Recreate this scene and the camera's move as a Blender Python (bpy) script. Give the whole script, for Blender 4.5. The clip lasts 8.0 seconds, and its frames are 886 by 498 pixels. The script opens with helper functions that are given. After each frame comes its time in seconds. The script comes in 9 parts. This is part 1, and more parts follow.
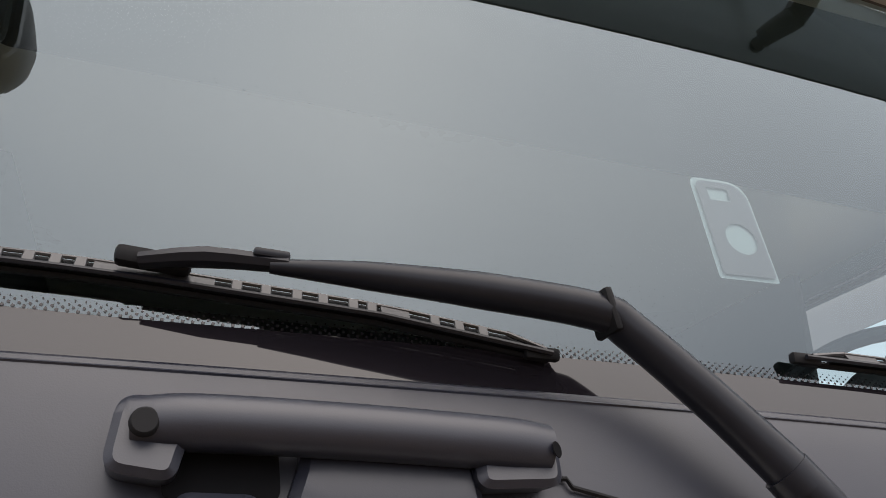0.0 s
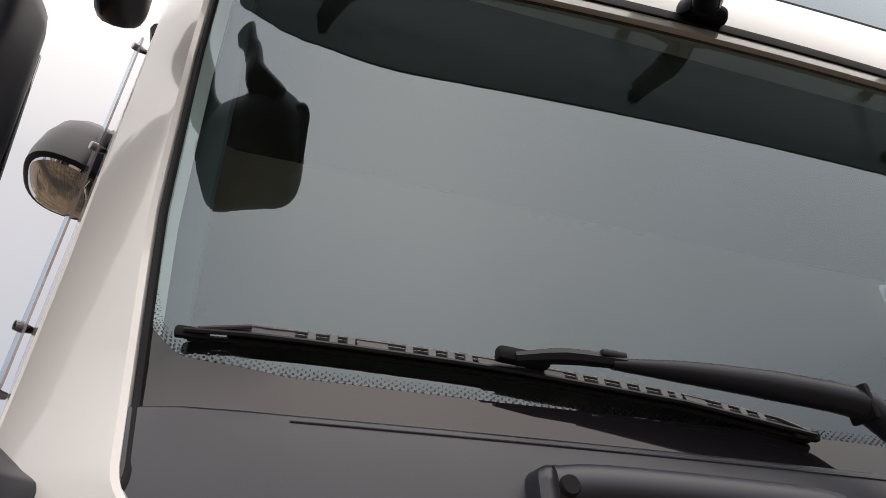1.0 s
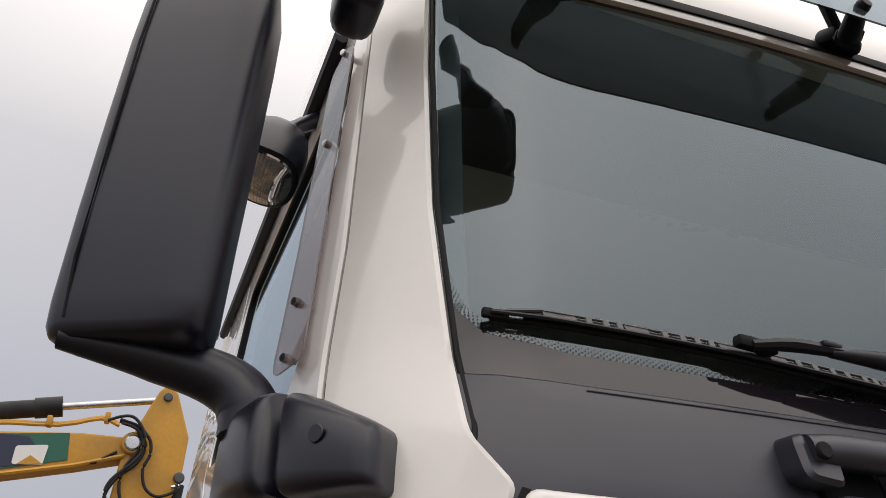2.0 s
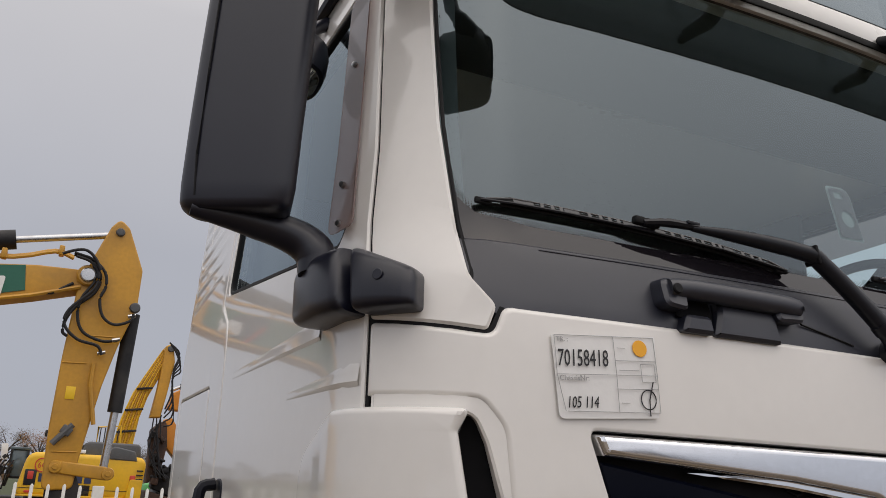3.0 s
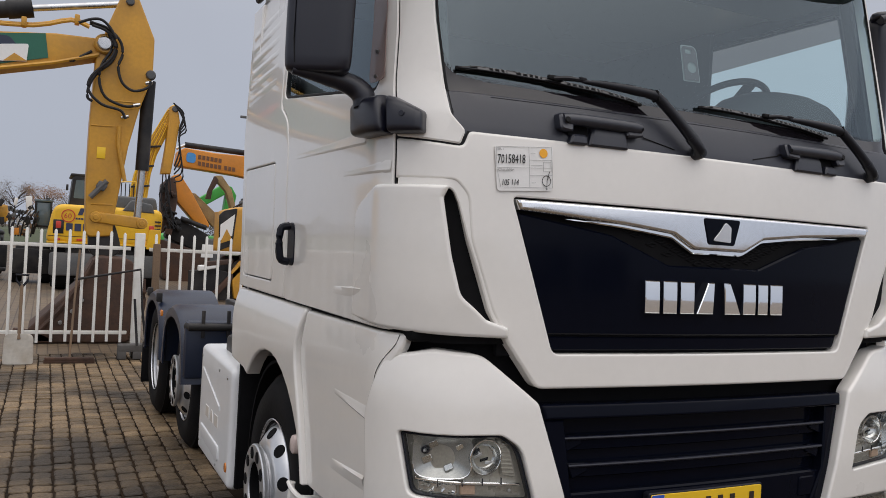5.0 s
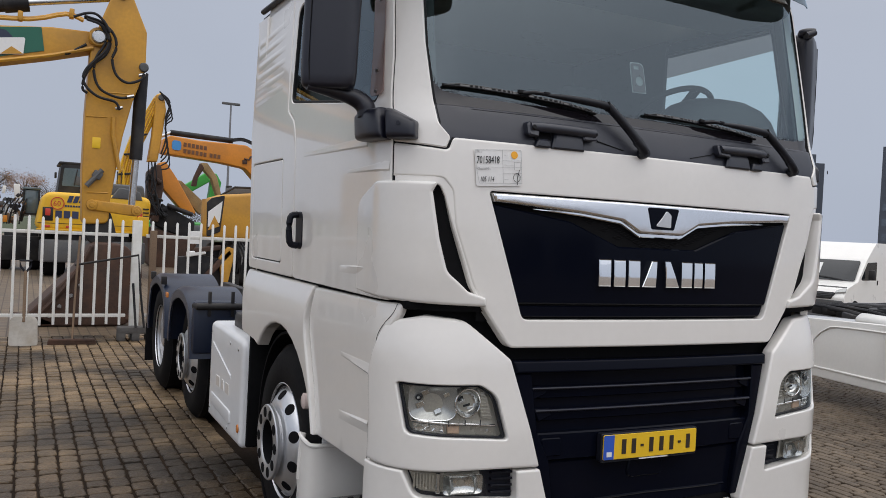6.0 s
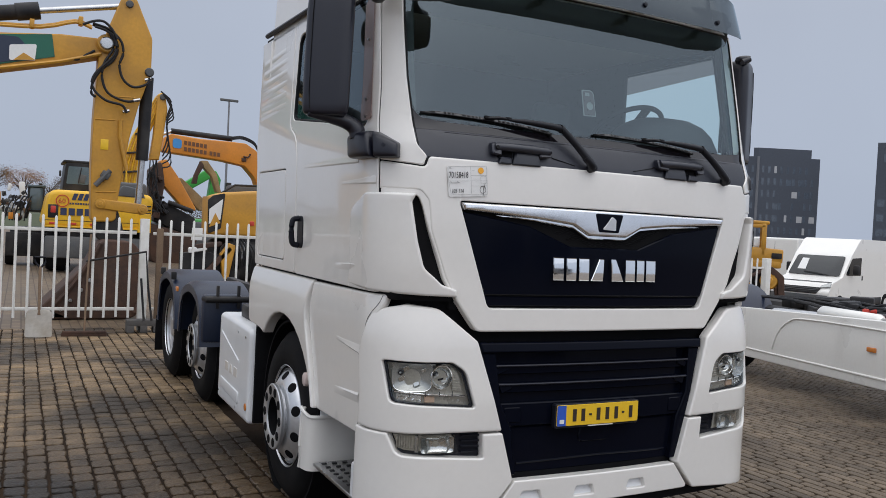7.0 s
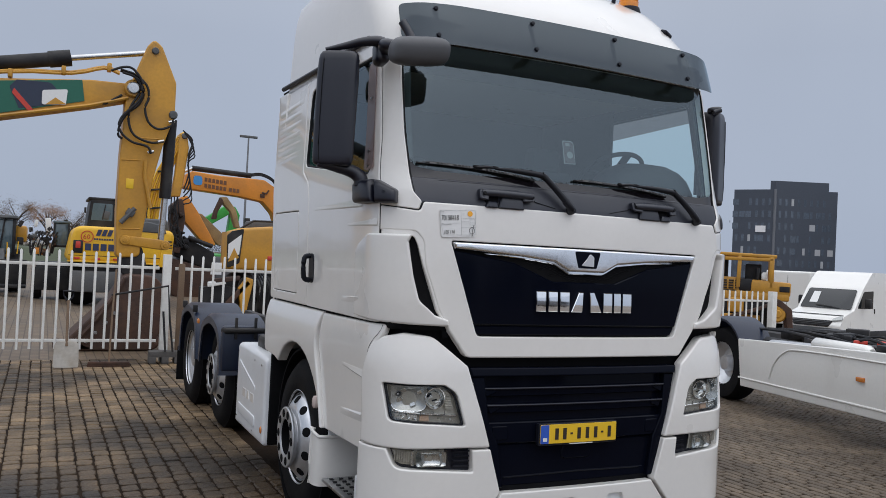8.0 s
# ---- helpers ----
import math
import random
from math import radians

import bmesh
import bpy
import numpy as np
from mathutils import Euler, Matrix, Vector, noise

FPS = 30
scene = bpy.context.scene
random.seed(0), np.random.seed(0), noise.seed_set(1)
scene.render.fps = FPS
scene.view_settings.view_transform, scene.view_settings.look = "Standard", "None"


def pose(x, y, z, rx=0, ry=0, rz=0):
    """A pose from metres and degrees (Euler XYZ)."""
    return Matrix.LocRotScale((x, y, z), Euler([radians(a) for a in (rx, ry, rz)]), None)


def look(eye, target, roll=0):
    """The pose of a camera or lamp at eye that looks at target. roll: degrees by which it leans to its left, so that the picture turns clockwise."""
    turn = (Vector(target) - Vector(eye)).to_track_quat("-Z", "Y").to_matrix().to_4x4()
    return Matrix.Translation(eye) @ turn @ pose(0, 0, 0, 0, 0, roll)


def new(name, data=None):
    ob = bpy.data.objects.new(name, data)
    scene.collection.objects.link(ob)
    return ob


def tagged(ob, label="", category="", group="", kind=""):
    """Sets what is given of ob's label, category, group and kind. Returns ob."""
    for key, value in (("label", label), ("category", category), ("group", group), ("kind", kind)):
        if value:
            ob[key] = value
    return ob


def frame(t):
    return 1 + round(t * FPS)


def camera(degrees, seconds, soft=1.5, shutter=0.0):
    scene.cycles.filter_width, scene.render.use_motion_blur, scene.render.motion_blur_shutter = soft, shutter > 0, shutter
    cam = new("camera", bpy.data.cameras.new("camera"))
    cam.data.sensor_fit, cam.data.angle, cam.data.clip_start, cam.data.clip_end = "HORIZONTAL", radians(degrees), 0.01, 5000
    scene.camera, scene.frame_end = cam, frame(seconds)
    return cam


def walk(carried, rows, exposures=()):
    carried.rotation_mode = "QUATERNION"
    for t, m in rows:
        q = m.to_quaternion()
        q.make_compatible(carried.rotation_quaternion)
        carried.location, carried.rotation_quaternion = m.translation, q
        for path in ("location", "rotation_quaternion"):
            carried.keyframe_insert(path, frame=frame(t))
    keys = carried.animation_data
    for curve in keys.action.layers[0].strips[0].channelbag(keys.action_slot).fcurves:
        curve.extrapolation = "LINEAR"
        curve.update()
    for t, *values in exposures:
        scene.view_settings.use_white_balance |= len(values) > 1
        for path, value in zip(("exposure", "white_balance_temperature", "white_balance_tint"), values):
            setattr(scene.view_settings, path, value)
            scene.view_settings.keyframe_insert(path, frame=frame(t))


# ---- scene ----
import collections
from mathutils.geometry import delaunay_2d_cdt

cam = camera(56.8, 8.0, 0.45)
PATH = [
    (0, (-0.664, -0.586, 1.994), (-0.074, 1.14, 2.814), 0.3),
    (0.5, (-0.844, -0.646, 1.987), (-0.271, 1.074, 2.83), 1.0),
    (1, (-1.018, -0.677, 1.948), (-0.48, 1.0, 2.896), 1.7),
    (1.5, (-1.224, -0.638, 1.912), (-0.707, 1.043, 2.865), 2.3),
    (1.7, (-1.285, -0.643, 1.897), (-0.755, 1.033, 2.852), 2.7),
    (2.8, (-1.613, -1.049, 1.767), (-0.837, 0.678, 2.411), 3.0),
    (3, (-1.67, -1.142, 1.736), (-0.874, 0.602, 2.305), 2.7),
    (3.5, (-1.802, -1.392, 1.728), (-0.977, 0.371, 2.188), 2.9),
    (4, (-1.972, -1.708, 1.679), (-1.111, 0.093, 1.815), 3.0),
    (4.5, (-2.068, -1.999, 1.675), (-1.204, -0.196, 1.702), 3.1),
    (5.8, (-2.422, -2.637, 1.683), (-1.523, -0.851, 1.64), 2.8),
    (6, (-2.468, -2.753, 1.675), (-1.555, -0.974, 1.635), 2.9),
    (6.5, (-2.547, -3.046, 1.688), (-1.626, -1.271, 1.645), 2.9),
    (7, (-2.678, -3.363, 1.715), (-1.76, -1.587, 1.664), 2.9),
    (7.5, (-2.736, -3.68, 1.728), (-1.834, -1.896, 1.671), 3.0),
    (8, (-2.786, -3.846, 1.738), (-1.909, -2.049, 1.767), 2.8),
]
walk(cam, [(t, look(eye, target, roll)) for t, eye, target, roll in PATH],
     [(0.0, 0.36, 6950, 15), (0.6, 0.27, 6950, 15), (1.1, -0.20, 7050, 15), (1.7, -0.22, 7050, 15), (3.0, -0.45, 6950, 14), (4.5, -0.40, 6750, 13), (6.0, -0.34, 6450, 12), (7.5, -0.32, 6200, 11), (8.0, -0.43, 6150, 11)])

# ---- light ----
world = bpy.data.worlds.new("world")
scene.world = world
world.use_nodes = True
wn, wl = world.node_tree.nodes, world.node_tree.links
wn.clear()
w_out, w_bg = wn.new("ShaderNodeOutputWorld"), wn.new("ShaderNodeBackground")
w_sky = wn.new("ShaderNodeTexSky")
w_sky.sky_type, w_sky.sun_disc = "NISHITA", False
w_sky.sun_elevation, w_sky.sun_rotation = radians(59), radians(169)
w_sky.air_density, w_sky.dust_density = 1.0, 4.0
w_co, w_sep = wn.new("ShaderNodeTexCoord"), wn.new("ShaderNodeSeparateXYZ")
w_ramp = wn.new("ShaderNodeValToRGB")
w_ramp.color_ramp.elements[0].position, w_ramp.color_ramp.elements[0].color = 0.0, (6.0, 6.75, 8.1, 1)
w_ramp.color_ramp.elements[1].position, w_ramp.color_ramp.elements[1].color = 1.0, (18.5, 18.5, 18.6, 1)
for where, tone in ((0.5, (8.5, 8.9, 9.6, 1)), (0.62, (12.8, 13.1, 13.5, 1)), (0.74, (15.6, 15.8, 16.0, 1))):
    step_e = w_ramp.color_ramp.elements.new(where)
    step_e.color = tone
mid = w_ramp.color_ramp.elements.new(0.25)
mid.color = (6.4, 7.0, 8.1, 1)
w_noise = wn.new("ShaderNodeTexNoise")
w_noise.inputs["Scale"].default_value, w_noise.inputs["Detail"].default_value = 2.2, 4.0
w_cloud = wn.new("ShaderNodeMapRange")
w_cloud.inputs["To Min"].default_value, w_cloud.inputs["To Max"].default_value = 0.88, 1.12
w_mul, w_mix = wn.new("ShaderNodeMix"), wn.new("ShaderNodeMix")
for node, kind in ((w_mul, "MULTIPLY"), (w_mix, "MIX")):
    node.data_type, node.blend_type = "RGBA", kind
w_mul.inputs[0].default_value, w_mix.inputs[0].default_value = 1.0, 0.9
w_bg.inputs["Strength"].default_value = 0.1
wl.new(w_co.outputs["Generated"], w_sep.inputs[0])
wl.new(w_sep.outputs["Z"], w_ramp.inputs[0])
wl.new(w_co.outputs["Generated"], w_noise.inputs["Vector"])
wl.new(w_noise.outputs["Fac"], w_cloud.inputs["Value"])
wl.new(w_ramp.outputs["Color"], w_mul.inputs[6])
wl.new(w_cloud.outputs["Result"], w_mul.inputs[7])
wl.new(w_sky.outputs["Color"], w_mix.inputs[6])
wl.new(w_mul.outputs[2], w_mix.inputs[7])
# the cloud cover is brighter round the hidden sun
SUN_WAY = Vector((0.02, -0.50, 0.86)).normalized()
w_dot, w_pos, w_pow, w_add, w_glow = wn.new("ShaderNodeVectorMath"), wn.new("ShaderNodeMath"), wn.new("ShaderNodeMath"), wn.new("ShaderNodeMath"), wn.new("ShaderNodeMix")
w_dot.operation, w_pos.operation, w_pow.operation, w_add.operation = "DOT_PRODUCT", "MAXIMUM", "POWER", "MULTIPLY_ADD"
w_dot.inputs[1].default_value = SUN_WAY
w_pos.inputs[1].default_value, w_pow.inputs[1].default_value = 0.0, 1.6
w_add.inputs[1].default_value, w_add.inputs[2].default_value = 0.40, 0.95
w_glow.data_type, w_glow.blend_type = "RGBA", "MULTIPLY"
w_glow.inputs[0].default_value = 1.0
wl.new(w_co.outputs["Generated"], w_dot.inputs[0])
wl.new(w_dot.outputs["Value"], w_pos.inputs[0])
wl.new(w_pos.outputs[0], w_pow.inputs[0])
wl.new(w_pow.outputs[0], w_add.inputs[0])
wl.new(w_mix.outputs[2], w_glow.inputs[6])
wl.new(w_add.outputs[0], w_glow.inputs[7])
wl.new(w_glow.outputs[2], w_bg.inputs["Color"])
wl.new(w_bg.outputs[0], w_out.inputs["Surface"])

sun_data = bpy.data.lights.new("sun", "SUN")
sun_data.energy, sun_data.angle, sun_data.color = 0.6, radians(120), (1.0, 0.97, 0.93)
sun = new("sun", sun_data)
sun.matrix_world = look(SUN_WAY * 20, (0, 0, 0))


# ---- materials ----
def material(name, colour, rough=0.5, metal=0.0, vary=0.08, scale=8.0, bump=0.0, bump_scale=60.0, coat=0.0, dirt=None, dirt_amount=0.0, dirt_scale=2.5, per_piece=0.0, spec=0.5, placed=False):
    """A surface with colour and gloss that vary at two scales, fine relief, patches of dirt and, for pieces, a tone of their own."""
    m = bpy.data.materials.new(name)
    m.use_nodes = True
    nt = m.node_tree
    n, l = nt.nodes, nt.links
    b = n["Principled BSDF"]
    b.inputs["Roughness"].default_value, b.inputs["Metallic"].default_value = rough, metal
    b.inputs["Specular IOR Level"].default_value = spec
    b.inputs["Coat Weight"].default_value, b.inputs["Coat Roughness"].default_value = coat, 0.04
    co = n.new("ShaderNodeTexCoord")
    spot = n.new("ShaderNodeNewGeometry").outputs["Position"] if placed else co.outputs["Object"]
    big, small = n.new("ShaderNodeTexNoise"), n.new("ShaderNodeTexNoise")
    big.inputs["Scale"].default_value, big.inputs["Detail"].default_value = scale * 0.25, 5.0
    small.inputs["Scale"].default_value, small.inputs["Detail"].default_value = scale * 4.0, 6.0
    add = n.new("ShaderNodeMath")
    add.operation = "ADD"
    rng = n.new("ShaderNodeMapRange")
    rng.inputs["From Min"].default_value, rng.inputs["From Max"].default_value = 0.6, 1.4
    rng.inputs["To Min"].default_value, rng.inputs["To Max"].default_value = 1.0 - vary, 1.0 + vary
    mul = n.new("ShaderNodeMix")
    mul.data_type, mul.blend_type = "RGBA", "MULTIPLY"
    mul.inputs[0].default_value = 1.0
    mul.inputs[6].default_value = (*colour, 1)
    for noise_node in (big, small):
        l.new(spot, noise_node.inputs["Vector"])
    l.new(big.outputs["Fac"], add.inputs[0])
    l.new(small.outputs["Fac"], add.inputs[1])
    l.new(add.outputs[0], rng.inputs["Value"])
    l.new(rng.outputs["Result"], mul.inputs[7])
    last = mul.outputs[2]
    if per_piece:
        info, geo = n.new("ShaderNodeObjectInfo"), n.new("ShaderNodeNewGeometry")
        both, fr, pr = n.new("ShaderNodeMath"), n.new("ShaderNodeMath"), n.new("ShaderNodeMapRange")
        both.operation, fr.operation = "ADD", "FRACT"
        pr.inputs["To Min"].default_value, pr.inputs["To Max"].default_value = 1.0 - per_piece, 1.0 + per_piece
        pm = n.new("ShaderNodeMix")
        pm.data_type, pm.blend_type = "RGBA", "MULTIPLY"
        pm.inputs[0].default_value = 1.0
        l.new(info.outputs["Random"], both.inputs[0])
        l.new(geo.outputs["Random Per Island"], both.inputs[1])
        l.new(both.outputs[0], fr.inputs[0])
        l.new(fr.outputs[0], pr.inputs["Value"])
        l.new(last, pm.inputs[6])
        l.new(pr.outputs["Result"], pm.inputs[7])
        last = pm.outputs[2]
    if dirt:
        patch, pr = n.new("ShaderNodeTexNoise"), n.new("ShaderNodeMapRange")
        patch.inputs["Scale"].default_value, patch.inputs["Detail"].default_value = dirt_scale, 8.0
        pr.inputs["From Min"].default_value, pr.inputs["From Max"].default_value = (0.42, 0.60) if placed else (0.42, 0.72)
        pr.inputs["To Max"].default_value = dirt_amount
        dm = n.new("ShaderNodeMix")
        dm.data_type = "RGBA"
        dm.inputs[7].default_value = (*dirt, 1)
        l.new(spot, patch.inputs["Vector"])
        l.new(patch.outputs["Fac"], pr.inputs["Value"])
        l.new(pr.outputs["Result"], dm.inputs[0])
        l.new(last, dm.inputs[6])
        last = dm.outputs[2]
    l.new(last, b.inputs["Base Color"])
    rr = n.new("ShaderNodeMapRange")
    rr.inputs["To Min"].default_value, rr.inputs["To Max"].default_value = max(rough * 0.75, 0.01), min(rough * 1.25, 1.0)
    l.new(big.outputs["Fac"], rr.inputs["Value"])
    l.new(rr.outputs["Result"], b.inputs["Roughness"])
    if bump:
        fine, bp = n.new("ShaderNodeTexNoise"), n.new("ShaderNodeBump")
        fine.inputs["Scale"].default_value, fine.inputs["Detail"].default_value = bump_scale, 4.0
        bp.inputs["Strength"].default_value, bp.inputs["Distance"].default_value = bump, 0.01
        l.new(spot, fine.inputs["Vector"])
        l.new(fine.outputs["Fac"], bp.inputs["Height"])
        l.new(bp.outputs["Normal"], b.inputs["Normal"])
    return m


def clear_material(name, tint, mirrored=0.04, rough=0.0, haze=0.0, haze_colour=(0.5, 0.5, 0.5)):
    """Clear or smoked thin sheet: light goes through tinted, and both sides mirror more towards grazing view."""
    m = bpy.data.materials.new(name)
    m.use_nodes = True
    n, l = m.node_tree.nodes, m.node_tree.links
    n.clear()
    out, mix, lw = n.new("ShaderNodeOutputMaterial"), n.new("ShaderNodeMixShader"), n.new("ShaderNodeLayerWeight")
    tr, gl, pw, rg = n.new("ShaderNodeBsdfTransparent"), n.new("ShaderNodeBsdfGlossy"), n.new("ShaderNodeMath"), n.new("ShaderNodeMapRange")
    tr.inputs["Color"].default_value = (*tint, 1)
    gl.inputs["Roughness"].default_value = rough
    gl.inputs["Color"].default_value = (0.77, 0.91, 1.0, 1)
    lw.inputs["Blend"].default_value = 0.5
    pw.operation = "POWER"
    pw.inputs[1].default_value = 5.0
    rg.inputs["To Min"].default_value, rg.inputs["To Max"].default_value = mirrored, 1.0
    base = tr.outputs[0]
    if haze:
        hz, df = n.new("ShaderNodeMixShader"), n.new("ShaderNodeBsdfDiffuse")
        df.inputs["Color"].default_value = (*haze_colour, 1)
        hz.inputs[0].default_value = haze
        l.new(base, hz.inputs[1])
        l.new(df.outputs[0], hz.inputs[2])
        base = hz.outputs[0]
    l.new(lw.outputs["Facing"], pw.inputs[0])
    l.new(pw.outputs[0], rg.inputs["Value"])
    l.new(rg.outputs["Result"], mix.inputs[0])
    l.new(base, mix.inputs[1])
    l.new(gl.outputs[0], mix.inputs[2])
    l.new(mix.outputs[0], out.inputs["Surface"])
    return m


WHITE = material("white_paint", (0.80, 0.775, 0.735), 0.30, vary=0.02, coat=0.95, dirt=(0.58, 0.55, 0.50), dirt_amount=0.10, dirt_scale=3.0)
WHITE_SKIRT = material("white_skirt_paint", (0.76, 0.77, 0.78), 0.35, vary=0.03, coat=0.4, dirt=(0.45, 0.43, 0.40), dirt_amount=0.2)
BLACK_GLOSS = material("black_gloss_paint", (0.003, 0.004, 0.009), 0.08, vary=0.1, spec=0.07)
BLACK_PLASTIC = material("black_grained_plastic", (0.009, 0.010, 0.016), 0.42, vary=0.15, bump=0.06, bump_scale=900, spec=0.22)
MIRROR_PLASTIC = material("mirror_black_plastic", (0.0047, 0.0055, 0.0142), 0.34, vary=0.12, bump=0.03, bump_scale=900, spec=0.62)
COWL = material("grey_cowl_plastic", (0.0130, 0.0155, 0.0270), 0.42, vary=0.10, scale=14, bump=0.03, bump_scale=700, dirt=(0.036, 0.034, 0.039), dirt_amount=0.25, dirt_scale=5, spec=0.75)
DARK = material("dark_underside", (0.008, 0.008, 0.009), 0.8, vary=0.2, spec=0.08)
MESH_BLACK = material("black_mesh_plastic", (0.006, 0.006, 0.007), 0.6, vary=0.2, spec=0.12)
CHROME = material("chrome", (0.86, 0.87, 0.88), 0.05, metal=1.0, vary=0.02)
CHROME_SATIN = material("satin_chrome", (0.82, 0.83, 0.85), 0.15, metal=1.0, vary=0.04, scale=20)
SILVER = material("silver_wheel_paint", (0.70, 0.71, 0.73), 0.30, metal=0.75, vary=0.06, dirt=(0.2, 0.18, 0.16), dirt_amount=0.15, dirt_scale=9)
STEEL = material("bright_steel", (0.55, 0.56, 0.57), 0.28, metal=1.0, vary=0.1, dirt=(0.25, 0.22, 0.2), dirt_amount=0.3, dirt_scale=8)
RUBBER = material("tyre_rubber", (0.007, 0.007, 0.008), 0.75, vary=0.25, bump=0.15, bump_scale=80, dirt=(0.022, 0.02, 0.018), dirt_amount=0.3, dirt_scale=5, spec=0.12)
SEAL = material("rubber_seal", (0.010, 0.010, 0.011), 0.6, vary=0.1, spec=0.2)
FENDER = material("blue_grey_fender_plastic", (0.011, 0.018, 0.040), 0.32, vary=0.12, bump=0.05, bump_scale=300, dirt=(0.04, 0.042, 0.05), dirt_amount=0.2, spec=0.4)
CAB_CLOTH = material("grey_cab_cloth", (0.065, 0.072, 0.074), 0.9, vary=0.12, spec=0.1)
HEADLINER = material("grey_headliner", (0.09, 0.095, 0.095), 0.9, vary=0.06, spec=0.1)
DASH = material("dashboard_plastic", (0.035, 0.035, 0.038), 0.6, vary=0.1, spec=0.25)
GLASS = clear_material("windscreen_glass", (0.76, 0.90, 0.90), 0.118)
SIDE_GLASS = clear_material("side_window_glass", (0.90, 0.96, 0.95), 0.06)
SMOKED = clear_material("smoked_acrylic", (0.08, 0.09, 0.09), 0.04, 0.08, 0.42, (0.080, 0.089, 0.110))
SMOKED_STRIP = clear_material("smoked_wind_deflector", (0.60, 0.50, 0.48), 0.035, 0.05, 0.50, (0.36, 0.27, 0.25))
LENS = clear_material("lamp_lens", (0.95, 0.95, 0.94), 0.05)
HOUSING = material("lamp_housing", (0.40, 0.38, 0.33), 0.28, metal=0.35, vary=0.2, scale=30)
LAMP_CHROME = material("lamp_chrome", (0.66, 0.67, 0.66), 0.16, metal=0.95, vary=0.2, scale=40)
LAMP_GREY = material("lamp_grey_reflector", (0.42, 0.43, 0.42), 0.24, metal=0.7, vary=0.25, scale=50)
FAINT_AMBER = material("pale_amber_lens", (0.55, 0.38, 0.27), 0.25, vary=0.15, scale=30)
AMBER = material("amber_lens", (0.62, 0.20, 0.03), 0.25, vary=0.05, coat=0.5)
ORANGE_LAMP = material("orange_beacon", (0.85, 0.28, 0.02), 0.2, vary=0.05, coat=0.6)
PAPER = material("white_paper", (0.80, 0.795, 0.78), 0.75, vary=0.03, bump=0.15, bump_scale=25)
PRINT = material("grey_print", (0.42, 0.42, 0.42), 0.8, vary=0.05)
INK = material("black_ink", (0.015, 0.015, 0.018), 0.6, vary=0.05)
ORANGE_DOT = material("orange_dot", (0.90, 0.42, 0.03), 0.6, vary=0.03)
PLATE_YELLOW = material("plate_yellow", (0.83, 0.52, 0.02), 0.4, vary=0.03)
PLATE_BLUE = material("plate_blue", (0.03, 0.10, 0.50), 0.4, vary=0.03)
PLATE_BLACK = material("plate_black", (0.03, 0.02, 0.015), 0.5, vary=0.05)
DECAL = material("grey_purple_decal", (0.105, 0.085, 0.090), 0.6, vary=0.06, spec=0.2)
DECAL_EDGE = material("pale_decal_edge", (0.24, 0.25, 0.25), 0.6, vary=0.04)
FRIT = material("black_ceramic_frit", (0.014, 0.012, 0.015), 0.03, vary=0.05, spec=0.62)
# glossier, lighter copy of the wiper paint: sky sheen put into the frame's colour
WIPER_FRAME = material("wiper_frame_sky_sheen", (0.040, 0.039, 0.041), 0.30, vary=0.15, scale=20, dirt=(0.06, 0.058, 0.06), dirt_amount=0.3, dirt_scale=18, spec=0.65)
WIPER = material("wiper_black_paint", (0.011, 0.012, 0.017), 0.34, vary=0.15, scale=20, dirt=(0.05, 0.05, 0.055), dirt_amount=0.12, dirt_scale=14, spec=0.3)
YELLOW = material("machine_yellow", (0.57, 0.285, 0.028), 0.42, vary=0.12, scale=5, dirt=(0.20, 0.11, 0.04), dirt_amount=0.45, dirt_scale=1.6)
KOM_YELLOW = material("bright_machine_yellow", (0.80, 0.46, 0.015), 0.4, vary=0.08, scale=5, dirt=(0.30, 0.17, 0.04), dirt_amount=0.3, dirt_scale=2)
ORANGE = material("machine_orange", (0.66, 0.24, 0.02), 0.42, vary=0.1, scale=5, dirt=(0.25, 0.11, 0.03), dirt_amount=0.35, dirt_scale=2)
GREEN_PANEL = material("dark_green_panel", (0.012, 0.12, 0.075), 0.4, vary=0.08)
NAVY_PANEL = material("navy_panel", (0.02, 0.03, 0.06), 0.4, vary=0.08)
RED_PAINT = material("red_paint", (0.55, 0.05, 0.03), 0.4, vary=0.08)
GREEN_MACHINE = material("green_machine_paint", (0.05, 0.36, 0.06), 0.45, vary=0.12)
WHITE_MARK = material("white_marking", (0.78, 0.78, 0.76), 0.5, vary=0.05)
NAVY_MARK = material("navy_marking", (0.03, 0.04, 0.09), 0.5, vary=0.05)
BLUE_MARK = material("blue_marking", (0.06, 0.28, 0.62), 0.5, vary=0.05)
BROWN_MARK = material("brown_marking", (0.16, 0.07, 0.03), 0.6, vary=0.05)
MACHINE_BLACK = material("machine_black", (0.018, 0.018, 0.020), 0.5, vary=0.25, dirt=(0.09, 0.08, 0.07), dirt_amount=0.4, dirt_scale=3, spec=0.25)
MACHINE_GREY = material("machine_grey", (0.08, 0.085, 0.09), 0.6, vary=0.2, dirt=(0.16, 0.14, 0.12), dirt_amount=0.4)
RUST = material("rusty_steel", (0.052, 0.027, 0.018), 0.7, vary=0.35, scale=6, bump=0.2, bump_scale=60, dirt=(0.13, 0.058, 0.03), dirt_amount=0.45, dirt_scale=3)
HOSE = material("hydraulic_hose", (0.020, 0.020, 0.022), 0.45, vary=0.1, spec=0.25)
CAB_GLASS = material("machine_cab_glass", (0.10, 0.14, 0.16), 0.08, vary=0.1, coat=0.5)
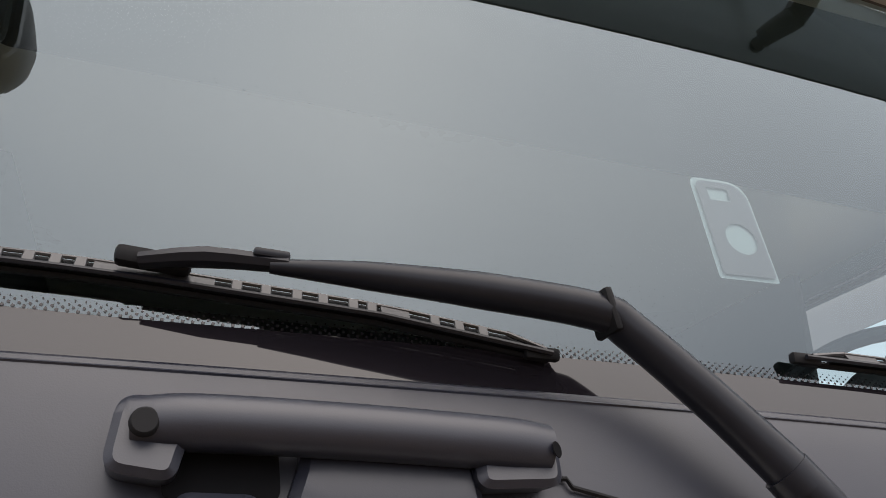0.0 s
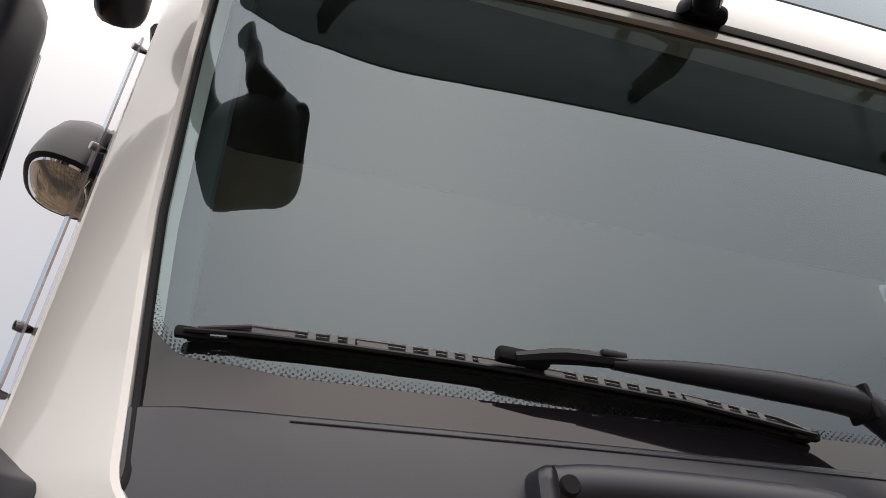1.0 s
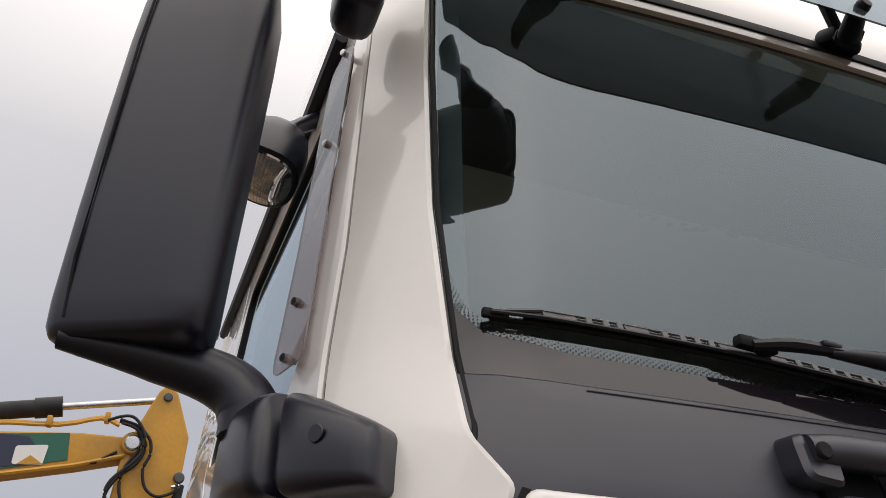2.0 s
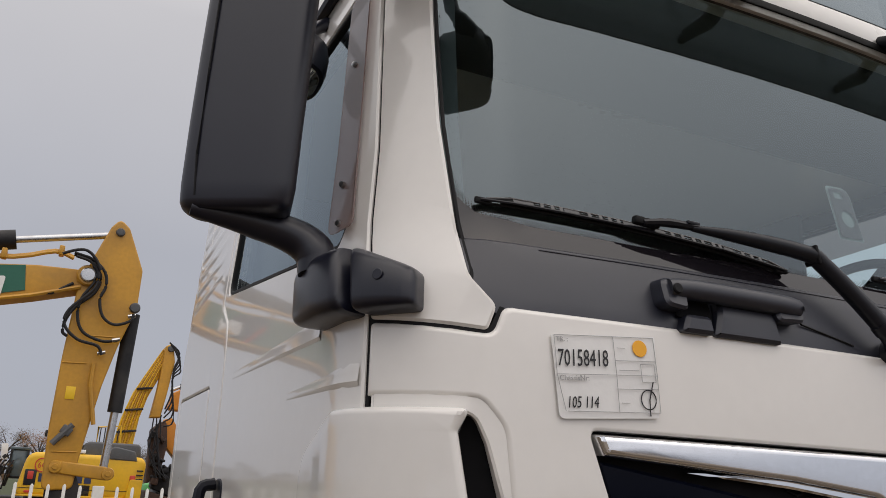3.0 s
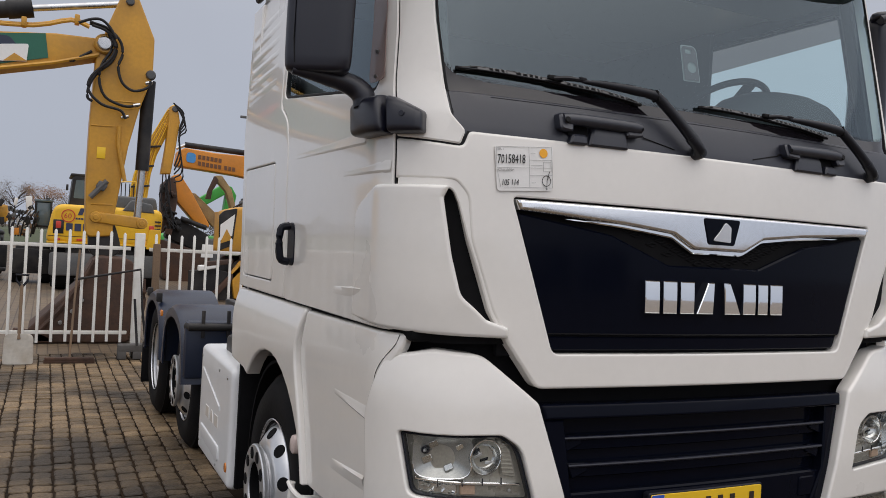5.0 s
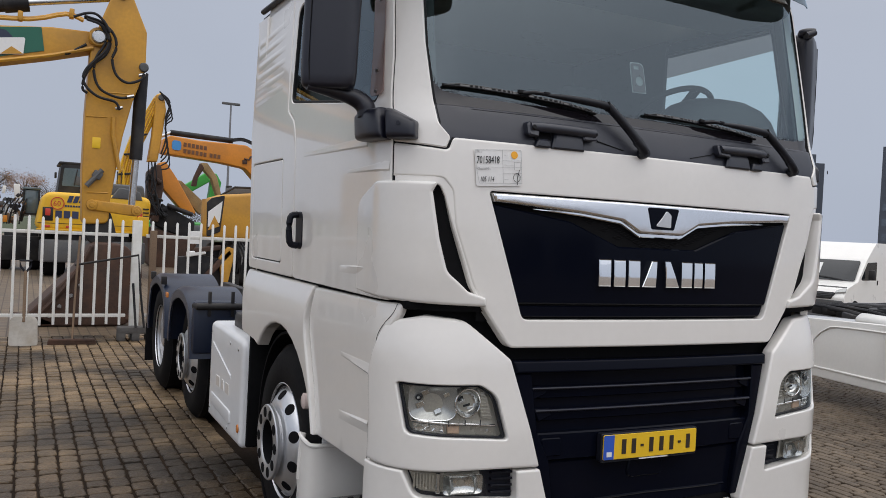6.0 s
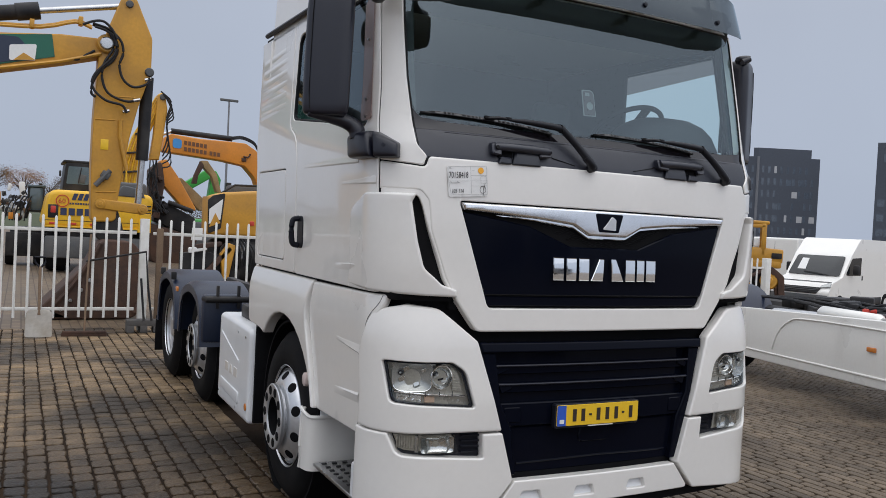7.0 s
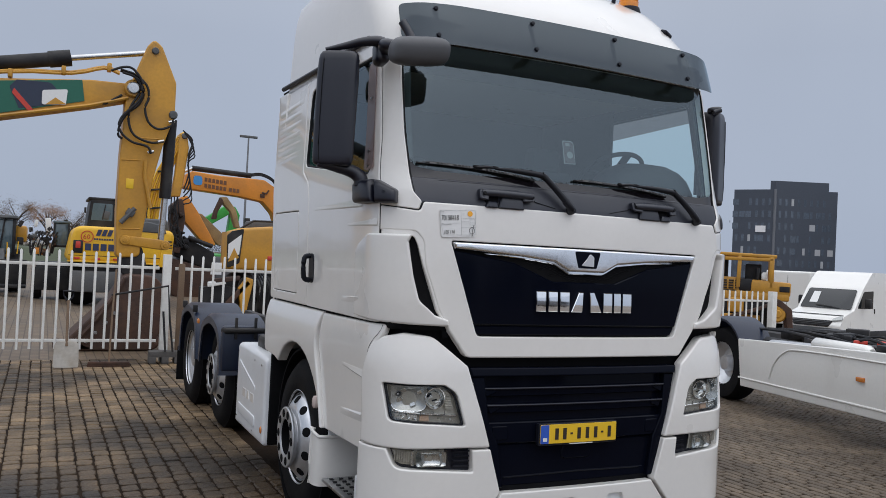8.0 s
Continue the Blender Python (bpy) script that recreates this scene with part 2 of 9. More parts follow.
FENCE_WHITE = material("white_fence_paint", (0.74, 0.73, 0.69), 0.45, vary=0.06, dirt=(0.40, 0.33, 0.25), dirt_amount=0.3, dirt_scale=6)
CONCRETE = material("grey_concrete", (0.085, 0.080, 0.076), 0.85, vary=0.2, bump=0.25, bump_scale=70)
WOOD_OLD = material("old_wood", (0.16, 0.105, 0.065), 0.8, vary=0.25, scale=20, bump=0.2, bump_scale=90)
SHOVEL_METAL = material("worn_aluminium", (0.50, 0.47, 0.42), 0.55, metal=0.4, vary=0.15, dirt=(0.35, 0.28, 0.2), dirt_amount=0.5, dirt_scale=6)
PAVER = material("brown_clay_paver", (0.196, 0.136, 0.077), 0.55, vary=0.6, scale=14, bump=1.0, bump_scale=45, dirt=(0.024, 0.018, 0.013), dirt_amount=0.94, dirt_scale=0.85, per_piece=0.32, placed=True, spec=0.35)
PAVER_TIGHT = material("tan_clay_paver", (0.136, 0.103, 0.071), 0.6, vary=0.30, scale=14, bump=0.6, bump_scale=60, dirt=(0.055, 0.040, 0.028), dirt_amount=0.7, dirt_scale=0.8, per_piece=0.24, placed=True, spec=0.3)
def dark_patch(m, centre, reach):
    """A patch with a ragged edge: darker and glossier."""
    n, l = m.node_tree.nodes, m.node_tree.links
    b = n["Principled BSDF"]
    geo, off, wob, wide, mask = n.new("ShaderNodeNewGeometry"), n.new("ShaderNodeVectorMath"), n.new("ShaderNodeTexNoise"), n.new("ShaderNodeMath"), n.new("ShaderNodeMapRange")
    off.operation, wide.operation = "DISTANCE", "MULTIPLY_ADD"
    off.inputs[1].default_value = centre
    wob.inputs["Scale"].default_value, wob.inputs["Detail"].default_value = 0.9, 7.0
    wide.inputs[1].default_value = 3.2
    mask.inputs["From Min"].default_value, mask.inputs["From Max"].default_value = reach + 2.2, reach + 0.9
    l.new(geo.outputs["Position"], off.inputs[0])
    l.new(geo.outputs["Position"], wob.inputs["Vector"])
    l.new(wob.outputs["Fac"], wide.inputs[0])
    l.new(off.outputs["Value"], wide.inputs[2])
    l.new(wide.outputs[0], mask.inputs["Value"])
    mix, rough = n.new("ShaderNodeMix"), n.new("ShaderNodeMix")
    mix.data_type, mix.blend_type = "RGBA", "MULTIPLY"
    mix.inputs[7].default_value = (0.40, 0.38, 0.36, 1)
    l.new(mask.outputs["Result"], mix.inputs[0])
    l.new(b.inputs["Base Color"].links[0].from_socket, mix.inputs[6])
    l.new(mix.outputs[2], b.inputs["Base Color"])
    l.new(mask.outputs["Result"], rough.inputs[0])
    l.new(b.inputs["Roughness"].links[0].from_socket, rough.inputs[2])
    rough.inputs[3].default_value = 0.38
    l.new(rough.outputs[0], b.inputs["Roughness"])


dark_patch(PAVER, (-2.3, 0.8, 0.0), 2.5)
JOINT = material("dark_joint_sand", (0.016, 0.010, 0.006), 0.95, vary=0.4, scale=14, bump=0.6, bump_scale=60, dirt=(0.045, 0.027, 0.014), dirt_amount=0.6, dirt_scale=1.6, spec=0.1)
VAN_WHITE = material("white_van_paint", (0.86, 0.845, 0.80), 0.3, vary=0.03, coat=0.6)
VAN_GLASS = material("dark_van_glass", (0.016, 0.019, 0.022), 0.08, vary=0.1, spec=0.4, coat=0.15)
FACADE = material("dark_grey_facade", (0.062, 0.074, 0.098), 0.6, vary=0.10, scale=0.8)
FACADE_LIGHT = material("facade_corner_trim", (0.16, 0.17, 0.19), 0.6, vary=0.08)
WINDOW_FAR = material("far_window_pane", (0.10, 0.122, 0.155), 0.15, vary=0.3, scale=1.0)
WINDOW_LIT = material("pale_window_blind", (0.42, 0.43, 0.45), 0.5, vary=0.1)
SIGN_WHITE = material("white_sign", (0.85, 0.84, 0.84), 0.5, vary=0.03)
GRASS = material("field_grass", (0.050, 0.062, 0.028), 0.9, vary=0.3, scale=1.5)
FOLIAGE = material("autumn_foliage", (0.13, 0.085, 0.045), 0.9, vary=0.4, scale=3)
BARK = material("tree_bark", (0.06, 0.048, 0.04), 0.9, vary=0.3)
LAMP_POLE = material("galvanised_pole", (0.22, 0.22, 0.23), 0.5, metal=0.5, vary=0.1)


# ---- building helpers ----
def part(name, bm, mat, parent=None, label="", smooth=True):
    """Links a bmesh as one mesh object, under a thing or a part."""
    me = bpy.data.meshes.new(name)
    bm.to_mesh(me)
    bm.free()
    me.materials.append(mat)
    if smooth:
        for f in me.polygons:
            f.use_smooth = True
        me.set_sharp_from_angle(angle=radians(38))
    ob = new(name, me)
    attach(ob, parent)
    if label:
        tagged(ob, label)
    return ob


def attach(ob, parent):
    if parent is not None:
        ob.parent = parent
        ob.matrix_parent_inverse = world_of(parent).inverted()


def world_of(ob):
    m = ob.matrix_basis.copy()
    while ob.parent is not None:
        m = ob.parent.matrix_basis @ ob.matrix_parent_inverse @ m
        ob = ob.parent
    return m


def again(ob, m, parent=None):
    """One more object on the same mesh, moved by m."""
    o = new(ob.name.split(".")[0], ob.data)
    o.matrix_basis = m
    attach(o, parent if parent is not None else ob.parent)
    if "label" in ob.keys():
        tagged(o, ob["label"])
    return o


def thing(name, place, label, category, group="", kind="", turn=0.0):
    ob = new(name)
    ob.empty_display_size = 0.2
    ob.matrix_basis = pose(*place, 0, 0, turn)
    return tagged(ob, label, category, group, kind)


def area(loop):
    return 0.5 * sum(a[0] * b[1] - b[0] * a[1] for a, b in zip(loop, loop[1:] + loop[:1]))


def rounded(points, step):
    """A closed outline from corners (a, b) or (a, b, radius), with arcs and points no further apart than step."""
    n, out = len(points), []
    for i, p in enumerate(points):
        r = p[2] if len(p) > 2 else 0.0
        here = Vector(p[:2])
        if r <= 0:
            out.append(here)
            continue
        before, after = Vector(points[i - 1][:2]) - here, Vector(points[(i + 1) % n][:2]) - here
        half = before.angle(after) / 2
        cut = min(r / math.tan(half), before.length * 0.48, after.length * 0.48)
        a, b = here + before.normalized() * cut, here + after.normalized() * cut
        steps = max(3, int(math.degrees(math.pi - 2 * half) / 15))
        for k in range(steps + 1):
            t = k / steps
            out.append(a * (1 - t) ** 2 + here * 2 * t * (1 - t) + b * t * t)
    dense = []
    for a, b in zip(out, out[1:] + out[:1]):
        cuts = max(1, math.ceil((b - a).length / step))
        dense += [tuple(a.lerp(b, k / cuts)) for k in range(cuts)]
    return dense


def inset(loop, d):
    """The loop moved to its left by d."""
    out, n = [], len(loop)
    for i, p in enumerate(loop):
        a, b = Vector(p) - Vector(loop[i - 1]), Vector(loop[(i + 1) % n]) - Vector(p)
        na = Vector((-a.y, a.x)).normalized() if a.length > 1e-9 else Vector((0, 0))
        nb = Vector((-b.y, b.x)).normalized() if b.length > 1e-9 else Vector((0, 0))
        m = na + nb
        m = m.normalized() * min(1 / max(m.normalized().dot(nb), 0.4), 2.0) if m.length > 1e-6 else nb
        out.append((p[0] + m.x * d, p[1] + m.y * d))
    return out


def in_loop(p, loop):
    c = False
    for a, b in zip(loop, loop[1:] + loop[:1]):
        if (a[1] > p[1]) != (b[1] > p[1]) and p[0] < (b[0] - a[0]) * (p[1] - a[1]) / (b[1] - a[1]) + a[0]:
            c = not c
    return c


def sheet(loops, place, off=0.0, thick=0.02, bevel=0.004, step=0.05, grid=0.07):
    """A panel with thickness, rounded rim and holes. loops: outline, then holes, in (a, b); place(a, b, offset) gives the point."""
    full = []
    for k, pts in enumerate(loops):
        lp = rounded(pts, step)
        if (area(lp) > 0) != (k == 0):
            lp.reverse()
        full.append(lp)
    rims = [bevel if k == 0 else min(bevel, 0.007) for k in range(len(full))]
    inner = [inset(lp, rim) if bevel else lp for lp, rim in zip(full, rims)]
    pts, edges = [], []
    for lp in inner:
        s = len(pts)
        pts += [Vector(p) for p in lp]
        edges += [(s + i, s + (i + 1) % len(lp)) for i in range(len(lp))]
    if grid:
        xs, ys = [p[0] for p in inner[0]], [p[1] for p in inner[0]]
        far = np.array([p[:] for p in pts])
        for gx in np.arange(min(xs) + grid / 2, max(xs), grid):
            for gy in np.arange(min(ys) + grid / 2, max(ys), grid):
                if np.min((far[:, 0] - gx) ** 2 + (far[:, 1] - gy) ** 2) < (0.45 * grid) ** 2:
                    continue
                if in_loop((gx, gy), inner[0]) and not any(in_loop((gx, gy), h) for h in inner[1:]):
                    pts.append(Vector((gx, gy)))
    vs, _, fs, back, _, _ = delaunay_2d_cdt(pts, edges, [], 0, 1e-6)
    at_in = {}
    bm = bmesh.new()
    front = [bm.verts.new(place(v[0], v[1], off)) for v in vs]
    for i, src in enumerate(back):
        for s in src:
            at_in[s] = i
    for f in fs:
        a, b, c = (vs[i] for i in f[:3])
        mid_p = ((a[0] + b[0] + c[0]) / 3, (a[1] + b[1] + c[1]) / 3)
        if not in_loop(mid_p, inner[0]) or any(in_loop(mid_p, h) for h in inner[1:]):
            continue
        if (b[0] - a[0]) * (c[1] - a[1]) - (c[0] - a[0]) * (b[1] - a[1]) < 0:
            f = f[::-1]
        try:
            bm.faces.new([front[i] for i in f])
        except ValueError:
            pass
    start = 0
    for loop_at, lp in enumerate(full):
        n = len(lp)
        ring0 = [front[at_in[start + i]] for i in range(n)]
        rings = [ring0]
        if bevel:
            curve = 4 if bevel >= 0.008 else 1
            base, rim_r = inner[loop_at], rims[loop_at]
            for j in range(1, curve + 1):
                w = j / curve * math.pi / 2
                rings.append([bm.verts.new(place(q[0] + (p[0] - q[0]) * math.sin(w), q[1] + (p[1] - q[1]) * math.sin(w), off - rim_r * (1 - math.cos(w)))) for p, q in zip(lp, base)])
        if thick:
            rings.append([bm.verts.new(place(*p, off - thick)) for p in lp])
        for r0, r1 in zip(rings, rings[1:]):
            for i in range(n):
                q = [r0[i], r1[i], r1[(i + 1) % n], r0[(i + 1) % n]]
                if len(set(q)) == 4:
                    bm.faces.new(q)
        start += n
    return bm


def flat(origin, u, v):
    """place() for sheet(): a flat piece through origin, a along u, b along v."""
    o, u, v = Vector(origin), Vector(u).normalized(), Vector(v).normalized()
    n = u.cross(v)
    return lambda a, b, off: o + u * a + v * b + n * off


def slab(loops, origin, u, v, thick, bevel=0.004, step=0.3):
    """A closed flat plate whose front face lies in the plane, with a back face."""
    bm = sheet(loops, flat(origin, u, v), 0.0, thick, bevel, step, 0)
    n = Vector(u).normalized().cross(Vector(v).normalized())
    bound = [e for e in bm.edges if len(e.link_faces) == 1]
    bmesh.ops.triangle_fill(bm, use_beauty=True, use_dissolve=False, edges=bound, normal=-n)
    return bm


def rbox(size, m=None, bevel=0.01, segs=2):
    """A box with rounded edges, centred on m."""
    bm = bmesh.new()
    bmesh.ops.create_cube(bm, size=1.0)
    bmesh.ops.scale(bm, vec=size, verts=bm.verts)
    if bevel:
        bmesh.ops.bevel(bm, geom=bm.edges[:], offset=min(bevel, min(size) * 0.45), segments=segs, profile=0.5, affect="EDGES")
    if m is not None:
        bmesh.ops.transform(bm, matrix=m, verts=bm.verts)
    return bm


def joined(*parts):
    """Several bmeshes as one."""
    out = bmesh.new()
    for b in parts:
        me = bpy.data.meshes.new("tmp")
        b.to_mesh(me)
        b.free()
        out.from_mesh(me)
        bpy.data.meshes.remove(me)
    return out


def curve_through(points, steps=6):
    """More points along a smooth line through the given ones."""
    p = [Vector(q) for q in points]
    if len(p) < 3:
        return p
    p = [p[0] * 2 - p[1]] + p + [p[-1] * 2 - p[-2]]
    out = []
    for a, b, c, d in zip(p, p[1:], p[2:], p[3:]):
        for k in range(steps):
            t = k / steps
            out.append(0.5 * (2 * b + (c - a) * t + (2 * a - 5 * b + 4 * c - d) * t * t + (3 * b - a - 3 * c + d) * t ** 3))
    return out + [p[-2]]


def tube(points, radius, sides=10, smooth_steps=0, flat_by=1.0, up=(0, 0, 1)):
    """A round or oval bar along points; radius may be a list. flat_by squeezes it along its normal to up."""
    p = curve_through(points, smooth_steps) if smooth_steps else [Vector(q) for q in points]
    if isinstance(radius, (int, float)):
        rad = [radius] * len(p)
    else:
        rad = list(np.interp(np.linspace(0, 1, len(p)), np.linspace(0, 1, len(radius)), radius))
    bm, rings = bmesh.new(), []
    for i, q in enumerate(p):
        d = (p[min(i + 1, len(p) - 1)] - p[max(i - 1, 0)]).normalized()
        a = d.cross(Vector(up))
        a = d.cross(Vector((1, 0, 0))) if a.length < 1e-3 else a
        a.normalize()
        b = a.cross(d)
        rings.append([bm.verts.new(q + (a * math.cos(w) * flat_by + b * math.sin(w)) * rad[i]) for w in (2 * math.pi * k / sides for k in range(sides))])
    for r0, r1 in zip(rings, rings[1:]):
        for k in range(sides):
            bm.faces.new((r0[k], r0[(k + 1) % sides], r1[(k + 1) % sides], r1[k]))
    bm.faces.new(rings[0][::-1])
    bm.faces.new(rings[-1])
    bmesh.ops.recalc_face_normals(bm, faces=bm.faces[:])
    return bm


def lathe(profile, m, sides=40, closed=False):
    """A turned body: profile of (radius, height) about m's z axis."""
    bm, rings = bmesh.new(), []
    for r, h in profile:
        if r < 1e-6:
            rings.append([bm.verts.new(m @ Vector((0, 0, h)))])
        else:
            rings.append([bm.verts.new(m @ Vector((r * math.cos(w), r * math.sin(w), h))) for w in (2 * math.pi * k / sides for k in range(sides))])
    pairs = list(zip(rings, rings[1:])) + ([(rings[-1], rings[0])] if closed else [])
    for r0, r1 in pairs:
        for k in range(sides):
            j = (k + 1) % sides
            if len(r0) == 1 and len(r1) == 1:
                continue
            if len(r0) == 1:
                bm.faces.new((r0[0], r1[k], r1[j]))
            elif len(r1) == 1:
                bm.faces.new((r0[k], r0[j], r1[0]))
            else:
                bm.faces.new((r0[k], r0[j], r1[j], r1[k]))
    bmesh.ops.recalc_face_normals(bm, faces=bm.faces[:])
    return bm


def loft(sections, caps=True, closed_rings=True):
    """A skin over rings of equal length."""
    bm = bmesh.new()
    rings = [[bm.verts.new(Vector(p)) for p in s] for s in sections]
    n = len(rings[0])
    for r0, r1 in zip(rings, rings[1:]):
        for k in range(n if closed_rings else n - 1):
            j = (k + 1) % n
            bm.faces.new((r0[k], r0[j], r1[j], r1[k]))
    if caps:
        bm.faces.new(rings[0][::-1])
        bm.faces.new(rings[-1])
    bmesh.ops.recalc_face_normals(bm, faces=bm.faces[:])
    return bm


def oval(centre, u, v, a, b, power=3.0, n=28):
    """A ring between ellipse and rectangle round centre, half sizes a along u and b along v."""
    c, u, v, out = Vector(centre), Vector(u).normalized(), Vector(v).normalized(), []
    for k in range(n):
        w = 2 * math.pi * k / n
        cw, sw = math.cos(w), math.sin(w)
        out.append(c + u * a * math.copysign(abs(cw) ** (2 / power), cw) + v * b * math.copysign(abs(sw) ** (2 / power), sw))
    return out


def lettering(text, size, m, mat, parent=None, name="character", thick=0.0004, slant=0.0):
    """Flat writing as a mesh; m puts its baseline start and its plane."""
    cu = bpy.data.curves.new(name, "FONT")
    cu.body, cu.size, cu.extrude, cu.shear = text, size, thick, slant
    cu.resolution_u = 2
    ob = new("tmp_text", cu)
    me = bpy.data.meshes.new_from_object(ob)
    bpy.data.objects.remove(ob)
    bpy.data.curves.remove(cu)
    me.transform(m)
    home = list(range(len(me.vertices)))

    def root(v):
        while home[v] != v:
            v = home[v]
        return v

    for e in me.edges:
        a, b = (root(v) for v in e.vertices)
        home[max(a, b)] = min(a, b)
    pieces = collections.defaultdict(list)
    for f in me.polygons:
        pieces[root(f.vertices[0])].append(list(f.vertices))
    for faces in pieces.values():
        used = sorted({v for f in faces for v in f})
        at = {v: k for k, v in enumerate(used)}
        sign = bpy.data.meshes.new(name)
        sign.from_pydata([me.vertices[v].co[:] for v in used], [], [[at[v] for v in f] for f in faces])
        sign.materials.append(mat)
        attach(new(name, sign), parent)
    bpy.data.meshes.remove(me)


# ---- the white tractor truck ----
SEC_Z = (0.25, 0.9, 1.25, 1.95, 2.08, 2.20, 2.9, 3.0, 3.1, 3.2, 3.37, 3.5, 3.6, 3.68, 3.74, 3.76)
SEC_Y = (-0.05, -0.05, -0.02, -0.01, 0.0, 0.045, 0.175, 0.20, 0.235, 0.28, 0.42, 0.56, 0.72, 0.92, 1.22, 1.60)
SEC_W = (1.20, 1.20, 1.205, 1.215, 1.215, 1.21, 1.165, 1.16, 1.155, 1.15, 1.14, 1.125, 1.10, 1.04, 0.92, 0.75)
SEC_R = (0.26, 0.26, 0.26, 0.26, 0.26, 0.26, 0.24, 0.26, 0.29, 0.33, 0.38, 0.42, 0.46, 0.46, 0.44, 0.40)
FRONT, CORNER, BOW = 0.95, 0.36, 0.05


def skin(s, z, off=0.0):
    """The cab's outer surface: s runs from the middle of the front round the corners and along the sides."""
    y0, w, r = (float(np.interp(z, SEC_Z, k)) for k in (SEC_Y, SEC_W, SEC_R))
    a, sign = abs(s), -1.0 if s < 0 else 1.0
    if a <= FRONT:
        x, y, nx, ny = a / FRONT * (w - r), y0 + BOW * (a / FRONT) ** 2, 0.0, -1.0
    elif a <= FRONT + CORNER:
        th = (a - FRONT) / CORNER * math.pi / 2
        nx, ny = math.sin(th), -math.cos(th)
        x, y = w - r + r * nx, y0 + BOW + r * (1 + ny)
    else:
        x, y, nx, ny = w, y0 + BOW + r + (a - FRONT - CORNER), 1.0, 0.0
    return Vector((sign * (x + nx * off), y + ny * off, z))


def tilted(lean, z0):
    """skin(), leaning outwards by lean per metre of height below z0."""
    return lambda a, b, off: skin(a, b, off + lean * (z0 - b))


def other(points):
    """The same outline on the other side."""
    return [(-p[0], *p[1:]) for p in points]


truck = thing("tractor_truck", (0, 2.5, 0), "white three-axle tractor truck with dark grille, parked on brown pavers", "truck")


def on_cab(name, loops, mat, off=0.0, thick=0.02, bevel=0.005, parent=truck, label="", place=skin, step=0.05, grid=0.07):
    ob = part(name, sheet(loops, place, off, thick, bevel, step, grid), mat, parent, label)
    if bevel:
        ob.modifiers.new("even_shading", "WEIGHTED_NORMAL").keep_sharp = True
    return ob


def both(name, loops, mat, off=0.0, thick=0.02, bevel=0.005, parent=truck, label="", place=skin, step=0.05, grid=0.07):
    return [on_cab(name, [f(l) for l in loops], mat, off, thick, bevel, parent, label, place, step, grid) for f in (list, other)]


def crease(name, a0, b0, a1, b1, high, up, down, base, parent, mat, tail=0.0):
    """A soft pressed line in the sheet metal from (a0, b0), where it fades, to (a1, b1); up and down are the widths of its flanks."""
    rows, n = [], 14
    for k in range(n + 1):
        t = k / n
        a, b = a0 + (a1 - a0) * t, b0 + (b1 - b0) * t
        h = high * (tail + (1 - tail) * math.sin(min(t * 1.25, 1.0) * math.pi / 2)) * min(1.0, (1 - t) * 12 + (0.0 if tail else 1.0))
        rows.append([skin(a, b + up * (0.3 + 0.7 * t) * q, base + h * (1 - q) ** 1.6 - 0.002 * (q == 1)) for q in (1.0, 0.75, 0.5, 0.25, 0.0)] + [skin(a, b - down * q, base + h * (1 - q) ** 1.6 - 0.002 * (q == 1)) for q in (0.33, 0.66, 1.0)])
    return part(name, loft(rows, False, False), mat, parent)


# inner shell with the openings of windscreen and side windows
SCREEN = [(-0.985, 2.155), (-1.056, 2.155), (-1.076, 2.25), (-1.102, 2.45), (-1.125, 2.97), (1.125, 2.97), (1.102, 2.45), (1.076, 2.25), (1.056, 2.155)]
SIDE_WINDOW = [(-1.272, 2.26, 0.03), (-1.315, 2.19, 0.06), (-2.54, 2.335, 0.05), (-2.50, 2.87, 0.09), (-1.285, 2.87, 0.06)]
on_cab("cab_shell", [[(-3.36, 1.37), (3.36, 1.37), (3.36, 3.0), (-3.36, 3.0)], SCREEN, SIDE_WINDOW, other(SIDE_WINDOW)], DARK, -0.03, 0.04, 0.0)

# bonnet flap with the opening of the black panel
HOOD = [(-0.995, 2.045, 0.02), (-1.012, 1.995, 0.02), (-1.217, 2.018, 0.01), (-1.217, 1.888), (-1.03, 1.885, 0.03), (-0.995, 1.84, 0.06), (-0.982, 1.70, 0.2), (-0.905, 1.482, 0.1),
        (-0.845, 1.375, 0.05), (-0.735, 1.228, 0.05)]
HOLE = [(-0.845, 1.848, 0.015), (-0.68, 1.342, 0.035), (0.68, 1.342, 0.035), (0.845, 1.848, 0.015)]
on_cab("bonnet_flap", [HOOD + other(HOOD)[::-1], HOLE], WHITE, 0.0, 0.05, 0.011, label="white painted bonnet flap")
on_cab("panel_recess", [[(-0.86, 1.33), (0.86, 1.33), (0.86, 1.86), (-0.86, 1.86)]], DARK, -0.045, 0.02, 0)
BLACK_TOP = [(0.825, 1.80, 0.01), (0.46, 1.745, 0.05), (0.215, 1.652, 0.05), (-0.215, 1.652, 0.05), (-0.46, 1.745, 0.05), (-0.825, 1.80, 0.01)]
on_cab("black_panel", [[(-0.70, 1.405, 0.01), (0.70, 1.405, 0.01)] + BLACK_TOP], BLACK_GLOSS, -0.012, 0.03, 0.006, label="glossy black front panel")
on_cab("black_panel_strip", [[(-0.675, 1.352, 0.02), (0.675, 1.352, 0.02), (0.69, 1.398), (-0.69, 1.398)]], BLACK_GLOSS, -0.022, 0.03, 0.004)
on_cab("panel_mesh", [[(-0.5, 1.65), (0.5, 1.65), (0.6, 1.80), (-0.6, 1.80)]], MESH_BLACK, -0.035, 0.01, 0)
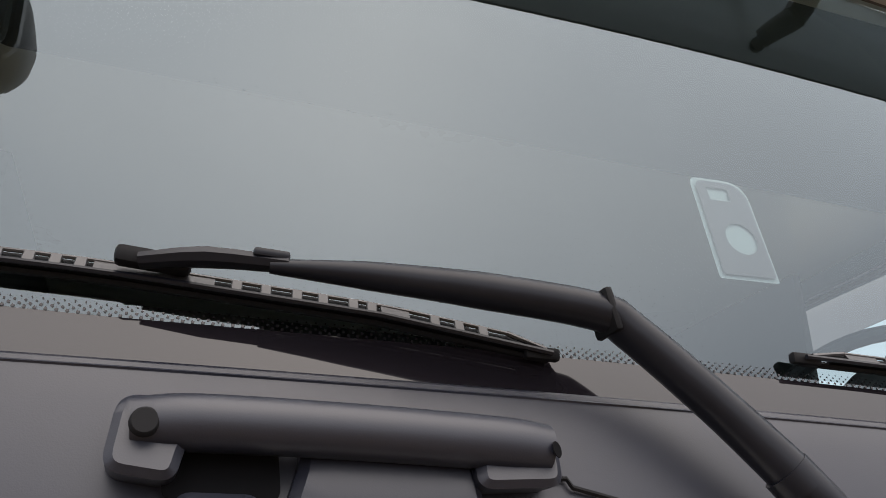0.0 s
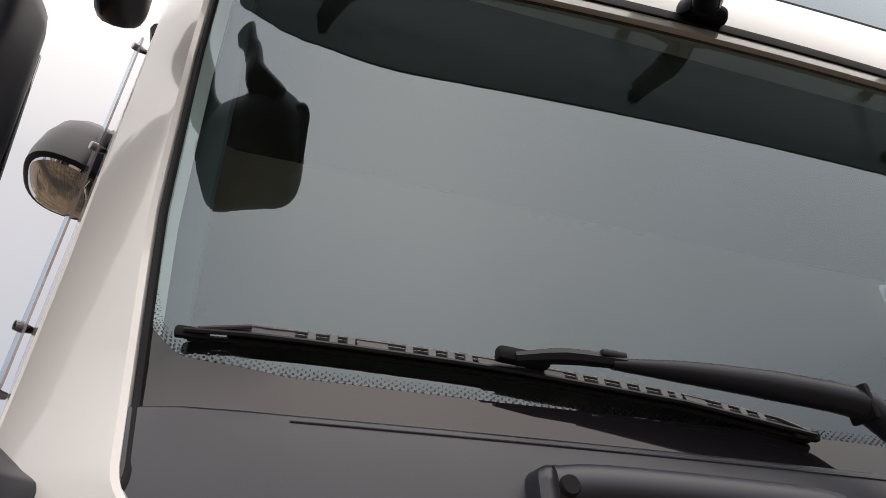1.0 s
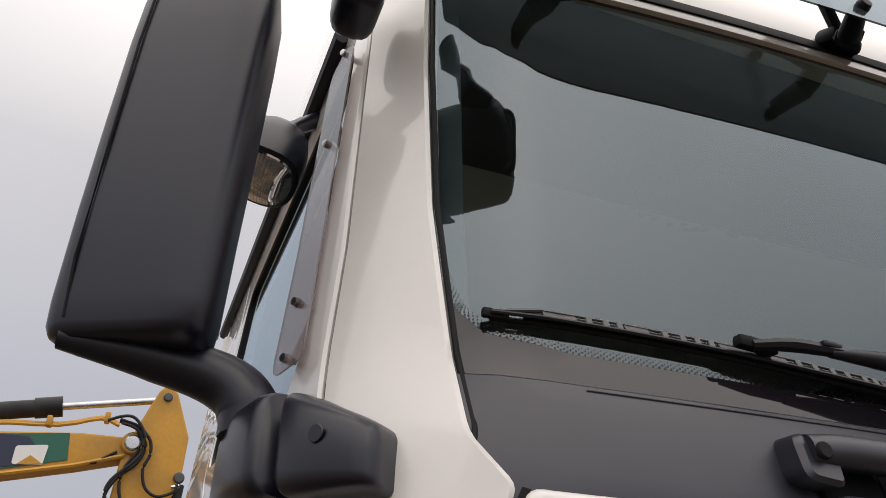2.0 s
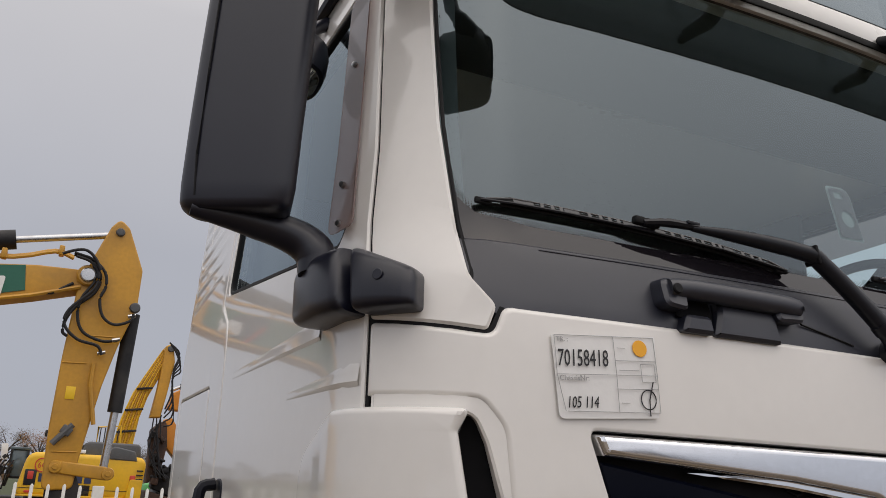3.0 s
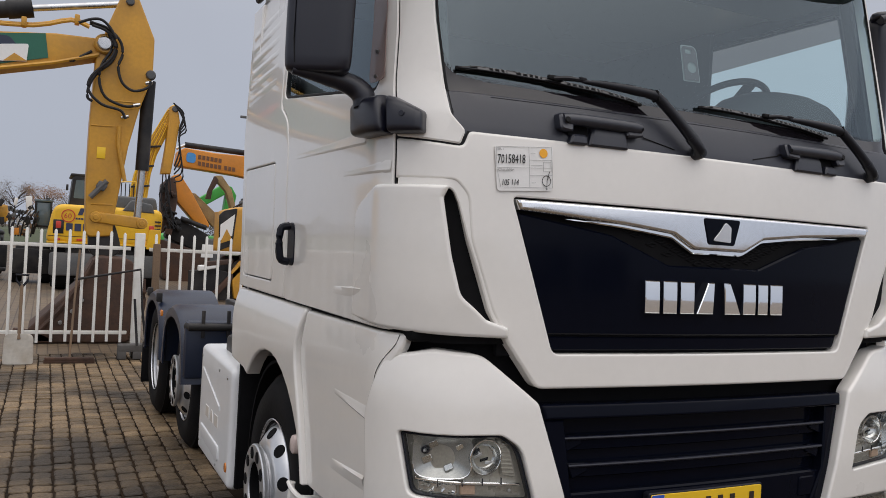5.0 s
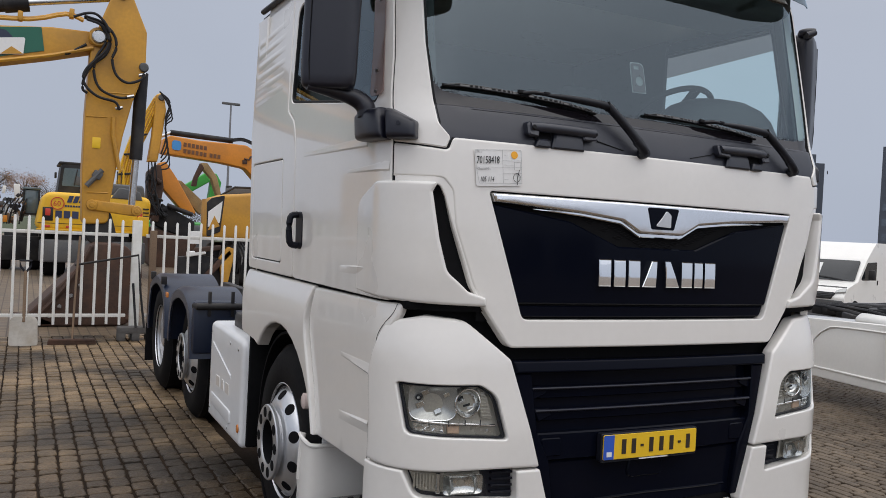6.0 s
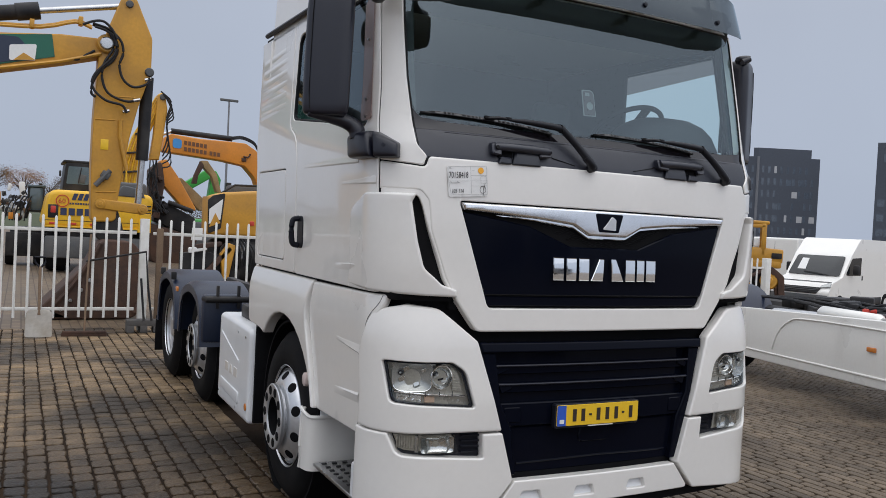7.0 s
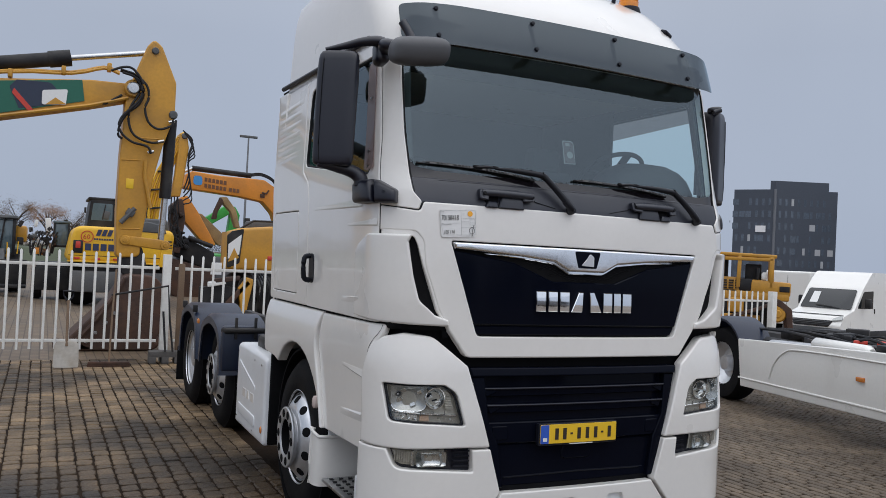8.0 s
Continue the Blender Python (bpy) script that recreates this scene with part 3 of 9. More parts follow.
CHROME_LINE = [(0.838, 1.842, 0.006), (-0.838, 1.842, 0.006), (-0.822, 1.806, 0.004), (-0.42, 1.782), (-0.215, 1.762, 0.05), (-0.12, 1.712, 0.04), (0.12, 1.712, 0.04), (0.215, 1.762, 0.05),
               (0.42, 1.782), (0.822, 1.806, 0.004)]
chrome = on_cab("chrome_strip", [CHROME_LINE], CHROME_SATIN, 0.008, 0.04, 0.012, label="chrome strip across the grille")
on_cab("chrome_underlip", [[(-0.66, 1.788), (-0.42, 1.771), (-0.215, 1.748, 0.05), (-0.12, 1.697, 0.04), (0.12, 1.697, 0.04), (0.215, 1.748, 0.05), (0.42, 1.771), (0.66, 1.788)]],
       CHROME, -0.006, 0.02, 0.004)
on_cab("emblem_plate", [[(-0.088, 1.828, 0.01), (-0.062, 1.734, 0.012), (0.062, 1.734, 0.012), (0.088, 1.828, 0.01)]], BLACK_GLOSS, 0.012, 0.006, 0.002, chrome, "black emblem plate")
on_cab("emblem", [[(-0.046, 1.748, 0.006), (0.040, 1.744, 0.006), (0.040, 1.80, 0.012), (0.012, 1.818, 0.012), (-0.012, 1.785, 0.01)]], SILVER, 0.016, 0.004, 0.001, chrome, "plain silver emblem shape")
for x0, x1, lean0, lean1 in ((-0.328, -0.266, 0.0, 0.0), (-0.250, -0.190, 0.0, 0.0), (-0.174, -0.112, 0.0, 0.0), (-0.100, -0.024, 0.052, 0.006), (0.034, 0.110, -0.006, -0.052), (0.124, 0.186, 0.0, 0.0), (0.200, 0.250, 0.0, 0.0), (0.264, 0.328, 0.0, 0.0)):
    on_cab("chrome_badge", [[(x0, 1.485), (x1, 1.485), (x1 + lean1, 1.597), (x0 + lean0, 1.597)]], CHROME, 0.010, 0.022, 0.003, label="plain chrome badge bar", place=lambda a, b, off: skin(a, b, off - 0.45 * (b - 1.512) ** 2), step=0.012, grid=0.012)
for row in range(9):
    for col in range(13):
        if abs(col - 6) * 0.07 + 0.02 * (row % 2) < 0.14 + row * 0.045:
            a, b = (col - 6) * 0.07 + 0.035 * (row % 2), 1.662 + row * 0.015
            if abs(a) > 0.13 or b < 1.69:
                part("mesh_cell", sheet([[(a - 0.028, b), (a, b - 0.009), (a + 0.028, b), (a, b + 0.009)], [(a - 0.020, b), (a, b - 0.005), (a + 0.020, b), (a, b + 0.005)]], skin, -0.026, 0.012, 0, 0.1, 0),
                     MESH_BLACK, truck, smooth=False)

# vents beside the bonnet and the corner deflectors
both("vent_backing", [[(-1.09, 1.45), (-0.88, 1.43), (-0.97, 1.88), (-1.09, 1.88)]], COWL, -0.05, 0.02, 0.0)
for zc in (1.715, 1.565):
    both("vent_slat", [[(-1.075, zc - 0.012), (-0.93, zc - 0.022), (-0.93, zc + 0.006), (-1.075, zc + 0.016)]], COWL, -0.034, 0.016, 0.004)
DEFLECTOR = [(-1.52, 1.80, 0.1), (-1.30, 1.868, 0.1), (-1.045, 1.868, 0.01), (-1.062, 1.83, 0.01), (-1.036, 1.65, 0.2), (-1.008, 1.525, 0.06), (-0.93, 1.452, 0.04), (-0.852, 1.428, 0.01), (-0.846, 1.392, 0.01), (-1.30, 1.408), (-1.52, 1.412)]
blend = lambda a, b, off: skin(a, b, off - 0.027 * (lambda q: q * q * (3 - 2 * q))(min(max((abs(a) - 1.10) / 0.40, 0.0), 1.0)) - 0.10 * max(0.0, 1.522 - b) * min(max((1.40 - abs(a)) / 0.25, 0.0), 1.0))
both("corner_deflector", [DEFLECTOR], WHITE, 0.028, 0.07, 0.013, label="white corner air deflector", place=blend, grid=0.045)

both("deflector_shelf", [[(-1.208, 1.86), (-1.045, 1.86), (-1.04, 1.895), (-1.208, 1.895)]], WHITE, -0.006, 0.02, 0.0)

both("vent_surround", [[(-1.205, 1.895), (-1.02, 1.895, 0.03), (-0.985, 1.845, 0.06), (-0.972, 1.70, 0.2), (-0.895, 1.482, 0.1), (-0.865, 1.44), (-0.88, 1.425), (-0.912, 1.475, 0.1), (-0.989, 1.70, 0.2), (-1.020, 1.815, 0.05), (-1.04, 1.862, 0.03), (-1.205, 1.866)]], WHITE, -0.004, 0.05, 0.004, step=0.02, grid=0.03)

# pillars, doors, cab sides
PILLAR = [(-1.217, 2.023, 0.01), (-1.02, 2.001, 0.01), (-1.005, 2.045, 0.02), (-1.047, 2.095, 0.06), (-1.064, 2.230, 0.3), (-1.089, 2.42, 0.3), (-1.108, 2.70), (-1.120, 3.0), (-1.245, 3.0), (-1.230, 2.85, 0.3),
          (-1.209, 2.38, 0.3)]
both("screen_side_seal", [[(-1.058, 2.060), (-1.045, 2.100, 0.05), (-1.062, 2.230, 0.3), (-1.087, 2.42, 0.3), (-1.106, 2.70), (-1.117, 2.985), (-1.111, 2.985), (-1.099, 2.70), (-1.080, 2.42, 0.3), (-1.055, 2.230, 0.3), (-1.038, 2.100, 0.05), (-1.050, 2.060)]], SEAL, -0.006, 0.008, 0.002, step=0.03, grid=0)
both("windscreen_pillar", [PILLAR], WHITE, 0.0, 0.05, 0.005)
DOOR = [(-1.2225, 1.40), (-1.2225, 1.885), (-1.2225, 2.03), (-1.2135, 2.38, 0.3), (-1.2345, 2.85, 0.3), (-1.2515, 2.965), (-2.58, 2.965), (-2.58, 2.31, 0.05), (-2.43, 2.22, 0.1), (-2.43, 1.40, 0.03)]
# near-black strips set back in the gaps round door and pillar
both("door_gap_strip", [[(-1.229, 1.41), (-1.229, 2.03), (-1.220, 2.38, 0.3), (-1.241, 2.85, 0.3), (-1.257, 2.96), (-1.243, 2.96), (-1.227, 2.85, 0.3), (-1.206, 2.38, 0.3), (-1.214, 2.03), (-1.214, 1.41)]], SEAL, -0.007, 0.01, 0.0, step=0.03, grid=0)
both("pillar_gap_strip", [[(-1.214, 2.029), (-1.016, 2.007), (-1.000, 2.045), (-0.992, 2.043), (-1.008, 1.992), (-1.214, 2.014)]], SEAL, -0.007, 0.01, 0.0, step=0.03, grid=0)
doors = both("door", [DOOR, SIDE_WINDOW], WHITE, 0.0, 0.05, 0.004, label="white cab door")
for d, f in zip(doors, (list, other)):
    on_cab("window_seal", [f(SIDE_WINDOW), f([(-1.285, 2.27, 0.03), (-1.325, 2.203, 0.05), (-2.527, 2.347, 0.05), (-2.488, 2.858, 0.08), (-1.297, 2.858, 0.05)])], SEAL, -0.004, 0.03, 0.003, d, "black window seal")
    g = on_cab("window_pane", [f(SIDE_WINDOW)], SIDE_GLASS, -0.014, 0.0, 0.0, d, "clear side window")
    g.visible_shadow = False
    sg = -1 if f is list else 1
    crease("door_swage", sg * 2.29, 2.029, sg * 1.42, 2.020, 0.0042, 0.05, 0.010, 0.0, d, WHITE)
    crease("door_swage", sg * 1.65, 1.919, sg * 1.232, 1.914, 0.0042, 0.035, 0.010, 0.0, d, WHITE)
    crease("door_swage", sg * 1.72, 1.504, sg * 1.42, 1.515, 0.0045, 0.010, 0.04, 0.0, d, WHITE)
    on_cab("handle_recess", [f([(-2.275, 1.555, 0.04), (-2.385, 1.555, 0.04), (-2.385, 1.745, 0.04), (-2.275, 1.745, 0.04)])], BLACK_PLASTIC, 0.004, 0.02, 0.004, d, "black door handle recess")
    sg = -1 if f is list else 1
    part("door_handle", tube([skin(sg * 2.33, 1.57, 0.01), skin(sg * 2.33, 1.59, 0.05), skin(sg * 2.33, 1.71, 0.05), skin(sg * 2.33, 1.73, 0.01)], 0.017, 8, 4), BLACK_PLASTIC, d, "black pull handle")
    strip = [(-1.252, 2.22, 0.02), (-1.322, 2.205, 0.04), (-1.315, 2.40, 0.2), (-1.322, 2.80, 0.05), (-1.262, 2.86, 0.02)]
    if f is not list:
        on_cab("wind_deflector", [f([(-1.33, 2.775), (-2.47, 2.735), (-2.47, 2.875), (-1.33, 2.875)])], SMOKED_STRIP, 0.022, 0.003, 0.0, d, "smoked clear wind deflector")
    on_cab("wind_deflector", [f(strip)], SMOKED_STRIP, 0.010, 0.003, 0.0, d, "smoked clear wind deflector", place=lambda a, b, off: skin(a, b, off + 0.22 * max(abs(a) - 1.252, 0.0)))
    for zc in (2.23, 2.317, 2.615, 2.835):
        part("screw", lathe([(0, 0.004), (0.006, 0.003), (0.007, -0.006), (0.004, -0.02)], Matrix.Translation(skin(sg * 1.285, zc, 0.020)) @ Vector((-1 if sg < 0 else 1, -0.6, 0)).to_track_quat("Z", "Y").to_matrix().to_4x4(), 10), STEEL, d)
REAR_SIDE = [(-2.441, 1.40, 0.02), (-3.37, 1.40, 0.03), (-3.37, 2.965), (-2.59, 2.965), (-2.59, 2.30, 0.05), (-2.441, 2.215, 0.1)]
HATCH = [(-2.66, 1.465, 0.03), (-3.30, 1.465, 0.03), (-3.30, 2.036, 0.03), (-2.66, 2.036, 0.03)]
both("cab_side", [REAR_SIDE, HATCH], WHITE, 0.0, 0.05, 0.008)
both("locker_hatch", [[(-2.666, 1.471, 0.03), (-3.294, 1.471, 0.03), (-3.294, 2.030, 0.03), (-2.666, 2.030, 0.03)]], WHITE, 0.0, 0.03, 0.003, label="white locker hatch")
for k in range(6):
    zc = 2.44 + k * 0.075
    for sg in (-1, 1):
        crease("side_rib", sg * 2.72, zc + 0.02, sg * 3.30, zc - 0.02, 0.0045, 0.040, 0.034, 0.0, truck, WHITE)

# roof, gutters, visor, beacon
rings = []
for z in (2.94, 3.0, 3.1, 3.2, 3.3, 3.4, 3.5, 3.56, 3.6, 3.64, 3.68, 3.71, 3.74, 3.76):
    line = [skin(s, z) for s in np.concatenate([np.linspace(0, 0.95, 10), np.linspace(0.99, 1.31, 9)])]
    w = line[-1].x
    line += [Vector((w, y, z)) for y in np.linspace(line[-1].y + 0.1, 2.28, 8)]
    rings.append(line + [Vector((-p.x, p.y, p.z)) for p in line[:0:-1]])
part("roof", loft(rings), WHITE, truck, "white high roof")
for sg in (-1, 1):
    part("roof_gutter", tube([skin(sg * 1.36, 2.985, 0.012), skin(sg * 2.2, 2.985, 0.014), skin(sg * 3.2, 3.0, 0.014)], 0.017, 8), BLACK_PLASTIC, truck, "black roof gutter")
VISOR = [(-1.112, 2.925, 0.03), (-1.04, 2.904, 0.05), (-0.80, 2.899, 0.2), (0.80, 2.899, 0.2), (1.04, 2.904, 0.05), (1.10, 2.925, 0.03), (1.10, 3.095, 0.03), (0.97, 3.120, 0.1), (-0.97, 3.120, 0.1), (-1.112, 3.112, 0.03)]
def visor_at(a, b, off):
    """The visor stands off the roof in the middle and comes close to it at the ends."""
    q = min(max((abs(a) - 0.80) / 0.29, 0.0), 1.0)
    up = (b - 2.9) / 0.22
    return skin(a * 0.985, 2.9, (off - 0.018) * (1.0 - 0.45 * q * q)) + Vector((0, 0.085 * up, 0.24 * up))


visor = on_cab("sun_visor", [VISOR], SMOKED, 0.150, 0.004, 0.0, label="smoked grey sun visor", place=visor_at, step=0.04, grid=0.05)
for x in (-0.97, -0.37, 0.23, 0.81):
    root = skin(x + 0.075, 2.995, 0.012)
    low, high = visor_at(x, 2.945, 0.140), visor_at(x, 3.09, 0.140)
    knee = low + Vector((0.035, 0.055, 0.0))
    part("visor_bracket", joined(tube([root, root.lerp(knee, 0.5) + Vector((0, -0.01, 0)), knee], [0.016, 0.020, 0.020], 8, 3, 1.3), tube([knee, low], [0.022, 0.017], 10),
                                 tube([root.lerp(knee, 0.35), high + Vector((0.01, 0.03, 0)), high], [0.012, 0.012, 0.015], 8)), BLACK_PLASTIC, truck, "black visor bracket")
    part("bracket_clamp", rbox((0.085, 0.05, 0.035), Matrix.Translation(root) @ pose(0, 0, 0, 20, 0, 8), 0.012, 2), BLACK_PLASTIC, truck)
    for dz in (0.045, 0.19):
        p = visor_at(x, 2.9 + dz, 0.152)
        part("visor_bolt", lathe([(0, 0.012), (0.011, 0.010), (0.014, 0.0), (0.008, -0.02)], Matrix.Translation(p) @ Vector((0, -1, 0.2)).to_track_quat("Z", "Y").to_matrix().to_4x4(), 12), BLACK_PLASTIC, visor)
beacon = part("beacon_base", lathe([(0, 0.03), (0.075, 0.03), (0.085, 0.0), (0.085, -0.08), (0, -0.08)], Matrix.Translation((0.80, 0.74, 3.53)), 28), BLACK_PLASTIC, truck)
part("beacon_lens", lathe([(0.066, 0.03), (0.068, 0.07), (0.062, 0.075), (0.066, 0.08), (0.064, 0.12), (0.055, 0.133), (0, 0.136)], Matrix.Translation((0.80, 0.74, 3.53)), 28), ORANGE_LAMP, beacon, "orange beacon lens")
part("roof_aerial", tube([(0.64, 0.72, 3.50), (0.645, 0.70, 3.60)], [0.02, 0.012], 8), BLACK_PLASTIC, truck)
part("roof_marker_lamp", rbox((0.10, 0.05, 0.03), Matrix.Translation((0.93, 0.49, 3.345)) @ pose(0, 0, 0, 20, 10, 25), 0.012), BLACK_PLASTIC, truck)

# windscreen, cowl, frit, decal
CLEAR_LEFT = [(-1.115, 2.93, 0.05), (-1.094, 2.41, 0.1), (-1.078, 2.318, 0.1), (-1.058, 2.262, 0.03), (-1.026, 2.230, 0.03), (-0.925, 2.2165, 0.1), (-0.70, 2.212)]
CLEAR = CLEAR_LEFT + other(CLEAR_LEFT)[::-1]
screen = on_cab("windscreen", [CLEAR], GLASS, -0.012, 0.0, 0.0, label="large clear windscreen")
screen.visible_shadow = False
on_cab("screen_frit", [[(-1.056, 2.158), (1.056, 2.158), (1.080, 2.25), (1.106, 2.45), (1.135, 2.98), (-1.135, 2.98), (-1.106, 2.45), (-1.080, 2.25)], CLEAR],
       FRIT, -0.012, 0.0, 0.0, screen, "black printed screen border")


def frit_dots():
    """Rows of printed dots that thin out from the border into the clear glass."""
    bm = bmesh.new()
    line = rounded(CLEAR, 0.0040)
    line = line[::-1] if area(line) < 0 else line
    for row, size in enumerate((0.0017, 0.0015, 0.0012, 0.0009)):
        for k, (a, b) in enumerate(inset(line, 0.0015 + 0.0030 * row)):
            if b < 2.7 and (k + row) % 2 == 0:
                bm.faces.new([bm.verts.new(skin(a + size * math.cos(w), b + size * math.sin(w), -0.0112)) for w in (0.4, 1.97, 3.54, 5.11)])
    return bm


tagged(part("frit_dots", frit_dots(), FRIT, screen, smooth=False), "black printed dots along the screen border", kind="stuff")
on_cab("screen_seal", [[(-1.10, 2.962), (1.10, 2.962), (1.10, 2.992), (-1.10, 2.992)]], SEAL, 0.003, 0.02, 0.003, screen, "black screen seal")
COWL_LINE = [(-1.03, 2.03), (1.03, 2.03), (1.054, 2.10), (1.062, 2.174), (-1.062, 2.174), (-1.054, 2.10)]
cowl = on_cab("cowl", [COWL_LINE], COWL, -0.006, 0.03, 0.003, label="dark grey plastic cowl under the windscreen")
on_cab("cowl_lip", [[(-0.92, 2.163), (0.92, 2.163), (0.92, 2.169), (-0.92, 2.169)]], COWL, -0.0045, 0.012, 0.003, cowl)
# a grey sticker with a round hole, behind the glass
HOLE_RING = [(-0.073 + 0.021 * math.cos(w), 2.386 + 0.021 * math.sin(w)) for w in np.linspace(0, 2 * math.pi, 19)[:-1]]
on_cab("decal_edge", [[(-0.121, 2.468, 0.012), (-0.116, 2.330, 0.004), (-0.036, 2.333, 0.004), (-0.043, 2.472, 0.03)], HOLE_RING], DECAL_EDGE, -0.0225, 0.0, 0.0, screen)
on_cab("decal_spot", [HOLE_RING], DECAL_EDGE, -0.0222, 0.0, 0.0, screen)
on_cab("screen_decal", [[(-0.116, 2.463, 0.012), (-0.111, 2.335, 0.003), (-0.041, 2.338, 0.003), (-0.048, 2.467, 0.028)], HOLE_RING, [(-0.102, 2.455), (-0.100, 2.437), (-0.072, 2.438), (-0.073, 2.456)]], DECAL, -0.020, 0.0, 0.0, screen,
       "grey sticker with a round hole")


def wiper(shift, low=1.0):
    """A wiper: a bent arm, a yoke and a blade held by a pierced frame; low flattens its rise over the cowl."""
    at = lambda a, b, off: skin(a + shift, 2.05 + (b - 2.05) * low, off)
    arm = part("wiper_arm", tube([at(-0.125, 2.050, 0.015), at(-0.148, 2.075, 0.035), at(-0.215, 2.150, 0.045), at(-0.290, 2.222, 0.050), at(-0.320, 2.238, 0.050), at(-0.42, 2.247, 0.046), at(-0.52, 2.252, 0.040), at(-0.60, 2.253, 0.036)],
                                 [0.019, 0.020, 0.018, 0.0175, 0.017, 0.016, 0.012, 0.006], 12, 4, 1.1), WIPER, truck, "black wiper arm")
    part("wiper_pivot", lathe([(0, 0.032), (0.016, 0.030), (0.021, 0.018), (0.025, -0.01)], Matrix.Translation(at(-0.125, 2.055, 0.01)) @ pose(0, 0, 0, 90), 20), WIPER, arm)
    part("wiper_joint", rbox((0.008, 0.038, 0.040), Matrix.Translation(at(-0.313, 2.236, 0.050)) @ pose(0, 0, 0, 0, -14, 0), 0.005), SEAL, arm)
    part("wiper_collar", tube([at(-0.163, 2.090, 0.037), at(-0.176, 2.105, 0.040)], 0.0212, 12), WIPER, arm)
    part("wiper_yoke", tube([at(-0.585, 2.256, 0.036), at(-0.65, 2.258, 0.030), at(-0.70, 2.253, 0.020)], [0.007, 0.009, 0.007], 8, 3, 1.3), WIPER, arm)
    part("yoke_clip", rbox((0.060, 0.018, 0.016), Matrix.Translation(at(-0.690, 2.256, 0.016)) @ pose(0, 0, 0, 0, 3, 0), 0.005), SEAL, arm)
    part("yoke_ridge", rbox((0.030, 0.012, 0.008), Matrix.Translation(at(-0.60, 2.262, 0.040)) @ pose(0, 0, 0, 0, 1, 0), 0.003), WIPER, arm)
    line_a, line_b = (-1.02, -0.9, -0.73, -0.5, -0.345), (2.250, 2.250, 2.244, 2.228, 2.207)
    height = lambda a: float(np.interp(a, line_a, line_b))
    run = lambda up, off, a0=-1.02, a1=-0.345: [at(a, height(a) + up, off) for a in np.linspace(a0, a1, 14)]
    part("wiper_blade", tube(run(-0.002, -0.005), 0.0030, 6, 0, 1.8), SEAL, arm, "black rubber wiper blade")
    part("wiper_rail", tube(run(0.001, 0.0085), 0.0026, 6), WIPER, arm)
    part("wiper_rail", tube(run(0.0125, 0.0030, -0.965, -0.385), 0.0018, 6), WIPER_FRAME, arm)
    part("wiper_rail", tube([at(-1.01, height(-1.01) + 0.004, 0.006), at(-0.965, height(-0.965) + 0.0125, 0.0030)], 0.0024, 6), WIPER_FRAME, arm)
    part("wiper_rail", tube([at(-0.385, height(-0.385) + 0.0125, 0.0030), at(-0.35, height(-0.35) + 0.004, 0.006)], 0.0024, 6), WIPER_FRAME, arm)
    part("blade_spine", loft([[at(a, height(a) + u, o) for u, o in ((0.000, 0.0045), (0.000, -0.003), (0.0105, -0.003), (0.0115, -0.001))] for a in np.linspace(-0.985, -0.365, 14)]), SEAL, arm)
    # the frame's closed stretches and, between them, small webs with windows
    for a0, a1 in ((-0.965, -0.925), (-0.862, -0.830), (-0.735, -0.640), (-0.500, -0.475)):
        ring = lambda a: [at(a, height(a) + u, o) for u, o in ((0.001, 0.0095), (0.001, 0.0065), (0.0130, 0.0005), (0.0130, 0.0035))]
        part("frame_plate", loft([ring(a) for a in np.linspace(a0, a1, 4)]), WIPER_FRAME, arm)
    for a in (-0.908, -0.886, -0.868, -0.808, -0.784, -0.764, -0.745, -0.622, -0.598, -0.572, -0.550, -0.524, -0.508, -0.452, -0.430, -0.408):
        part("wiper_web", rbox((0.0095, 0.003, 0.0135), Matrix.Translation(at(a, height(a) + 0.0070, 0.0052)) @ pose(0, 0, 0, -26, 3, 0), 0.001, 1), WIPER_FRAME, arm)
    for a in (-1.015, -0.352):
        part("blade_cap", rbox((0.034, 0.010, 0.012), Matrix.Translation(at(a, height(a) + 0.001, 0.000)), 0.003), SEAL, arm)


wiper(0.0)
wiper(0.955, 0.91)


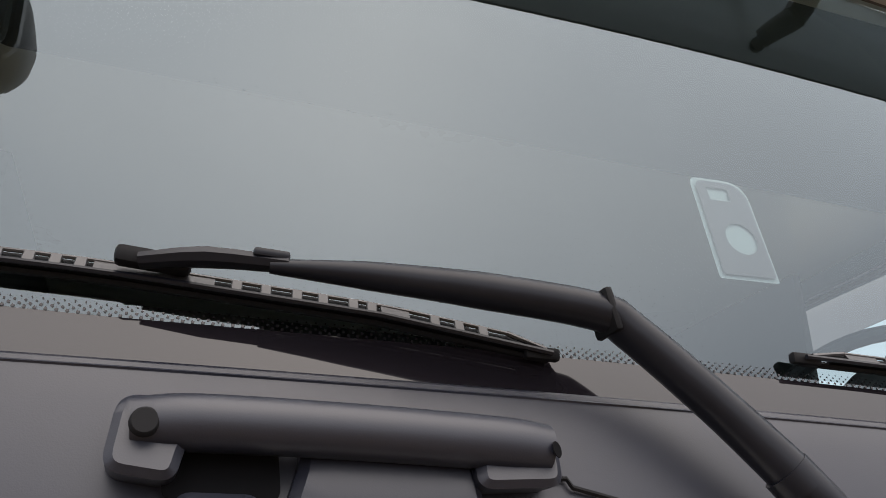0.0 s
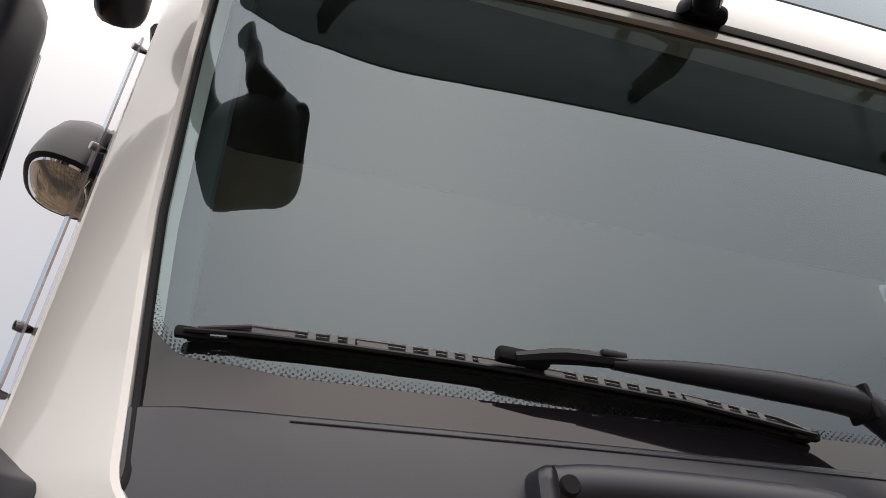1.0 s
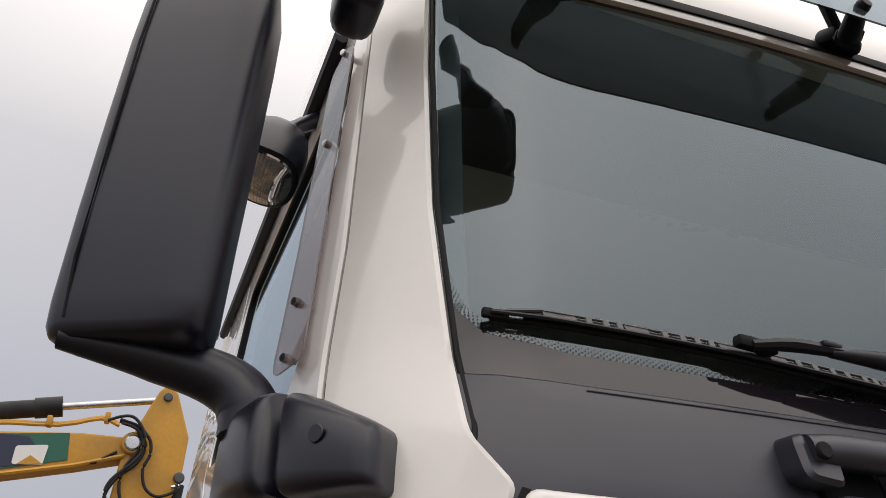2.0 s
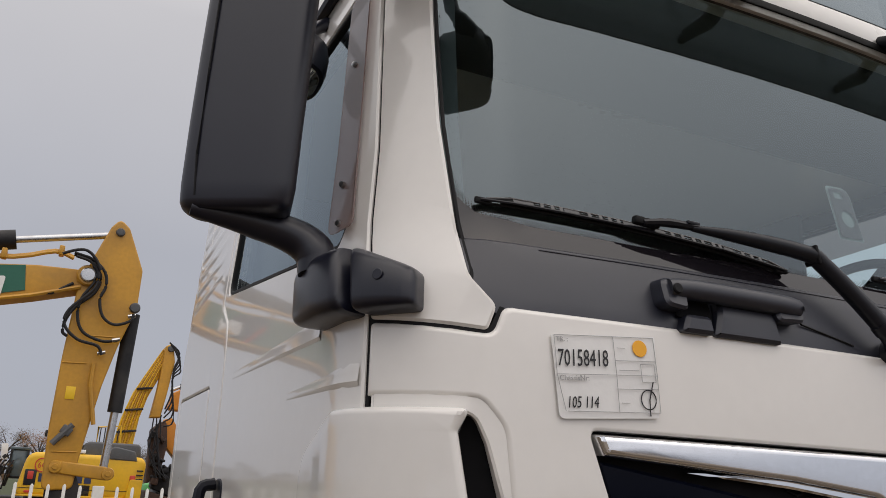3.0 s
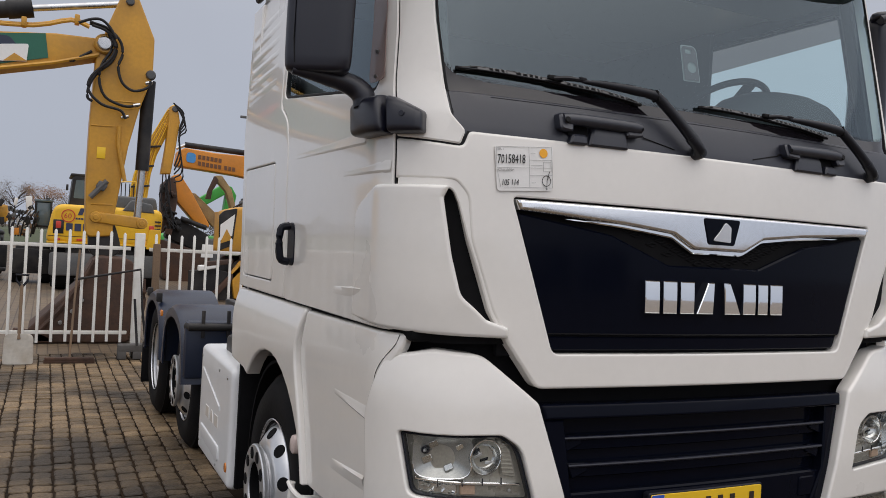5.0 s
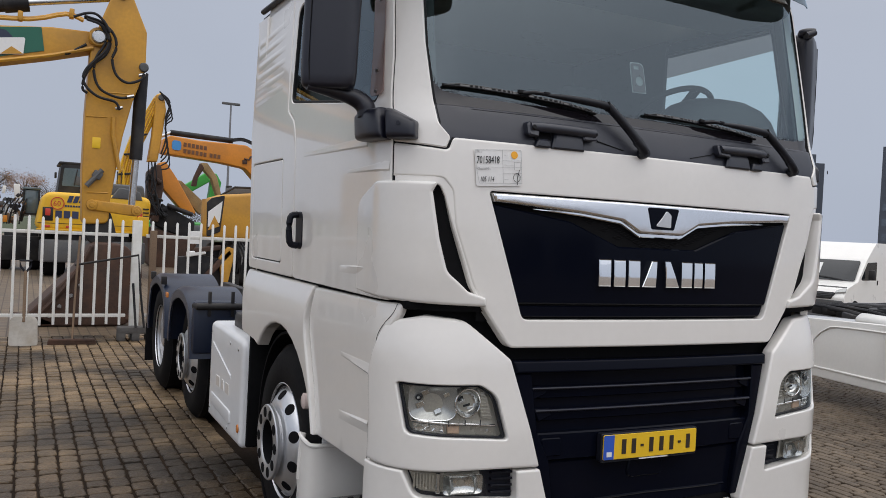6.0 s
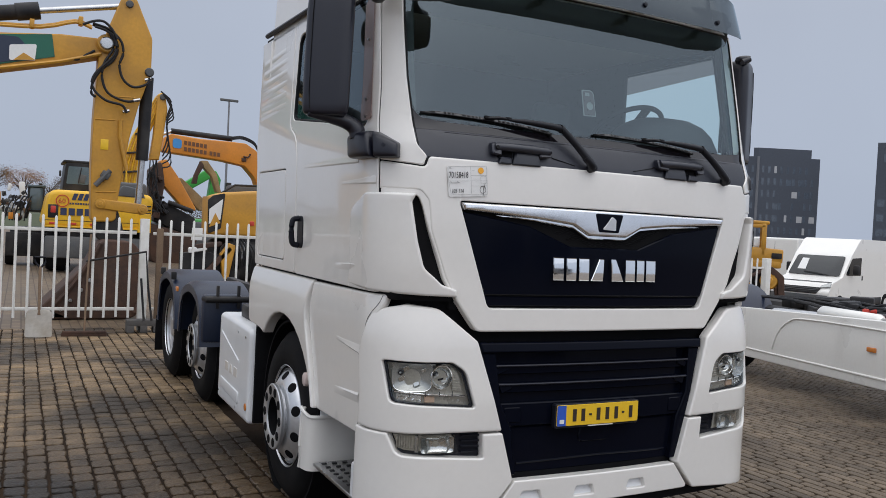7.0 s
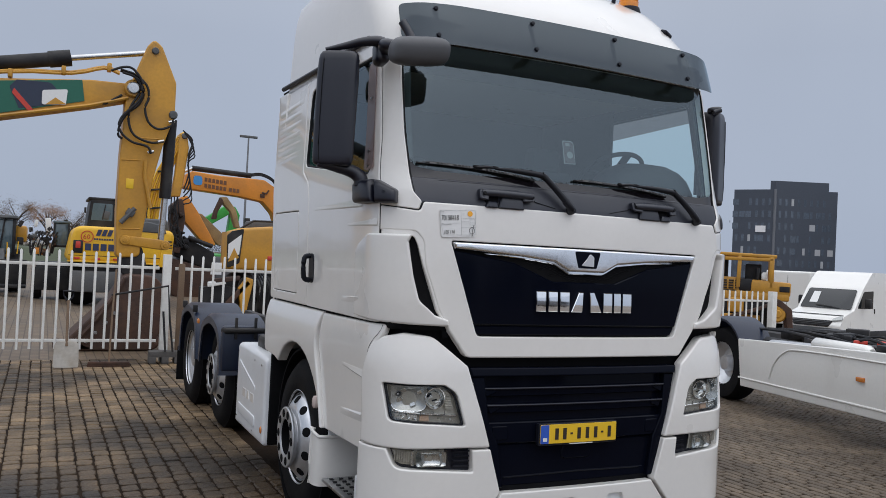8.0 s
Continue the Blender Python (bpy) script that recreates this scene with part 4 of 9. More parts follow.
def cowl_handle(sg):
    slide = (lambda a: 0.366 + (a - 0.337) * 0.955) if sg < 0 else (lambda a: 0.312 + (a - 0.337) * 0.98)
    at = lambda a, b, off: skin(sg * slide(a), b, off)
    side = lambda pts: [(sg * slide(q[0]), *q[1:]) for q in pts]
    grip = part("grab_handle", tube([at(0.664, 2.114, 0.020), at(0.62, 2.117, 0.026), at(0.50, 2.117, 0.027), at(0.39, 2.115, 0.026), at(0.350, 2.113, 0.022)], [0.020, 0.0205, 0.0205, 0.0205, 0.0195], 20, 5, 1.0), COWL, truck,
                "dark grey plastic grab handle on the cowl")
    part("handle_boss", sheet([side([(0.682, 2.080, 0.016), (0.632, 2.074, 0.012), (0.628, 2.098, 0.012), (0.610, 2.135, 0.02), (0.680, 2.137, 0.016)])], skin, 0.030, 0.040, 0.006, 0.006, 0.015), COWL, grip)
    part("handle_boss", sheet([side([(0.412, 2.079, 0.012), (0.340, 2.084, 0.014), (0.337, 2.135, 0.014), (0.408, 2.137, 0.014)])], skin, 0.028, 0.038, 0.006, 0.006, 0.015), COWL, grip)
    part("handle_cap", lathe([(0, 0.0012), (0.0085, 0.0012), (0.0098, 0.0), (0.0105, -0.004)], Matrix.Translation(at(0.658, 2.113, 0.0425)) @ pose(0, 0, 0, 82), 20), SEAL, grip)
    # no hole or pocket is cut: a dark disc and sheet stand for their shade
    part("handle_hole_shade", lathe([(0, 0.0005), (0.006, 0.0005), (0.0065, 0.0)], Matrix.Translation(at(0.349, 2.110, 0.0405)) @ pose(0, 0, 0, 82, 0, -35 * sg), 16), DARK, grip)
    part("handle_pocket", sheet([side([(0.640, 2.066, 0.01), (0.555, 2.066, 0.01), (0.560, 2.110, 0.012), (0.640, 2.110, 0.012)])], skin, 0.0005, 0.004, 0.0), DARK, grip, "dark pocket behind the handle")
    part("handle_bracket", sheet([side([(0.560, 2.036, 0.006), (0.395, 2.036, 0.006), (0.405, 2.090, 0.014), (0.412, 2.137, 0.01), (0.425, 2.143, 0.008), (0.530, 2.142, 0.008), (0.540, 2.132, 0.01), (0.545, 2.090, 0.014)])], skin, 0.014, 0.02, 0.007, 0.008, 0.02), COWL, grip)
    part("handle_bracket", sheet([side([(0.640, 2.036, 0.006), (0.565, 2.036, 0.006), (0.572, 2.070, 0.012), (0.628, 2.070, 0.012)])], skin, 0.020, 0.026, 0.007, 0.008, 0.02), COWL, grip)
    part("cowl_seam", tube([at(0.340, 2.094, -0.004), at(0.322, 2.095, -0.004), at(0.318, 2.088, -0.004), at(0.18, 2.060, -0.004)], 0.0022, 5), SEAL, grip)


cowl_handle(-1)
cowl_handle(1)

# lower front: dark recess, grille, bumper corners, lamps
on_cab("grille_recess", [[(-1.28, 0.50), (1.28, 0.50), (1.25, 1.42), (-1.25, 1.42)]], DARK, -0.09, 0.02, 0.0)
on_cab("grille_back", [[(-0.70, 0.52), (0.70, 0.52), (0.70, 1.17), (-0.70, 1.17)]], BLACK_GLOSS, -0.062, 0.01, 0.0)
GRILLE_HEAD = [(-0.715, 1.176, 0.01), (-0.702, 1.128), (0.702, 1.128), (0.715, 1.176, 0.01)]
grille = on_cab("grille_head", [GRILLE_HEAD], BLACK_GLOSS, -0.006, 0.05, 0.010, label="glossy black grille surround", place=tilted(0.16, 1.176))
GRILLE_SIDE = [(-0.702, 1.126), (-0.545, 0.53), (-0.50, 0.53), (-0.535, 0.76), (-0.60, 0.89), (-0.625, 1.126)]
both("grille_side", [GRILLE_SIDE], BLACK_GLOSS, -0.012, 0.05, 0.006, grille)
for top, half in ((1.064, 0.628), (0.974, 0.606)):
    on_cab("grille_slat", [[(-half + 0.012, top - 0.046, 0.015), (half - 0.012, top - 0.046, 0.015), (half, top, 0.004), (-half, top, 0.004)]], BLACK_GLOSS, -0.034, 0.03, 0.003, grille, place=tilted(-0.12, top))
    part("slat_lip", tube([skin(a, top - 0.002, -0.022) for a in np.linspace(-half, half, 15)], 0.006, 8), MIRROR_PLASTIC, grille)
    for sg in (-1, 1):
        part("slat_end", sheet([[(sg * (half + 0.004), top + 0.004, 0.006), (sg * (half - 0.07), top + 0.004), (sg * (half - 0.085), top - 0.022, 0.01), (sg * (half - 0.02), top - 0.048, 0.008)]], skin, -0.027, 0.02, 0.004, 0.05, 0), BLACK_GLOSS, grille)
on_cab("grille_panel", [[(-0.575, 0.765), (0.575, 0.765), (0.602, 0.880, 0.01), (-0.602, 0.880, 0.01)]], BLACK_GLOSS, -0.026, 0.03, 0.006, grille)
for sg in (-1, 1):
    part("grille_cover", sheet([[(sg * 0.565, 0.785, 0.012), (sg * 0.475, 0.785, 0.012), (sg * 0.48, 0.860, 0.012), (sg * 0.575, 0.860, 0.012)]], skin, -0.020, 0.012, 0.004, 0.05, 0), BLACK_GLOSS, grille)
on_cab("grille_panel", [[(-0.525, 0.53), (0.525, 0.53), (0.565, 0.757), (-0.565, 0.757)]], BLACK_GLOSS, -0.045, 0.03, 0.006, grille)
part("panel_ridge", tube([skin(a, 0.588 - 0.02 * abs(a), -0.044) for a in np.linspace(-0.48, 0.48, 13)], 0.006, 6), BLACK_GLOSS, grille)
on_cab("tow_cover", [[(-0.13, 0.66, 0.05), (0.10, 0.66, 0.05), (0.06, 0.755, 0.02), (-0.10, 0.755, 0.02)]], BLACK_GLOSS, -0.036, 0.02, 0.006, grille)
plate = on_cab("plate_holder", [[(-0.302, 0.750, 0.012), (0.232, 0.750, 0.012), (0.232, 0.872, 0.012), (-0.302, 0.872, 0.012)]], BLACK_PLASTIC, 0.012, 0.03, 0.004, label="black number plate holder")
on_cab("number_plate", [[(-0.294, 0.762, 0.008), (0.224, 0.762, 0.008), (0.224, 0.866, 0.008), (-0.294, 0.866, 0.008)]], PLATE_YELLOW, 0.016, 0.004, 0.001, plate, "yellow number plate")
on_cab("plate_band", [[(-0.293, 0.763, 0.008), (-0.240, 0.763), (-0.240, 0.865), (-0.293, 0.865, 0.008)]], PLATE_BLUE, 0.018, 0.002, 0.0, plate, "blue plate band")
for a0, a1 in ((-0.20, -0.175), (-0.155, -0.115), (-0.100, -0.080), (-0.060, -0.018), (-0.004, 0.040), (0.054, 0.098), (0.112, 0.132), (0.152, 0.194)):
    hz = 0.005 if a1 - a0 < 0.022 else 0.031
    c = (a0 + a1) / 2
    w = 0.008 if hz < 0.01 else 0.011
    on_cab("plate_bar", [[(c - w, 0.814 - hz), (c + w, 0.814 - hz), (c + w, 0.814 + hz), (c - w, 0.814 + hz)]], PLATE_BLACK, 0.0185, 0.002, 0.0, plate, grid=0)
on_cab("plate_bar", [[(-0.278, 0.775), (-0.252, 0.775), (-0.252, 0.795), (-0.278, 0.795)]], WHITE_MARK, 0.0195, 0.002, 0.0, plate, grid=0)
on_cab("holder_bar", [[(-0.10, 0.7535), (0.06, 0.7535), (0.06, 0.7590), (-0.10, 0.7590)]], WHITE_MARK, 0.0135, 0.002, 0.0, plate, grid=0)

CORNER_UP = [(-1.315, 0.762, 0.01), (-1.315, 1.12, 0.1), (-1.235, 1.318, 0.08), (-1.08, 1.352, 0.1), (-0.925, 1.338, 0.1), (-0.735, 1.185, 0.03), (-0.60, 0.757, 0.01)]
HEAD_HOLE = [(-1.170, 1.094, 0.015), (-1.138, 0.902, 0.03), (-0.752, 0.874, 0.012), (-0.80, 1.045, 0.08), (-0.868, 1.088, 0.05)]
both("bumper_corner", [CORNER_UP, HEAD_HOLE], WHITE, 0.020, 0.06, 0.013, label="white painted bumper corner", place=lambda a, b, off: skin(a, b, off - 0.035 * max(0.0, (b - 1.17) / 0.18) ** 2), grid=0.045)
CORNER_LOW = [(-1.335, 0.755, 0.01), (-1.142, 0.758, 0.01), (-1.10, 0.662, 0.05), (-0.697, 0.632, 0.01), (-0.707, 0.748, 0.008), (-0.598, 0.748, 0.01), (-0.528, 0.512, 0.02), (-0.66, 0.36, 0.03), (-1.24, 0.315, 0.08), (-1.335, 0.37, 0.05)]
both("bumper_low_corner", [CORNER_LOW], WHITE, 0.020, 0.06, 0.010, label="white painted lower bumper corner")
LIP_HOLES = [[(a - 0.065, 0.405, 0.008), (a + 0.065, 0.405, 0.008), (a + 0.05, 0.452, 0.012), (a - 0.05, 0.452, 0.012)] for a in (-0.42, -0.10, 0.24)]
lip = on_cab("bumper_lip", [[(-0.63, 0.365, 0.02), (0.63, 0.365, 0.02), (0.515, 0.508, 0.01), (-0.515, 0.508, 0.01)]] + LIP_HOLES, WHITE, 0.014, 0.05, 0.008, label="white lower bumper lip", step=0.02)
for a in (-0.42, -0.10, 0.24):
    on_cab("lip_recess", [[(a - 0.08, 0.385), (a + 0.08, 0.385), (a + 0.08, 0.47), (a - 0.08, 0.47)]], WHITE_SKIRT, -0.022, 0.004, 0.0, lip, place=tilted(0.3, 0.45))
on_cab("bumper_underside", [[(-1.30, 0.30), (1.30, 0.30), (1.30, 0.56), (-1.30, 0.56)]], DARK, -0.05, 0.02, 0.0)


def headlight(sg):
    side = (lambda pts: list(pts)) if sg < 0 else other
    at = lambda a, b, off: skin(sg * a, b, off)
    body = on_cab("headlight", [side([(-1.175, 1.10), (-1.142, 0.895), (-0.745, 0.867), (-0.79, 1.05, 0.08), (-0.86, 1.095, 0.05)])], HOUSING, -0.034, 0.01, 0.0, label="clear headlight with twin reflectors")
    on_cab("lamp_frame", [side([(-1.168, 1.091, 0.01), (-1.136, 0.904, 0.03), (-0.756, 0.877, 0.01), (-0.803, 1.043, 0.08), (-0.868, 1.085, 0.05)]),
                          side([(-1.160, 1.084, 0.01), (-1.129, 0.909, 0.03), (-0.767, 0.883, 0.01), (-0.811, 1.041, 0.08), (-0.871, 1.080, 0.05)])], BLACK_PLASTIC, 0.004, 0.02, 0.002, body)
    face = lambda c, b, o: Matrix.Translation(at(c, b, o)) @ (at(c, b, 1.0) - at(c, b, 0.0)).to_track_quat("Z", "Y").to_matrix().to_4x4()
    wide = face(1.046, 1.020, -0.046)
    wu, wv, wn_ = wide.col[0].xyz, wide.col[1].xyz, wide.col[2].xyz
    wu = (at(1.146, 1.020, 0) - at(0.946, 1.020, 0)).normalized()
    wv = wn_.cross(wu) * (1 if wn_.cross(wu).z > 0 else -1)
    part("lamp_bowl", loft([oval(wide.translation + wn_ * d, wu, wv, a, b, pw, 44) for d, a, b, pw in ((0.034, 0.094, 0.070, 4.5), (0.030, 0.086, 0.064, 4.0), (0.018, 0.066, 0.050, 3.4), (0.008, 0.040, 0.032, 2.6), (0.003, 0.014, 0.012, 2.0))], False), LAMP_GREY, body, "wide squarish reflector")
    low_rim = oval(wide.translation + wn_ * 0.036, wu, wv, 0.092, 0.068, 4.0, 44)
    low_rim = sorted([q for q in low_rim if q.z < wide.translation.z - 0.005], key=lambda q: (q - wide.translation).dot(wu))
    part("bowl_rim", tube(low_rim, 0.0026, 6), CHROME, body)
    for da, db, sz in ((-0.052, 0.030, 0.016), (0.030, 0.036, 0.020), (0.048, -0.012, 0.022), (-0.020, -0.034, 0.018)):
        part("bowl_facet", rbox((sz * 1.5, sz, 0.003), Matrix.Translation(wide.translation + wu * da + wv * db + wn_ * 0.024) @ wide.to_3x3().to_4x4() @ pose(0, 0, 0, 300 * db, -260 * da, 25), 0.001, 1), LAMP_CHROME, body)
    bowl = face(0.916, 1.018, -0.046)
    part("lamp_bowl", lathe([(0.008, 0.004), (0.022, 0.005), (0.040, 0.016), (0.050, 0.030), (0.054, 0.044), (0.058, 0.044), (0.058, 0.0)], bowl, 36), LAMP_CHROME, body, "round reflector")
    part("bowl_rim", lathe([(0.0555 + 0.003 * math.cos(w), 0.045 + 0.003 * math.sin(w)) for w in np.linspace(0, 2 * math.pi, 7)[:-1]], bowl, 36, True), CHROME, body)
    for c, b, r, deep, mat in ((1.098, 1.036, 0.013, -0.010, BLACK_PLASTIC), (0.938, 1.032, 0.011, -0.012, MACHINE_GREY)):
        m = face(c, b, deep - 0.022)
        part("bulb_holder", lathe([(0, 0.010), (r * 0.45, 0.010), (r * 0.5, 0.018), (r * 0.9, 0.020), (r, 0.016), (r * 1.05, 0.0)], m, 18), mat, body)
        part("lamp_bulb", lathe([(0, 0.030), (r * 0.3, 0.028), (r * 0.42, 0.020), (r * 0.42, 0.008)], m, 12), SILVER, body)
    for k in range(4):
        o = bowl @ Vector((0.030 * math.cos(0.5 + 0.9 * k), 0.030 * math.sin(-0.9 + 0.5 * k), 0.020 + 0.004 * k))
        part("bowl_facet", rbox((0.030, 0.010, 0.003), Matrix.Translation(o) @ bowl.to_3x3().to_4x4() @ pose(0, 0, 0, 18, 0, 12 * k), 0.001, 1), (SILVER, BLACK_GLOSS)[k % 2], body)
    on_cab("lamp_bar", [side([(-1.128, 0.944, 0.004), (-0.790, 0.922, 0.004), (-0.794, 0.931, 0.004), (-1.128, 0.954, 0.004)])], CHROME, -0.006, 0.03, 0.003, body, "bright trim bar")
    for c in (1.06, 0.99, 0.925, 0.86):
        on_cab("bar_joint", [side([(-c - 0.0012, 0.930), (-c + 0.0012, 0.930), (-c + 0.0012, 0.952), (-c - 0.0012, 0.952)])], BLACK_PLASTIC, -0.005, 0.004, 0.0, body, grid=0)
    on_cab("bezel", [side([(-0.852, 0.955, 0.01), (-0.800, 0.944, 0.01), (-0.822, 1.040, 0.04), (-0.872, 1.076, 0.01)])], HOUSING, -0.018, 0.02, 0.004, body, "ribbed beige bezel")
    for k in range(8):
        b = 0.964 + k * 0.013
        on_cab("housing_rib", [side([(-0.853 - 0.002 * k, b), (-0.812 - 0.0035 * k, b - 0.003), (-0.812 - 0.0035 * k, b + 0.001), (-0.853 - 0.002 * k, b + 0.004)])], HOUSING, -0.012, 0.010, 0.001, body, grid=0)
    on_cab("lamp_tray", [side([(-1.135, 0.906), (-0.772, 0.884), (-0.782, 0.920), (-1.138, 0.942)])], HOUSING, -0.030, 0.006, 0.0, body)
    on_cab("position_lamp", [side([(-1.122, 0.908, 0.006), (-1.002, 0.900, 0.006), (-1.002, 0.934, 0.006), (-1.124, 0.941, 0.006)])], LAMP_CHROME, -0.022, 0.012, 0.004, body, "clear position lamp")
    r = random.Random(31)
    for k in range(16):
        c, b = r.uniform(1.012, 1.112), r.uniform(0.908, 0.930)
        part("lamp_facet", rbox((r.uniform(0.006, 0.014), r.uniform(0.005, 0.010), 0.004), face(c, b, -0.018) @ pose(0, 0, 0, r.uniform(-25, 25), r.uniform(-25, 25), r.uniform(0, 90)), 0.001, 1), (CHROME, HOUSING, LAMP_CHROME)[k % 3], body)
    on_cab("indicator_lens", [side([(-0.992, 0.900, 0.004), (-0.942, 0.897, 0.004), (-0.942, 0.930, 0.004), (-0.992, 0.932, 0.004)])], FAINT_AMBER, -0.020, 0.012, 0.004, body, "pale amber indicator")
    part("lamp_stud", lathe([(0, 0.004), (0.005, 0.003), (0.006, 0.0)], face(0.822, 0.905, -0.026), 12), SILVER, body)
    ln = on_cab("lamp_lens", [side([(-1.160, 1.083, 0.01), (-1.129, 0.909, 0.03), (-0.766, 0.883, 0.01), (-0.811, 1.040, 0.08), (-0.872, 1.079, 0.05)])], LENS, 0.006, 0.0, 0.0, body, "clear lamp lens")
    ln.visible_shadow = False
    fog = on_cab("fog_lamp", [side([(-1.150, 0.768), (-1.10, 0.652, 0.05), (-0.685, 0.622), (-0.70, 0.760)])], BLACK_PLASTIC, -0.030, 0.02, 0.0, label="fog lamp in a black insert")
    on_cab("fog_reflector", [side([(-1.128, 0.752), (-1.095, 0.680, 0.04), (-0.835, 0.662), (-0.850, 0.748)])], HOUSING, -0.016, 0.01, 0.004, fog)
    m = face(0.930, 0.706, -0.018)
    fu = (at(1.03, 0.706, 0) - at(0.83, 0.706, 0)).normalized()
    fn = m.col[2].xyz
    fv = fn.cross(fu) * (1 if fn.cross(fu).z > 0 else -1)
    part("fog_bowl", loft([oval(m.translation + fn * d, fu, fv, a, b, pw, 36) for d, a, b, pw in ((0.022, 0.082, 0.040, 7.0), (0.016, 0.074, 0.036, 5.0), (0.006, 0.050, 0.026, 3.0), (0.003, 0.018, 0.014, 2.0))], False), LAMP_CHROME, fog)
    for da in (-0.055, 0.045):
        part("fog_facet", rbox((0.020, 0.050, 0.003), Matrix.Translation(m.translation + fu * da + fn * 0.022) @ m.to_3x3().to_4x4() @ pose(0, 0, 0, 10, 30, 20), 0.001, 1), LAMP_GREY, fog)
    on_cab("fog_divider", [side([(-1.028, 0.674), (-1.014, 0.674), (-1.014, 0.750), (-1.028, 0.750)])], LAMP_CHROME, 0.002, 0.02, 0.003, fog, grid=0)
    for k in range(7):
        a = 1.038 + k * 0.011
        on_cab("fog_rib", [side([(-a - 0.003, 0.690), (-a + 0.003, 0.690), (-a + 0.003, 0.746), (-a - 0.003, 0.746)])], HOUSING, -0.006, 0.012, 0.001, fog, grid=0)
    ln = on_cab("fog_lens", [side([(-1.132, 0.756), (-1.097, 0.676, 0.04), (-0.825, 0.656), (-0.845, 0.752)])], LENS, 0.008, 0.0, 0.0, fog, "clear fog lamp lens")
    ln.visible_shadow = False
    for k in range(4):
        b = 0.655 + k * 0.026
        on_cab("fog_slat", [side([(-0.80, b + 0.002), (-0.706, b), (-0.706, b + 0.008), (-0.80, b + 0.010)])], BLACK_PLASTIC, -0.012, 0.02, 0.002, fog, grid=0)


headlight(-1)
headlight(1)

# side below the doors: entry panel, wheel arch, step, skirt
def shoulder(start, deep):
    """skin(), drawn in towards the top of a panel in a soft round shoulder."""
    return lambda a, b, off: skin(a, b, off - deep * max(0.0, (b - start) / 0.17) ** 2)


both("entry_panel", [[(-1.325, 0.705, 0.02), (-1.335, 1.08, 0.02), (-1.285, 1.12, 0.03), (-1.252, 1.215, 0.06), (-1.168, 1.345, 0.06), (-1.155, 1.392), (-2.07, 1.382, 0.02), (-2.13, 1.20, 0.2), (-1.985, 0.69, 0.02)]], WHITE, 0.004, 0.04, 0.012,
     label="white panel below the cab door", place=shoulder(1.22, 0.012), grid=0.05)
for sg in (-1, 1):
    crease("panel_crease", sg * 1.66, 1.122, sg * 1.325, 1.095, 0.0052, 0.045, 0.010, 0.0045, truck, WHITE)
    crease("panel_crease", sg * 1.68, 0.872, sg * 1.345, 0.890, 0.0052, 0.014, 0.045, 0.0045, truck, WHITE)
# dark lines laid on the panel stand for the shade in its groove
both("panel_seam", [[(-1.3385, 0.71), (-1.3355, 0.71), (-1.3385, 1.09), (-1.3415, 1.09)]], SEAL, 0.0055, 0.004, 0.0, step=0.1, grid=0)
SEAM = curve_through([(-1.182, 1.388, 0), (-1.198, 1.350, 0), (-1.252, 1.284, 0), (-1.276, 1.228, 0), (-1.284, 1.136, 0)], 5)
for sg in (-1, 1):
    part("panel_seam", tube([shoulder(1.22, 0.012)(-sg * q.x, q.y, 0.0035) for q in SEAM], 0.0014, 6), SEAL, truck)
arch = [(-1.965, 0.690, 0.01)] + [(-2.585 + 0.615 * math.cos(w), 0.530 + 0.612 * math.sin(w)) for w in np.linspace(0.27, 2.35, 13)] + [(-3.10, 0.985, 0.03), (-3.40, 1.0, 0.05), (-3.385, 1.388, 0.02), (-2.08, 1.388, 0.02), (-2.145, 1.20, 0.3)]
both("wheel_arch", [arch], WHITE, 0.030, 0.07, 0.013, label="white wheel arch panel", place=shoulder(1.20, 0.030), grid=0.05)
